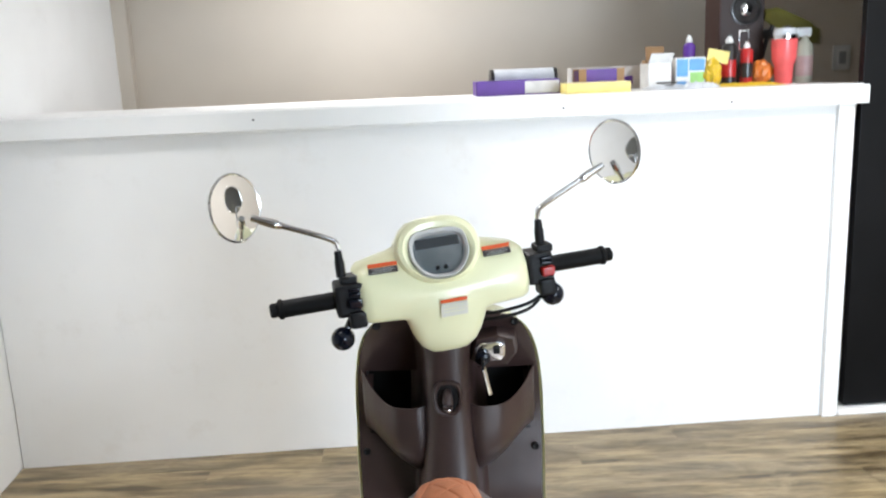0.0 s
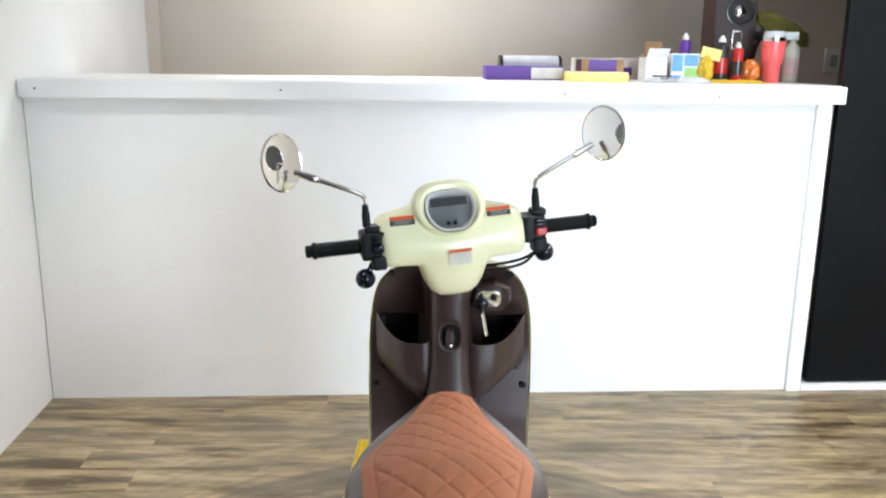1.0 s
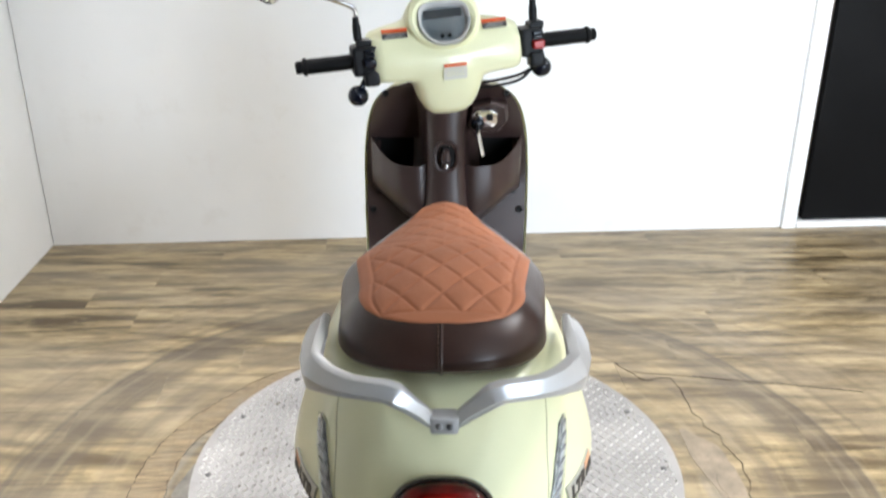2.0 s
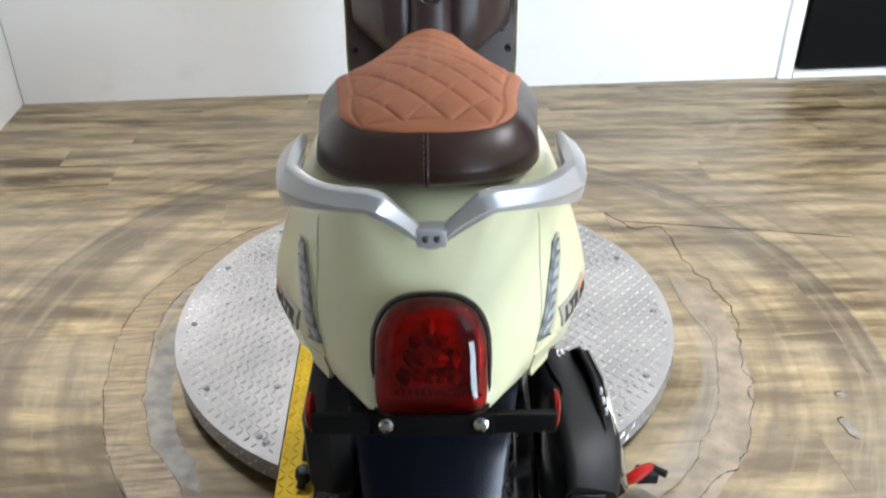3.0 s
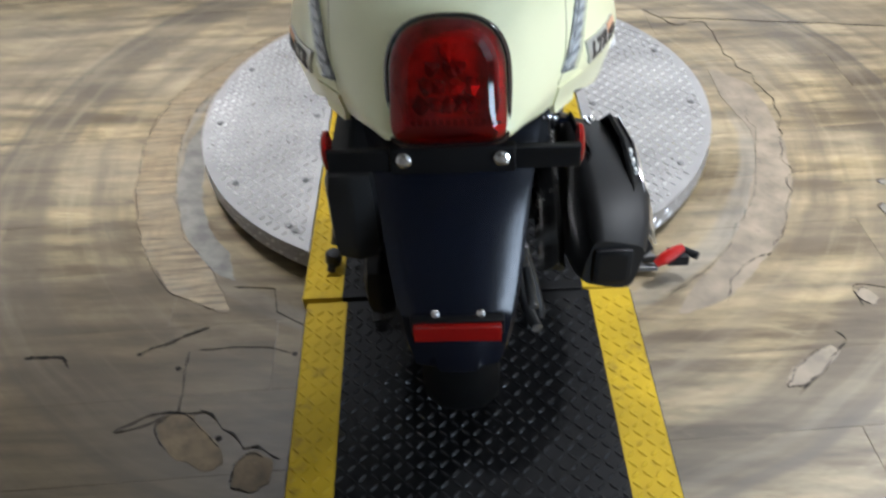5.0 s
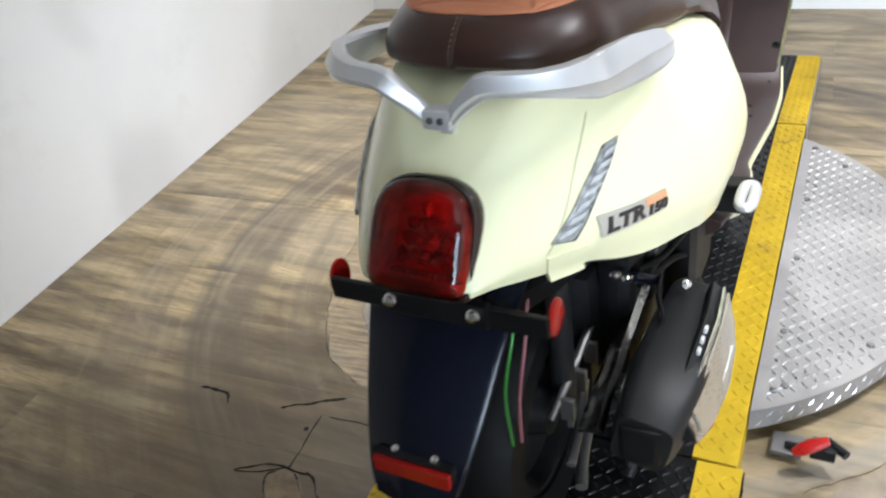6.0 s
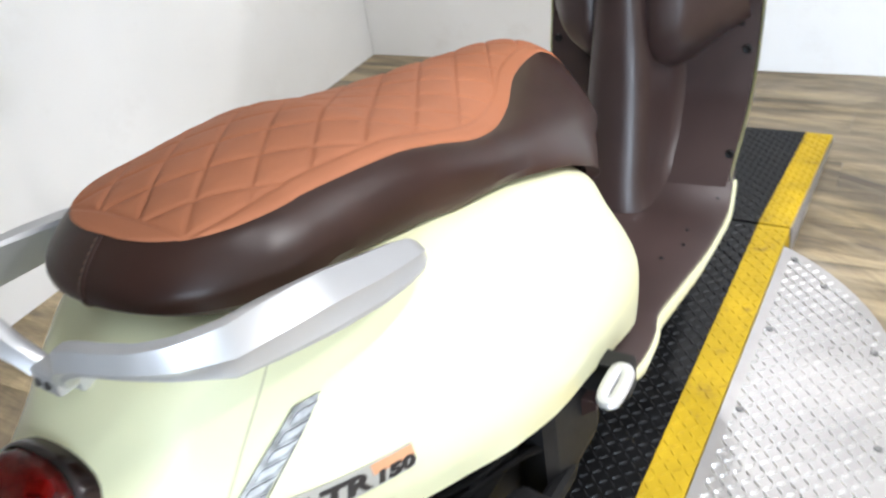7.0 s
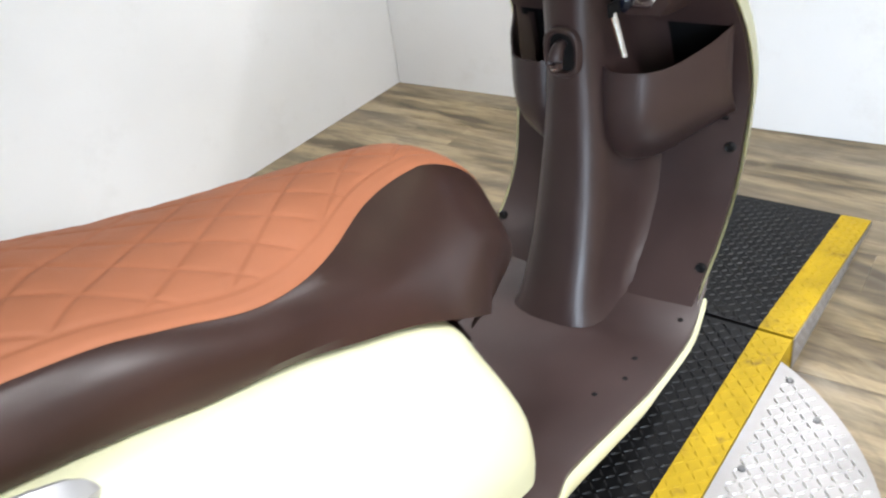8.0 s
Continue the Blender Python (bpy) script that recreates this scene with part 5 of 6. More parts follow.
loft(bm, [hook_ring(0.0225, 0.0295, 0.002), hook_ring(0.0225, 0.0295, -0.0012)])
spart("recess", bm, BLACK, "", hook)
bm = bmesh.new()
tube(bm, [(0, 0.449, 0.918), (0, 0.436, 0.914), (0, 0.428, 0.900), (0, 0.430, 0.886)], [0.008, 0.010, 0.011, 0.009], sides=12)
spart("hook", bm, BROWN, "", hook)
bm = bmesh.new()
turned(bm, [(0.0042, 0), (0.0042, 0.003), (0.002, 0.004)], axis_pose((0.001, 0.4235, 0.888), (0.001, 0.40, 0.893)), 12)
spart("hook_screw", bm, CHROME, "", hook)

# glove pockets either side


def pocket(sx):
    bm = bmesh.new()
    outer = []
    for i in range(25):
        s = i / 24  # from the tunnel outwards
        x = 0.036 + (0.193 - 0.036) * s
        lip = float(spline([0, 0.25, 0.6, 0.85, 1], [0.879, 0.872, 0.874, 0.892, 0.914], s))
        foot = float(spline([0, 0.2, 0.35, 0.6, 1], [0.668, 0.676, 0.690, 0.722, 0.768], s))
        y_lip = float(spline([0, 0.2, 0.45, 0.75, 1], [0.490, 0.474, 0.480, 0.534, 0.606], s))
        row = []
        for j in range(15):
            q = j / 14
            z = lip + (foot - lip) * q
            wall_y = float(spline(SH_Z, SH_Y, z)) - 0.006 * (1 - (x / 0.21) ** 2)
            b = 1 - q ** 5
            row.append((sx * x, wall_y + (min(y_lip, wall_y) - 0.012 * math.sin(q * 2.2) * (1 - s) - wall_y) * b + 0.001, z))
        outer.append(row)
    rings = [row + [(x - sx * 0.001, y + 0.0045, z - 0.0008) for x, y, z in reversed(row)] for row in outer]
    loft(bm, rings)
    return spart("glove_pocket", bm, BROWN, "open dark brown glove pocket", leg, 50)


for sx in (1, -1):
    pocket(sx)
    # black lining: the deep pockets' shade is put into its colour
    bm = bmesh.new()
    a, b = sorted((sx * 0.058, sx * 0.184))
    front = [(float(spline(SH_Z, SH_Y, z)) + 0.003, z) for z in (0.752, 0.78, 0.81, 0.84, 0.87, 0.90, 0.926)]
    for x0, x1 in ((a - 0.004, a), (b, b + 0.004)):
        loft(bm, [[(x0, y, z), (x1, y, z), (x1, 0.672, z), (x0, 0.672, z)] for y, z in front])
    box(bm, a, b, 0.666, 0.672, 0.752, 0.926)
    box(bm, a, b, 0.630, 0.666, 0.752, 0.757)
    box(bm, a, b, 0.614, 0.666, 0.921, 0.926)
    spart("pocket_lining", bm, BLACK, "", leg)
# ignition lock with its key
bm = bmesh.new()
rings = []
for d, s in ((0.07, 1.25), (0.012, 1.12), (0.0, 1.0)):
    rings.append([(0.098 + 0.046 * s * c, 0.500 + d - 0.25 * (0.028 * s * e) , 0.985 + 0.036 * s * e) for c, e in ((-1, -0.5), (-0.55, -1), (0.6, -0.9), (1, -0.2), (0.9, 0.7), (0.2, 1), (-0.7, 0.75))])
loft(bm, rings)
spart("lock_cover", bm, BROWN, "brown lock housing", leg, 30)
bm = bmesh.new()
rings = []
for d, s in ((0.001, 1.0), (-0.006, 0.96), (-0.008, 0.86)):
    rings.append([(0.092 + 0.032 * s * c, 0.500 + d - 0.25 * 0.022 * s * e, 0.985 + 0.024 * s * e) for c, e in ((-1, -0.45), (-0.7, -1), (0.7, -0.9), (1, -0.4), (1, 0.6), (0.6, 1), (-0.6, 0.9), (-1, 0.4))])
loft(bm, rings)
lock = spart("ignition_lock", bm, CHROME, "polished ignition lock plate", leg, 30)
bm = bmesh.new()
box(bm, 0.098, 0.112, 0.484, 0.493, 0.983, 0.997, 0.002)
spart("shutter_slot", bm, BLACK, "", lock)
bm = bmesh.new()
turned(bm, [(0.016, 0), (0.016, 0.012), (0.011, 0.016), (0.004, 0.018)], axis_pose((0.076, 0.497, 0.975), (0.074, 0.40, 0.968)), 18)
spart("key_barrel", bm, GLOSS_BLACK, "", lock)
bm = bmesh.new()
box(bm, 0.072, 0.078, 0.452, 0.486, 0.960, 0.980, 0.002)
key = spart("key", bm, BLACK, "black headed key", lock)
bm = bmesh.new()
tube(bm, [(0.076, 0.462, 0.965), (0.082, 0.466, 0.935), (0.089, 0.470, 0.900)], 0.0045, flat=0.4)
spart("key_tag", bm, CHROME, "hanging spare key blade", lock)

# ---- steering: handlebar cover, grips, mirrors, front fork ----
BAR = Matrix.Translation((0.013, 0.425, 1.158)) @ pose(0, 0, 0, 0, -4.3, 12.8)


def bpart(name, bm, material, label="", parent=None, angle=35):
    bmesh.ops.transform(bm, matrix=BAR, verts=bm.verts)
    return spart(name, bm, material, label, parent, angle)


# the cover: one moulding with wings, a hood over the gauge and a beak below
HALF = [(0.0, 0.117), (0.020, 0.116), (0.040, 0.111), (0.058, 0.099), (0.071, 0.082), (0.080, 0.071), (0.096, 0.066), (0.130, 0.060), (0.160, 0.053), (0.169, 0.046), (0.171, 0.020), (0.171, -0.020), (0.168, -0.042), (0.158, -0.050),
        (0.120, -0.053), (0.094, -0.055), (0.080, -0.060), (0.073, -0.082), (0.065, -0.106), (0.053, -0.127), (0.036, -0.140), (0.018, -0.143), (0.0, -0.143)]
OUT = HALF + [(-x, z) for x, z in HALF[-2:0:-1]]


def cover_y(z):
    """The rider's side leans forward above the bar and a little below it."""
    return 0.56 * z if z > 0 else -0.22 * z


GAUGE = Matrix.Translation((-0.018, -0.0255, 0.064)) @ pose(0, 0, 0, 61, 0, 0)


def shield_shape(w, h, n=36):
    out = []
    for k in range(n):
        a = 2 * math.pi * k / n
        c, s = math.cos(a), math.sin(a)
        ww = w * (1.0 if s > 0 else 1.0 - 0.30 * abs(s))
        out.append((ww * math.copysign(abs(c) ** 0.55, c), h * math.copysign(abs(s) ** (0.5 if s > 0 else 0.75), s)))
    return out


bm = bmesh.new()
rings = []
for y, sx, sz in ((0.078, 0.72, 0.70), (0.066, 0.88, 0.86), (0.045, 0.97, 0.96), (0.015, 1.0, 1.0), (-0.018, 1.0, 1.0), (-0.034, 0.985, 0.975), (-0.046, 0.955, 0.93), (-0.053, 0.90, 0.86)):
    rings.append([(x * sx - 0.014 - 0.05 * max(0, z), y + cover_y(z * sz), z * sz) for x, z in OUT])
for f in (0.93, 0.86, 0.78, 0.70, 0.62, 0.54, 0.46, 0.38, 0.30, 0.22, 0.14, 0.05):
    ring = []
    for x, z in OUT:
        xx, zz = x * 0.90 * f, z * 0.86 * f
        beak = 0.010 * max(0.0, 1 - (xx / 0.075) ** 2) * max(0.0, min(1.0, -zz / 0.03)) * max(0.0, min(1.0, (0.125 + zz) / 0.04))
        ring.append((xx - 0.014 - 0.05 * max(0, zz / 0.86), -0.053 - 0.004 * (1 - f ** 6) - beak + cover_y(zz), zz))
    rings.append(ring)
loft(bm, rings)


def hood_ring(w, h, rise, d, n=48):
    """A rounded outline round the gauge, higher above it than below."""
    out = []
    for k in range(n):
        a = 2 * math.pi * k / n
        c, e = math.cos(a), math.sin(a)
        ww = w * (1.0 if e > 0 else 1.0 - 0.20 * abs(e))
        out.append(GAUGE @ Vector((ww * math.copysign(abs(c) ** 0.8, c), rise + h * math.copysign(abs(e) ** (0.85 if e > 0 else 0.8), e), d)))
    return out


loft(bm, [hood_ring(*v) for v in ((0.066, 0.050, 0.012, -0.075), (0.077, 0.060, 0.012, -0.055), (0.083, 0.066, 0.012, -0.030), (0.085, 0.068, 0.011, -0.012), (0.083, 0.067, 0.010, 0.000), (0.078, 0.063, 0.008, 0.008), (0.070, 0.058, 0.004, 0.0105), (0.062, 0.052, 0.001, 0.006), (0.058, 0.049, 0.0, -0.004))], caps=False)
cover = bpart("handlebar_cover", bm, CREAM, "glossy cream handlebar cover", angle=38)

def gauge_solid(levels):
    bm = bmesh.new()
    loft(bm, [[GAUGE @ Vector((x, y, d)) for x, y in shield_shape(w, h)] for w, h, d in levels])
    return bm


gauge = bpart("gauge", gauge_solid([(0.058, 0.049, -0.03), (0.058, 0.049, 0.009), (0.0560, 0.0470, 0.0110), (0.0515, 0.0420, 0.007), (0.0495, 0.0400, -0.003)]), CLEAR_RIM, "instrument gauge with a pale rim", cover)
bpart("display", gauge_solid([(0.0500, 0.0405, -0.008), (0.0500, 0.0405, -0.0035), (0.0485, 0.039, -0.003)]), SCREEN, "grey liquid crystal display", gauge)
bm = bmesh.new()
box(bm, -0.043, 0.043, 0.014, 0.034, -0.0032, -0.0018, 0.0005, GAUGE)
bpart("display_band", bm, SCREEN_DARK, "", gauge)
for dx in (-0.008, 0.008):
    bm = bmesh.new()
    turned(bm, [(0.0045, 0), (0.0045, 0.005), (0.003, 0.007)], GAUGE @ pose(dx, -0.027, -0.004), 12)
    bpart("gauge_button", bm, BLACK, "", gauge)


def sticker(cx, cy, cz, w, h, tilt, turn, rows):
    """A warning label as plain colour bars."""
    m = Matrix.Translation((cx, cy, cz)) @ pose(0, 0, 0, tilt, 0, turn)
    base = None
    for x0, x1, y0, y1, material in rows:
        bm = bmesh.new()
        box(bm, x0 * w, x1 * w, y0 * h, y1 * h, 0.0, 0.0012 if base else 0.0008, 0, m)
        ob = bpart("bar" if base else "warning_sticker", bm, material, "" if base else "printed warning sticker", base or cover)
        base = base or ob


for sx in (-1, 1):
    sticker(sx * 0.112 - 0.018, -0.0325, 0.045, 0.056, 0.022, 60, sx * 3, [(-0.5, 0.5, 0, 0.56, STICK_DARK), (-0.5, 0.5, 0.6, 0.95, STICK_ORANGE), (-0.40, 0.30, 0.12, 0.16, STICK_PALE), (-0.30, 0.4, 0.28, 0.32, STICK_PALE), (-0.40, 0.36, 0.42, 0.45, STICK_PALE)])
sticker(-0.008, -0.0590, -0.052, 0.052, 0.036, 101, 0, [(-0.5, 0.5, 0.82, 1.0, STICK_ORANGE), (-0.5, 0.5, 0.0, 0.78, STICK_FILM), (-0.4, 0.4, 0.6, 0.66, CREAM), (-0.4, 0.4, 0.42, 0.48, CREAM), (-0.4, 0.4, 0.24, 0.3, CREAM)])

for sx in (-1, 1):
    bm = bmesh.new()
    wide = 0.216 if sx > 0 else 0.226
    off = -0.010 if sx > 0 else 0.0
    box(bm, min(sx * 0.164, sx * wide) + off, max(sx * 0.164, sx * wide) + off, -0.034, 0.032, -0.030, 0.034, 0.008)
    box(bm, min(sx * 0.172, sx * 0.205), max(sx * 0.172, sx * 0.205), -0.044, 0.0, -0.052, -0.018, 0.007)
    box(bm, min(sx * 0.178, sx * 0.212), max(sx * 0.178, sx * 0.212), -0.02, 0.02, 0.03, 0.046, 0.005)
    gear = bpart("switch_gear", bm, BLACK, "black switch housing")
    bm = bmesh.new()
    box(bm, min(sx * 0.177, sx * 0.203), max(sx * 0.177, sx * 0.203), -0.050, -0.032, -0.010, 0.008, 0.004)
    bpart("switch", bm, RED_PLASTIC if sx > 0 else GLOSS_BLACK, "red stop switch" if sx > 0 else "", gear)
    for k in range(2):
        bm = bmesh.new()
        box(bm, min(sx * 0.178, sx * 0.2), max(sx * 0.178, sx * 0.2), -0.043, -0.034, 0.012 + k * 0.009, 0.018 + k * 0.009, 0.002)
        bpart("switch", bm, GLOSS_BLACK, "", gear)
    bm = bmesh.new()
    ends = axis_pose((sx * 0.212 - (0.008 if sx > 0 else 0), 0, 0), (sx * 0.4, 0, 0))
    turned(bm, [(0.020, -0.002), (0.0205, 0.003), (0.017, 0.006), (0.0165, 0.014)] + [(0.0165 + (0.0008 if k % 2 else 0), 0.016 + k * 0.0042) for k in range(22)] + [(0.0165, 0.110), (0.0195, 0.113), (0.0195, 0.119), (0.015, 0.122), (0.013, 0.124), (0.014, 0.126), (0.014, 0.134), (0.010, 0.137)], ends, 22)
    bpart("grip", bm, RUBBER, "ribbed black rubber grip")
    bm = bmesh.new()
    tube(bm, [(sx * 0.19, 0.03, -0.005), (sx * 0.22, 0.075, -0.012), (sx * 0.28, 0.085, -0.016), (sx * 0.33, 0.078, -0.02)], [0.007, 0.006, 0.006, 0.008], flat=1.5)
    bpart("brake_lever", bm, BLACK, "black brake lever")
    # round bulb hanging under the switch housing
    bm = bmesh.new()
    tube(bm, [(sx * 0.195, -0.01, -0.03), (0.196 if sx > 0 else -0.214, -0.018, -0.060)], 0.007)
    turned(bm, [(0.004, -0.023), (0.015, -0.018), (0.0225, -0.006), (0.0225, 0.006), (0.015, 0.018), (0.004, 0.023)], Matrix.Translation((0.202 if sx > 0 else -0.222, -0.02, -0.072 if sx < 0 else -0.056)) @ pose(0, 0, 0, 70, 0, 0), 18)
    bpart("lever_bulb", bm, GLOSS_BLACK, "round black knob", gear)
    # mirror and stem
    hx = 0.192 if sx > 0 else -0.207
    mx, mz = (0.363, 0.206) if sx > 0 else (-0.379, 0.203)
    bm = bmesh.new()
    turned(bm, [(0.0095, 0), (0.0095, 0.03), (0.008, 0.034), (0.007, 0.05)], pose(hx, 0.0, 0.044), 14)
    foot = bpart("mirror_foot", bm, BLACK, "black rubber boot")
    bm = bmesh.new()
    tube(bm, [(hx, 0, 0.08), (hx, 0, 0.105), (hx + sx * 0.016, 0, 0.122), (hx + (mx - hx) * 0.62, 0.004, 0.122 + (mz - 0.122) * 0.50)], 0.0055, n=14)
    stem = bpart("mirror_stem", bm, CHROME, "chrome mirror stem")
    bm = bmesh.new()
    a, b = Vector((hx + (mx - hx) * 0.55, 0.004, 0.122 + (mz - 0.122) * 0.43)), Vector((hx + (mx - hx) * 0.86, 0.006, 0.122 + (mz - 0.122) * 0.72))
    tube(bm, [a, a.lerp(b, 0.3), b], [0.0058, 0.009, 0.0085, 0.006], n=8)
    bpart("stem_sleeve", bm, CHROME, "", stem)
    face = Matrix.Translation((mx, 0.004, mz)) @ pose(0, 0, 0, 0, 0, (-62 if sx > 0 else 47)) @ pose(0, 0, 0, 86, 0, 0)
    bm = bmesh.new()
    turned(bm, [(0.02, -0.022), (0.048, -0.014), (0.0635, -0.004), (0.0645, 0.0), (0.062, 0.0025), (0.060, 0.001)], face, 36)
    head = bpart("mirror_head", bm, CHROME, "round chrome mirror")
    bm = bmesh.new()
    turned(bm, [(0.0605, -0.001), (0.0605, 0.0012), (0.03, 0.0025), (0.001, 0.003)], face, 36)
    bpart("mirror_glass", bm, MIRROR, "mirror glass", head, 70)
# cables to the right switch housing
for k, dz in enumerate((0.0, -0.012)):
    bm = bmesh.new()
    tube(bm, [(0.188, -0.01, -0.055), (0.15, -0.012, -0.070 + dz), (0.09, -0.006, -0.078 + dz), (0.05, 0.02, -0.082 + dz)], 0.0035)
    bpart("control_cable", bm, BLACK, "")
# front fork and mudguard
bm = bmesh.new()
for sx in (-1, 1):
    tube(bm, [(sx * 0.075 - 0.01, 0.735 + sx * 0.017, DECK + 0.225), (sx * 0.075 - 0.005, 0.64, 0.75)], 0.017)
tube(bm, [(-0.01, 0.735, DECK + 0.225), (0, 0.62, 0.80), (0.01, 0.48, 1.14)], 0.02)
spart("front_fork", bm, MATT_BLACK, "dark steering fork")
bm = bmesh.new()
rings = []
for k in range(17):
    a = radians(15 + 125 * k / 16)
    r = 0.245
    c = Vector((-0.01, 0.74, DECK + 0.225)) 
    ring = []
    for x, d in ((-0.075, -0.05), (-0.07, -0.01), (-0.04, 0.012), (0, 0.018), (0.04, 0.012), (0.07, -0.01), (0.075, -0.05), (0.066, -0.05), (0.0, 0.008), (-0.066, -0.05)):
        p = STEER @ Vector((x, math.cos(a) * (r + d), math.sin(a) * (r + d)))
        ring.append(c + p)
    rings.append(ring)
loft(bm, rings)
spart("front_mudguard", bm, CREAM, "cream front mudguard", angle=45)

# ---- things on the counter ----


def on_counter(name, label, category, u, k, turn=0.0, group=""):
    return thing(name, label, category, COUNTER @ pose(u, k, C_TOP, 0, 0, turn), group)


def cmat(name, rgb, rough=0.45, metal=0.0):
    return surface(name, rgb, rough, metal, vary=0.12, scale=14, relief=0.1)


PURPLE = cmat("purple_card", (0.10, 0.025, 0.27))
PALE_CARD = cmat("pale_card", (0.62, 0.60, 0.58))
WHITE_CARD = cmat("white_card", (0.78, 0.78, 0.77))
TAN_CARD = cmat("tan_cardboard", (0.36, 0.21, 0.10), 0.7)
YELLOW_CARD = cmat("yellow_card", (0.80, 0.66, 0.20))
YELLOW_BAG = cmat("yellow_bag", (0.72, 0.48, 0.03), 0.35)
BLUE_CARD = cmat("blue_print", (0.10, 0.33, 0.66))
GREEN_CARD = cmat("green_print", (0.30, 0.60, 0.16))
CAN_BLACK = cmat("black_can", (0.02, 0.018, 0.018), 0.3)
CAN_RED = cmat("red_can", (0.45, 0.02, 0.02), 0.3)
ORANGE_BAG = cmat("orange_bag", (0.68, 0.19, 0.03), 0.35)
CORAL = cmat("coral_steel", (0.80, 0.12, 0.12), 0.35)
DARK_WOOD = cmat("dark_red_wood", (0.040, 0.011, 0.007), 0.6)
SPONGE = cmat("olive_mop", (0.17, 0.145, 0.03), 0.95)
PALE_PLASTIC = cmat("pale_bottle", (0.52, 0.50, 0.40), 0.35)
CLEARISH = cmat("frosted_plastic", (0.55, 0.57, 0.60), 0.25)

ob = on_counter("product_box", "flat purple and white cardboard box on the counter", "box", 2.03, 0.40)
box_part("carton", (0, 0.38, 0, 0.16, 0, 0.066), PURPLE, ob)
box_part("print_panel", (0.22, 0.376, -0.0015, 0.1, 0.006, 0.06), PALE_CARD, ob, bev=0)
ob = on_counter("rolled_film", "clear plastic roll with dark ends on the counter", "roll", 2.13, 0.64)
bm = bmesh.new()
turned(bm, [(0.057, 0), (0.057, 0.30)], pose(0, 0, 0.059, 0, 90, 0), 20)
part("roll", bm, CLEARISH, ob)
for x in (0.0, 0.30):
    bm = bmesh.new()
    turned(bm, [(0.0585, -0.008), (0.0585, 0.008)], pose(x, 0, 0.059, 0, 90, 0), 20)
    part("end_cap", bm, CAN_BLACK, ob)
ob = on_counter("carton", "long pale carton beside the plastic roll", "box", 2.52, 0.66)
box_part("body", (0, 0.36, 0, 0.1, 0, 0.108), PALE_CARD, ob)
box_part("print_panel", (0.02, 0.30, -0.0015, 0.1, 0.02, 0.06), PURPLE, ob, bev=0)
ob = on_counter("ornate_box", "small purple box with tan bands on the counter", "box", 2.50, 0.42)
box_part("body", (0, 0.21, 0, 0.12, 0, 0.10), PURPLE, ob)
for x in (0.0, 0.175):
    box_part("band", (x, x + 0.035, -0.002, 0.122, 0.0, 0.102), TAN_CARD, ob, bev=0.001)
ob = on_counter("notepad", "thick yellow pad of paper lying on the counter", "notepad", 2.40, 0.22, -2)
box_part("paper_block", (0, 0.28, 0, 0.16, 0, 0.042), YELLOW_CARD, ob, bev=0.002)
box_part("cover", (0, 0.28, -0.001, 0.161, 0.042, 0.045), cmat("buff_card", (0.7, 0.6, 0.3)), ob, bev=0.001)
ob = on_counter("paper_packet", "crumpled clear and black packet on the counter", "packet", 2.76, 0.20, 6)
bm = bmesh.new()
bmesh.ops.create_grid(bm, x_segments=14, y_segments=7, size=0.5)
for v in bm.verts:
    x, y = v.co.x * 0.26, v.co.y * 0.12
    edge = min(1, (0.5 - max(abs(v.co.x), abs(v.co.y))) * 6)
    v.co = Vector((x + 0.13, y + 0.06, 0.004 + edge * (0.012 + 0.018 * noise.noise(Vector((x * 30, y * 30, 1))))))
bmesh.ops.solidify(bm, geom=bm.faces, thickness=0.002)
part("film", bm, CLEARISH, ob)
box_part("label_strip", (0.05, 0.13, 0.01, 0.05, 0.026, 0.034), CAN_BLACK, ob)
ob = on_counter("white_carton", "small open white cardboard box on the counter", "box", 2.81, 0.38, 8)
for dims in ((0, 0.11, 0, 0.003, 0, 0.115), (0, 0.11, 0.087, 0.09, 0, 0.115), (0, 0.003, 0.003, 0.087, 0, 0.115), (0.107, 0.11, 0.003, 0.087, 0, 0.115), (0.003, 0.107, 0.003, 0.087, 0, 0.003)):
    box_part("panel", dims, WHITE_CARD, ob, bev=0)
bm = bmesh.new()
box(bm, 0, 0.11, 0, 0.003, 0, 0.05, 0, Matrix.Translation((0, 0, 0.115)) @ pose(0, 0, 0, 35, 0, 0))
part("flap", bm, WHITE_CARD, ob)
ob = on_counter("brown_carton", "open brown cardboard box on the counter", "box", 2.85, 0.56, -5)
box_part("body", (0, 0.11, 0, 0.08, 0, 0.13), TAN_CARD, ob)
bm = bmesh.new()
box(bm, 0.02, 0.11, 0, 0.003, 0, 0.07, 0, Matrix.Translation((0, 0.08, 0.128)) @ pose(0, 0, 0, -20, 0, 0))
part("flap", bm, TAN_CARD, ob)
ob = on_counter("snack_box", "blue, white and green printed carton on the counter", "box", 2.935, 0.38, -3)
box_part("body", (0, 0.135, 0, 0.07, 0, 0.135), WHITE_CARD, ob)
for dims, material in (((0.004, 0.055, -0.0015, 0.06, 0.05, 0.128), BLUE_CARD), ((0.06, 0.13, -0.0015, 0.06, 0.075, 0.128), BLUE_CARD), ((0.065, 0.128, -0.0016, 0.06, 0.012, 0.068), GREEN_CARD), ((0.006, 0.05, -0.0016, 0.06, 0.01, 0.03), BLUE_CARD)):
    box_part("print_panel", dims, material, ob, bev=0)


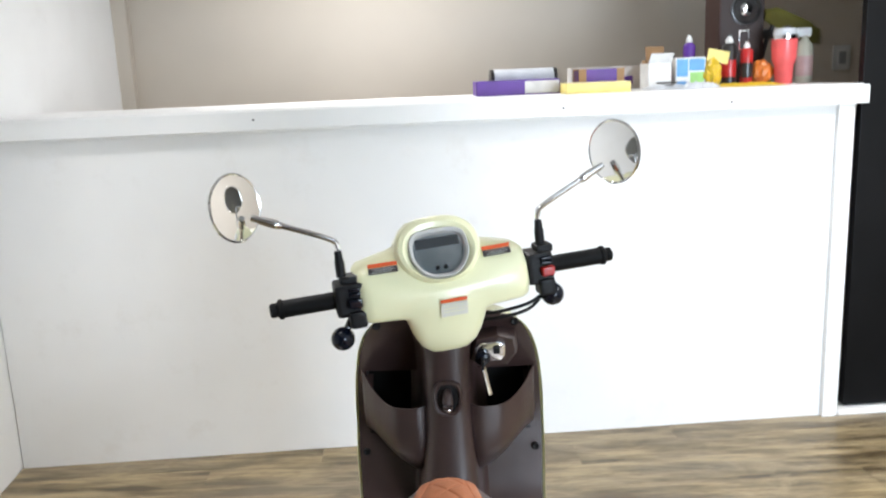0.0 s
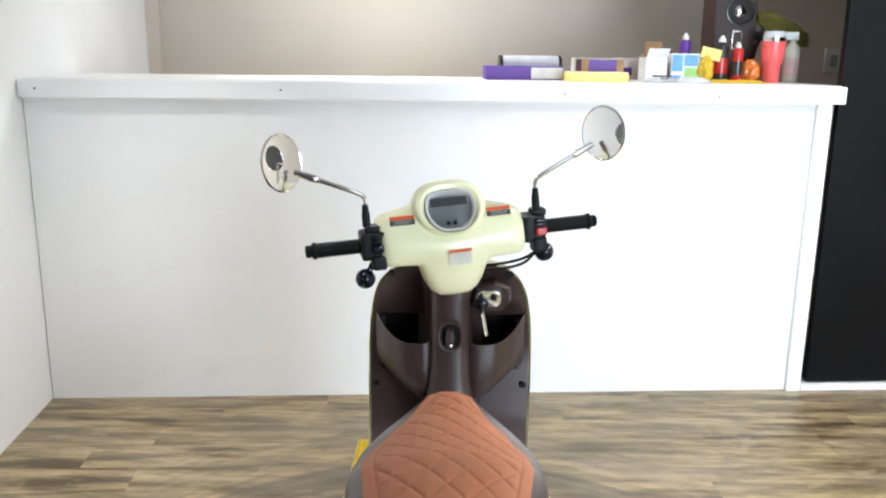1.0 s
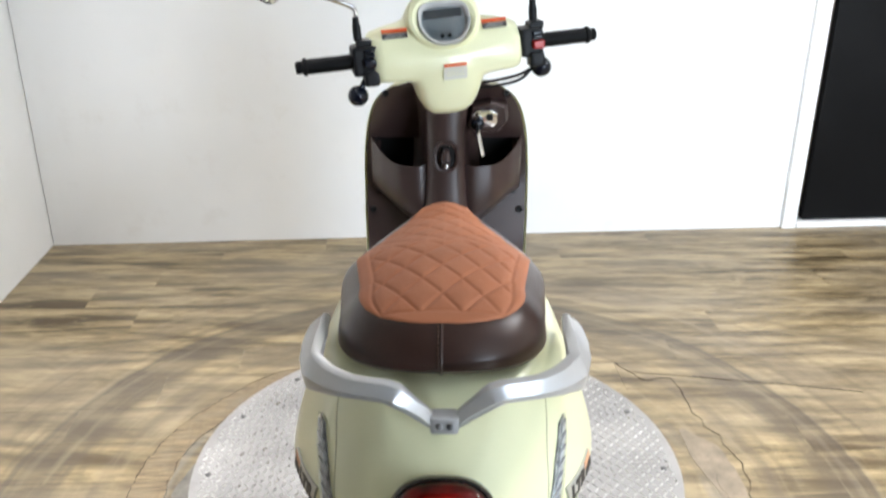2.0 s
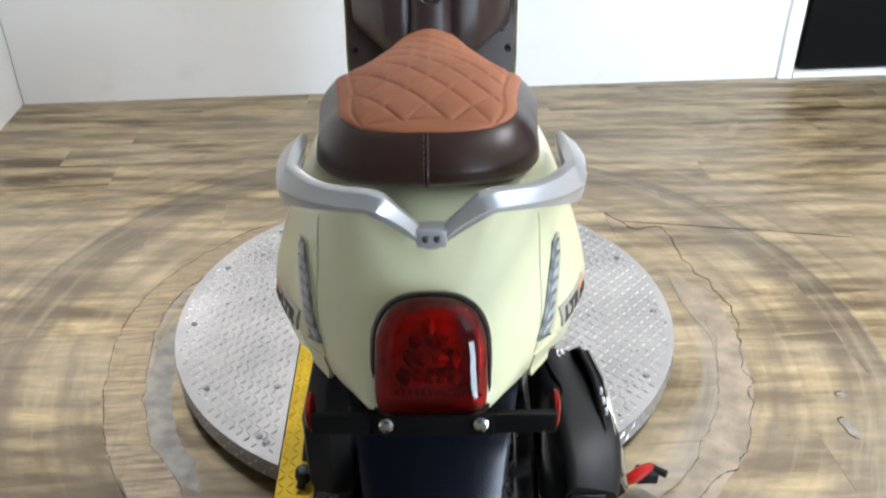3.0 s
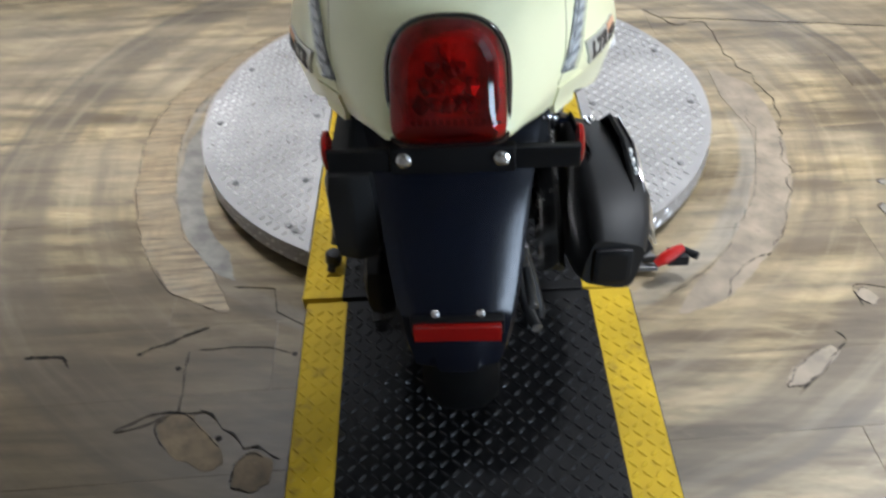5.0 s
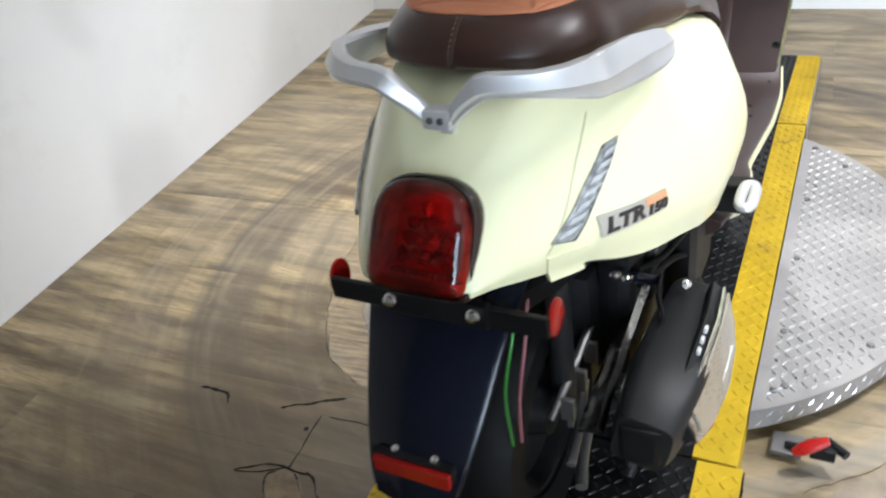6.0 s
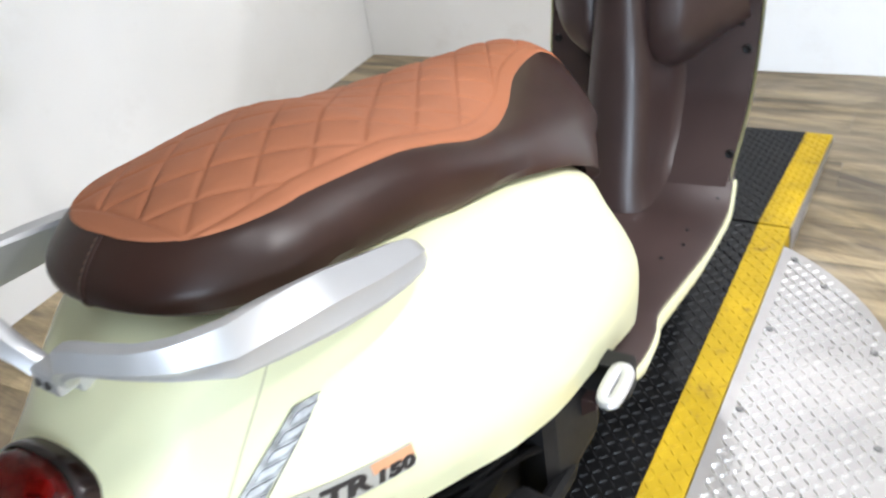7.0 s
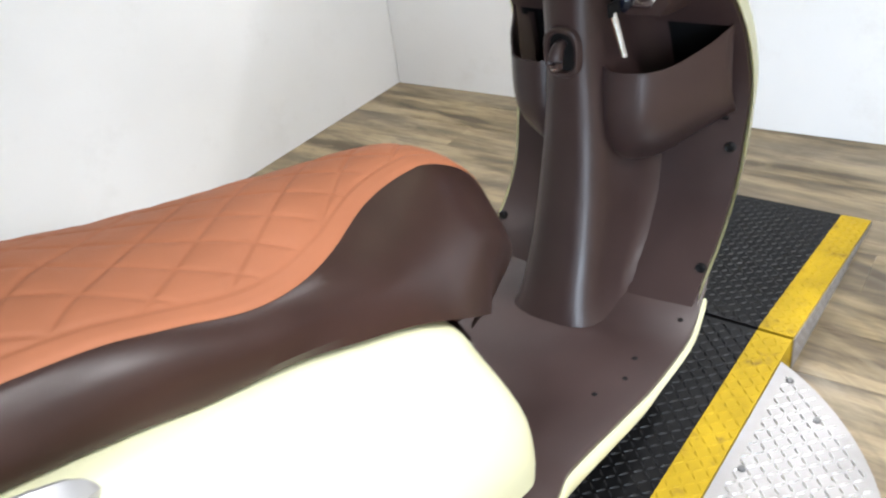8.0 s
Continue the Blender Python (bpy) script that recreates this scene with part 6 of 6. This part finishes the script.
def soft_bag(name, label, u, k, w, d, h, material, seed):
    ob = on_counter(name, label, "bag", u, k)
    bm = bmesh.new()
    bmesh.ops.create_icosphere(bm, subdivisions=4, radius=1.0)
    for v in bm.verts:
        p = v.co.copy()
        r = 1 + 0.22 * noise.noise(p * 1.9 + Vector((seed, 0, 0))) + 0.12 * noise.noise(p * 5 + Vector((0, seed, 0)))
        v.co = Vector((w / 2 * p.x * r, d / 2 * p.y * r, max(0.0, h / 2 + h / 2 * p.z * r)))
    part("sack", bm, material, ob, angle=25)
    return ob


bag = soft_bag("plastic_bag", "crumpled yellow plastic bag on the counter", 3.10, 0.38, 0.085, 0.08, 0.125, YELLOW_BAG, 3)
bm = bmesh.new()
box(bm, -0.05, 0.05, -0.002, 0.002, 0.11, 0.165, 0, pose(0, 0, 0, 0, 12, 0))
part("paper_flap", bm, YELLOW_CARD, bag)
soft_bag("plastic_bag", "crumpled orange plastic bag on the counter", 3.35, 0.42, 0.10, 0.09, 0.11, ORANGE_BAG, 8)


def spray_can(u, k, h, r, body, cap, label):
    ob = on_counter("spray_can", label, "spray can", u, k, group="cans on the counter")
    turned_part("can", [(r * 0.9, 0), (r, 0.004), (r, h * 0.78), (r * 0.93, h * 0.81), (r * 0.55, h * 0.86)], body, ob)
    turned_part("cap", [(r * 0.52, h * 0.86), (r * 0.52, h * 0.93), (r * 0.3, h * 0.96), (r * 0.28, h), (0.002, h)], cap, ob)
    bm = bmesh.new()
    turned(bm, [(r * 1.012, h * 0.18), (r * 1.012, h * 0.52)], None, 24)
    part("label_band", bm, PURPLE if body is PURPLE else CAN_RED if body is CAN_BLACK else CAN_BLACK, ob)
    return ob


spray_can(3.045, 0.52, 0.235, 0.028, PURPLE, WHITE_CARD, "purple spray can with a white nozzle")
spray_can(3.195, 0.42, 0.222, 0.033, CAN_BLACK, WHITE_CARD, "black and red spray can with a white nozzle")
spray_can(3.265, 0.39, 0.192, 0.028, CAN_RED, WHITE_CARD, "red spray can with a white nozzle")
spray_can(3.0, 0.62, 0.15, 0.03, CAN_BLACK, CAN_BLACK, "short black can behind the boxes")

ob = on_counter("tumbler", "coral insulated steel tumbler with a clear lid", "tumbler", 3.43, 0.37)
turned_part("cup", [(0.036, 0), (0.039, 0.004), (0.042, 0.085), (0.048, 0.095), (0.053, 0.11), (0.0565, 0.19), (0.0565, 0.198)], CORAL, ob)
turned_part("rim", [(0.0568, 0.198), (0.0568, 0.216), (0.054, 0.217)], CHROME, ob)
turned_part("lid", [(0.052, 0.215), (0.049, 0.232), (0.046, 0.244), (0.02, 0.246)], CLEARISH, ob)
box_part("slider", (-0.012, 0.014, -0.03, -0.005, 0.246, 0.253), CAN_BLACK, ob)

ob = on_counter("spray_bottle", "pale trigger spray bottle with a faded label", "bottle", 3.555, 0.43)
turned_part("bottle", [(0.036, 0), (0.038, 0.005), (0.038, 0.15), (0.03, 0.175), (0.015, 0.195), (0.014, 0.21)], PALE_PLASTIC, ob)
box_part("trigger_head", (-0.05, 0.025, -0.012, 0.012, 0.205, 0.245), WHITE_CARD, ob, bev=0.006)
bm = bmesh.new()
turned(bm, [(0.0385, 0.03), (0.0385, 0.12)], None, 24)
part("label_band", bm, cmat("pink_label", (0.55, 0.36, 0.34)), ob)



def crumpled(name, label, category, u, k, w, d, h, material, seed):
    """A loose crumpled sheet lying on the counter."""
    ob = on_counter(name, label, category, u, k)
    bm = bmesh.new()
    bmesh.ops.create_grid(bm, x_segments=26, y_segments=16, size=0.5)
    for v in bm.verts:
        x, y = v.co.x, v.co.y
        edge = min(1.0, (0.5 - max(abs(x), abs(y))) * 5)
        r = 1 + 0.25 * noise.noise(Vector((x * 2, y * 2, seed)))
        v.co = Vector((x * w * r, y * d * r, 0.003 + h * edge * (0.55 + 0.9 * abs(noise.noise(Vector((x * 5, y * 5, seed + 3)))) + 0.4 * noise.noise(Vector((x * 13, y * 13, seed))))))
    for v in bm.verts:
        v.co.z = max(0.003, v.co.z)
    bmesh.ops.solidify(bm, geom=bm.faces[:], thickness=0.0015)
    part("sheet", bm, material, ob, angle=18)


crumpled("plastic_film", "crumpled clear plastic film on the counter", "wrapping", 2.99, 0.24, 0.16, 0.10, 0.026, CLEARISH, 5)
crumpled("cloth", "crumpled yellow cleaning cloth on the counter", "cloth", 3.22, 0.27, 0.30, 0.12, 0.014, YELLOW_BAG, 11)

# wool mop on a stand behind the tumbler
ob = on_counter("wash_mop", "olive fluffy wash mop on a black handle", "mop", 3.50, 0.58)
tube_part("handle", [(-0.10, 0, 0.0), (-0.07, 0, 0.16), (-0.03, 0, 0.27)], 0.011, CAN_BLACK, ob)
box_part("foot", (-0.15, -0.05, -0.05, 0.05, 0.0, 0.014), CAN_BLACK, ob)
box_part("hinge", (-0.13, 0.03, -0.02, 0.02, 0.205, 0.25), CAN_BLACK, ob, bev=0.008)
rng = random.Random(4)
bm = bmesh.new()
for k in range(2600):
    f = rng.random()
    c = Vector((-0.075 + 0.235 * f, 0, 0.318 - 0.050 * f - 0.05 * f * f))
    a = rng.uniform(0, 2 * math.pi)
    girth = 0.046 * min(1.0, 0.55 + 2.2 * f, 0.65 + 1.6 * (1 - f))
    out = Vector((0, math.cos(a), math.sin(a)))
    base = c + out * girth * rng.uniform(0.55, 0.95)
    tip = base + Vector((rng.uniform(0.035, 0.06), 0, -0.022)) + out * rng.uniform(-0.004, 0.008)
    n, o = out * 0.0035, Vector((0, -math.sin(a), math.cos(a))) * 0.0045
    q = [bm.verts.new(base + n), bm.verts.new(base - n * 0.5 + o), bm.verts.new(base - n * 0.5 - o), bm.verts.new(tip)]
    for tri in ((0, 1, 3), (1, 2, 3), (2, 0, 3)):
        bm.faces.new([q[i] for i in tri])
part("mop_head", bm, SPONGE, ob, "olive wool fibres")

# wooden tower loudspeaker behind the cans
ob = on_counter("loudspeaker", "dark red wooden tower loudspeaker with silver drivers", "loudspeaker", 3.155, 0.56)
box_part("cabinet", (0.046, 0.262, 0, 0.18, 0, 0.72), DARK_WOOD, ob, bev=0.004)
box_part("baffle", (0.054, 0.256, -0.004, 0.0, 0.01, 0.71), cmat("baffle_wood", (0.020, 0.007, 0.005), 0.55), ob, bev=0.001)
for z, r in ((0.345, 0.074), (0.59, 0.074)):
    m = pose(0.172, -0.004, z, 90, 0, 0)
    bm = bmesh.new()
    turned(bm, [(r, 0), (r, 0.006), (r * 0.88, 0.008), (r * 0.82, 0.002), (r * 0.45, -0.012), (0.002, -0.014)], m, 30)
    drv = part("driver", bm, CAN_BLACK, ob, "black ringed speaker driver")
    bm = bmesh.new()
    turned(bm, [(r * 0.42, -0.012), (r * 0.38, 0.0), (r * 0.2, 0.006), (0.002, 0.008)], m, 24)
    part("dust_cap", bm, CHROME, drv, "silver dome")
for z0, z1 in ((0.16, 0.25), (0.43, 0.50)):
    bm = bmesh.new()
    for dims in ((0.140, 0.145, -0.008, -0.003, z0, z1), (0.185, 0.19, -0.008, -0.003, z0, z1), (0.145, 0.185, -0.008, -0.003, z0, z0 + 0.005), (0.145, 0.185, -0.008, -0.003, z1 - 0.005, z1)):
        box(bm, *dims)
    part("port_frame", bm, CHROME, ob)

# ---- floor planks, laid along the counter ----
floor = thing("floor", "grey-brown oak vinyl plank floor with worn rings round the turntable", "floor", COUNTER, kind="structure")
base = box_part("subfloor", (-0.5, 5.8, -6.7, 2.3, -0.12, -0.0065), CONCRETE, floor, bev=0)
P_LEN, P_WID = 1.52, 0.1835


def plank_mesh(length, name):
    bm = bmesh.new()
    box(bm, 0.0002, length - 0.0002, 0.0002, P_WID - 0.0002, -0.006, 0.0, 0.0005)
    me = finish(bm, name)
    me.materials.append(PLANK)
    return me


lengths = [P_LEN * f for f in (0.25, 0.4, 0.55, 0.7, 0.85)]
cuts = [plank_mesh(v, "cut_plank") for v in lengths]
whole = plank_mesh(P_LEN, "plank")
rng = random.Random(11)
k, last = -6.0, 2
while k < 2.1:
    pick = rng.choice([i for i in range(5) if i != last])
    last = pick
    u = -0.02
    for n in range(6):
        if u > 5.6:
            break
        end = u + P_LEN > 5.7
        ob = new("plank", cuts[pick] if n == 0 else plank_mesh(5.7 - u, "end_plank") if end else whole)
        ob.parent = floor
        ob.location = (u, k, rng.uniform(-0.0003, 0.0003))
        u += lengths[pick] if n == 0 else P_LEN
    k += P_WID

# ---- worn places in the floor round the turntable ----


def old_vinyl():
    m, t, b = nodes_of("worn_old_vinyl")
    v = coords(t, (1, 1, 1))
    grain = noise_of(t, coords(t, (3, 30, 1)), 3.0, 5, 0.6)
    cross = noise_of(t, coords(t, (40, 4, 1)), 2.0, 3, 0.6)
    blot = noise_of(t, v, 9.0, 4, 0.6)
    col = mix(t, ramp(t, grain, 0.35, 0.65), (0.085, 0.058, 0.028), (0.235, 0.172, 0.096))
    col = mix(t, math_node(t, "MULTIPLY", ramp(t, cross, 0.52, 0.66), 0.5), col, (0.125, 0.08, 0.042))
    col = mix(t, math_node(t, "MULTIPLY", ramp(t, blot, 0.5, 0.75), 0.5), col, (0.19, 0.165, 0.13))
    t.links.new(col, b.inputs["Base Color"])
    b.inputs["Roughness"].default_value = 0.5
    bump(t, b, cross, 0.3)
    return m


OLD_VINYL = old_vinyl()
SCUFF = surface("grey_scuff", (0.135, 0.122, 0.104), 0.5, vary=0.4, scale=20, relief=0.4, dirt=(0.10, 0.082, 0.064))
CRACK = surface("crack_dirt", (0.022, 0.019, 0.016), 0.9, vary=0.3, spec=0.1)
floor_inv = COUNTER.inverted()


def around(r, a):
    return Vector((TURN_X + r * math.cos(radians(a)), TURN_Y + r * math.sin(radians(a)), 0))


def sheet(name, pts_in, pts_out, material, label, z=0.0012):
    """A thin worn patch between two edges."""
    bm = bmesh.new()
    a = [bm.verts.new(floor_inv @ Vector((p.x, p.y, z))) for p in pts_in]
    b = [bm.verts.new(floor_inv @ Vector((p.x, p.y, z))) for p in pts_out]
    for i in range(len(a) - 1):
        bm.faces.new((a[i], a[i + 1], b[i + 1], b[i]))
    low = bmesh.ops.extrude_face_region(bm, geom=bm.faces[:])
    for v in low["geom"]:
        if isinstance(v, bmesh.types.BMVert):
            v.co.z -= z * 0.9
    return part(name, bm, material, floor, label)


def crack(pts, width=0.004, seed=1, jag=0.006, label="dark crack in the vinyl", z=0.0016, bent=True):
    """A jagged dark split along a line, bent smoothly or with sharp corners."""
    line = path_points([(x, y, 0) for x, y in pts], max(8, 7 * len(pts)))
    if not bent:
        line = [Vector((*a, 0)).lerp(Vector((*b, 0)), k / 6) for a, b in zip(pts, pts[1:]) for k in range(7)]
    out, rgn = [], random.Random(seed)
    for i, p in enumerate(line):
        way = (line[min(i + 1, len(line) - 1)] - line[max(i - 1, 0)]).normalized()
        side = Vector((-way.y, way.x, 0))
        p = p + side * jag * noise.noise(p * 22 + Vector((seed, 0, 0))) * 1.6
        w = width * (0.15 + 0.85 * rgn.random() ** 1.6) * (0.3 if i in (0, len(line) - 1) else 1)
        out.append((p + side * w / 2, p - side * w / 2))
    return sheet("floor_crack", [a for a, b in out], [b for a, b in out], CRACK, label, z)


def ring_wear(a0, a1, r_in, r_out, seed, material, label, name="worn_patch", z=0.0012, rough=0.012):
    n = 60
    ins, outs = [], []
    for i in range(n + 1):
        a = a0 + (a1 - a0) * i / n
        taper = min(1, 0.15 + i / 7, 0.15 + (n - i) / 7)
        mid = (r_in(a) + r_out(a)) / 2
        ri = mid + (r_in(a) - mid) * taper + rough * noise.noise(Vector((a * 0.11, seed, 0))) + rough * 0.5 * noise.noise(Vector((a * 0.4, seed, 3)))
        ro = mid + (r_out(a) - mid) * taper + rough * noise.noise(Vector((a * 0.13, seed + 5, 0))) + rough * 0.5 * noise.noise(Vector((a * 0.5, seed, 9)))
        ins.append(around(ri, a))
        outs.append(around(ro, a))
    sheet(name, ins, outs, material, label, z)
    return ins, outs


OLD_GREY = surface("worn_grey_vinyl", (0.19, 0.150, 0.105), 0.5, vary=0.3, scale=14, grain=90, relief=0.4, dirt=(0.12, 0.095, 0.07))
curve = lambda xs, ys: (lambda a: float(np.interp(a, xs, ys)))
ins, outs = ring_wear(118, 228, curve([118, 158, 180, 205, 228], [0.80, 0.795, 0.735, 0.70, 0.68]), curve([118, 140, 158, 180, 205, 228], [0.91, 0.895, 0.89, 0.83, 0.80, 0.78]), 2, OLD_VINYL, "band of older yellowish vinyl laid bare", rough=0.008)
crack([(p.x, p.y) for p in outs[::6]], 0.0022, 3)
crack([(p.x, p.y) for p in ins[::6]], 0.0016, 4)
ring_wear(150, 222, curve([150, 222], [0.675, 0.635]), curve([150, 222], [0.745, 0.69]), 7, SCUFF, "grey scuffed arc", "scuff_arc", 0.0008, 0.01)
ins, outs = ring_wear(-52, 28, curve([-52, -30, -12, 3, 28], [0.69, 0.70, 0.715, 0.755, 0.76]), curve([-52, -42, -30, -10, 5, 28], [0.765, 0.77, 0.785, 0.81, 0.83, 0.875]), 4, OLD_GREY, "band of older vinyl laid bare", rough=0.012)
crack([(0.568, 1.033), (0.659, 0.931), (0.748, 0.932), (0.76, 0.747), (0.81, 0.574), (0.828, 0.431), (0.787, 0.251), (0.779, 0.158), (0.723, -0.012), (0.661, -0.127), (0.588, -0.172), (0.554, -0.215), (0.528, -0.281)], 0.0035, 9, 0.012)
crack([(0.744, 0.431), (0.735, 0.30), (0.677, 0.091), (0.604, -0.052), (0.529, -0.163), (0.414, -0.265)], 0.0016, 12, 0.008)
crack([(-0.54, -0.322), (-0.62, -0.366), (-0.672, -0.395)], 0.008, 5)
crack([(-0.51, -0.207), (-0.422, -0.212), (-0.405, -0.284), (-0.327, -0.334)], 0.0035, 6, 0.001, bent=False)
crack([(-0.568, -0.388), (-0.549, -0.537), (-0.604, -0.568), (-0.66, -0.585)], 0.004, 8, 0.003, bent=False)
crack([(0.62, 0.98), (0.95, 0.93), (1.35, 0.86)], 0.0025, 15, 0.004)
crack([(-0.66, -0.585), (-0.60, -0.545), (-0.50, -0.530), (-0.41, -0.625), (-0.34, -0.640)], 0.007, 31, 0.016, "dark dirty split between the worn holes", bent=False)
crack([(-0.90, -0.405), (-0.83, -0.400), (-0.80, -0.425)], 0.010, 33, 0.006)
crack([(-0.545, -0.385), (-0.42, -0.380), (-0.36, -0.395)], 0.0020, 35, 0.003)
crack([(0.60, -0.52), (0.66, -0.47), (0.72, -0.40), (0.715, -0.37)], 0.004, 37, 0.006)
crack([(0.86, -0.25), (0.80, -0.245), (0.79, -0.30)], 0.003, 39, 0.004)


def blob(cx, cy, rx, ry, turn, seed, material, label):
    n, pts = 28, []
    for i in range(n + 1):
        a = 2 * math.pi * (i % n) / n
        r = 1 + 0.22 * noise.noise(Vector((math.cos(a) * 1.5 + seed, math.sin(a) * 1.5, 0))) + 0.12 * noise.noise(Vector((math.cos(a) * 4 + seed, math.sin(a) * 4, 2)))
        p = pose(cx, cy, 0, 0, 0, turn) @ Vector((rx * r * math.cos(a), ry * r * math.sin(a), 0))
        pts.append(p)
    bm = bmesh.new()
    vs = [bm.verts.new(floor_inv @ Vector((p.x, p.y, 0.0012))) for p in pts[:-1]]
    bm.faces.new(vs)
    low = bmesh.ops.extrude_face_region(bm, geom=bm.faces[:])
    for v in low["geom"]:
        if isinstance(v, bmesh.types.BMVert):
            v.co.z -= 0.001
    part("worn_patch", bm, material, floor, label)
    crack([(p.x, p.y) for p in pts[4:22:2]], 0.0042, seed + 20, 0.006)


HOLE = surface("worn_hole_vinyl", (0.125, 0.088, 0.047), 0.55, vary=0.45, scale=16, grain=120, relief=0.4, dirt=(0.075, 0.054, 0.03), spec=0.25)
blob(-0.515, -0.605, 0.085, 0.036, -40, 1, HOLE, "worn hole showing older vinyl")
blob(-0.385, -0.672, 0.034, 0.042, 10, 4, HOLE, "worn hole showing older vinyl")
blob(0.985, 0.103, 0.012, 0.011, 0, 2, SCUFF, "pale chip in the vinyl")
blob(0.958, -0.012, 0.013, 0.038, 10, 6, SCUFF, "pale chip in the vinyl")
blob(0.812, -0.273, 0.018, 0.022, 10, 8, OLD_GREY, "pale chip in the vinyl")
blob(0.648, -0.455, 0.075, 0.02, 38, 9, OLD_GREY, "worn strip showing older vinyl")
for cx, cy in ((-0.577, -0.433), (-0.46, -0.60), (0.44, -0.75), (-0.35, -0.40)):
    bm = bmesh.new()
    turned(bm, [(0.006, 0.0004), (0.004, 0.0016), (0.001, 0.0017)], floor_inv @ pose(cx, cy, 0), 9)
    part("floor_nick", bm, CRACK, floor)

# ---- the room's true size: its floor lies 85 mm below the turntable's deck ----
ROOM = Matrix.Translation((0.15, -1.30, 1.32)) @ Matrix.Scale(1 - 0.087 / 1.32, 4) @ Matrix.Translation((-0.15, 1.30, -1.32))
RIDES = (scooter, table, clamp, cam)
bpy.context.view_layer.update()
for ob in list(bpy.data.objects):
    if ob.parent is None and ob not in RIDES and not ob.name.startswith("ramp"):
        ob.matrix_world = ROOM @ ob.matrix_world
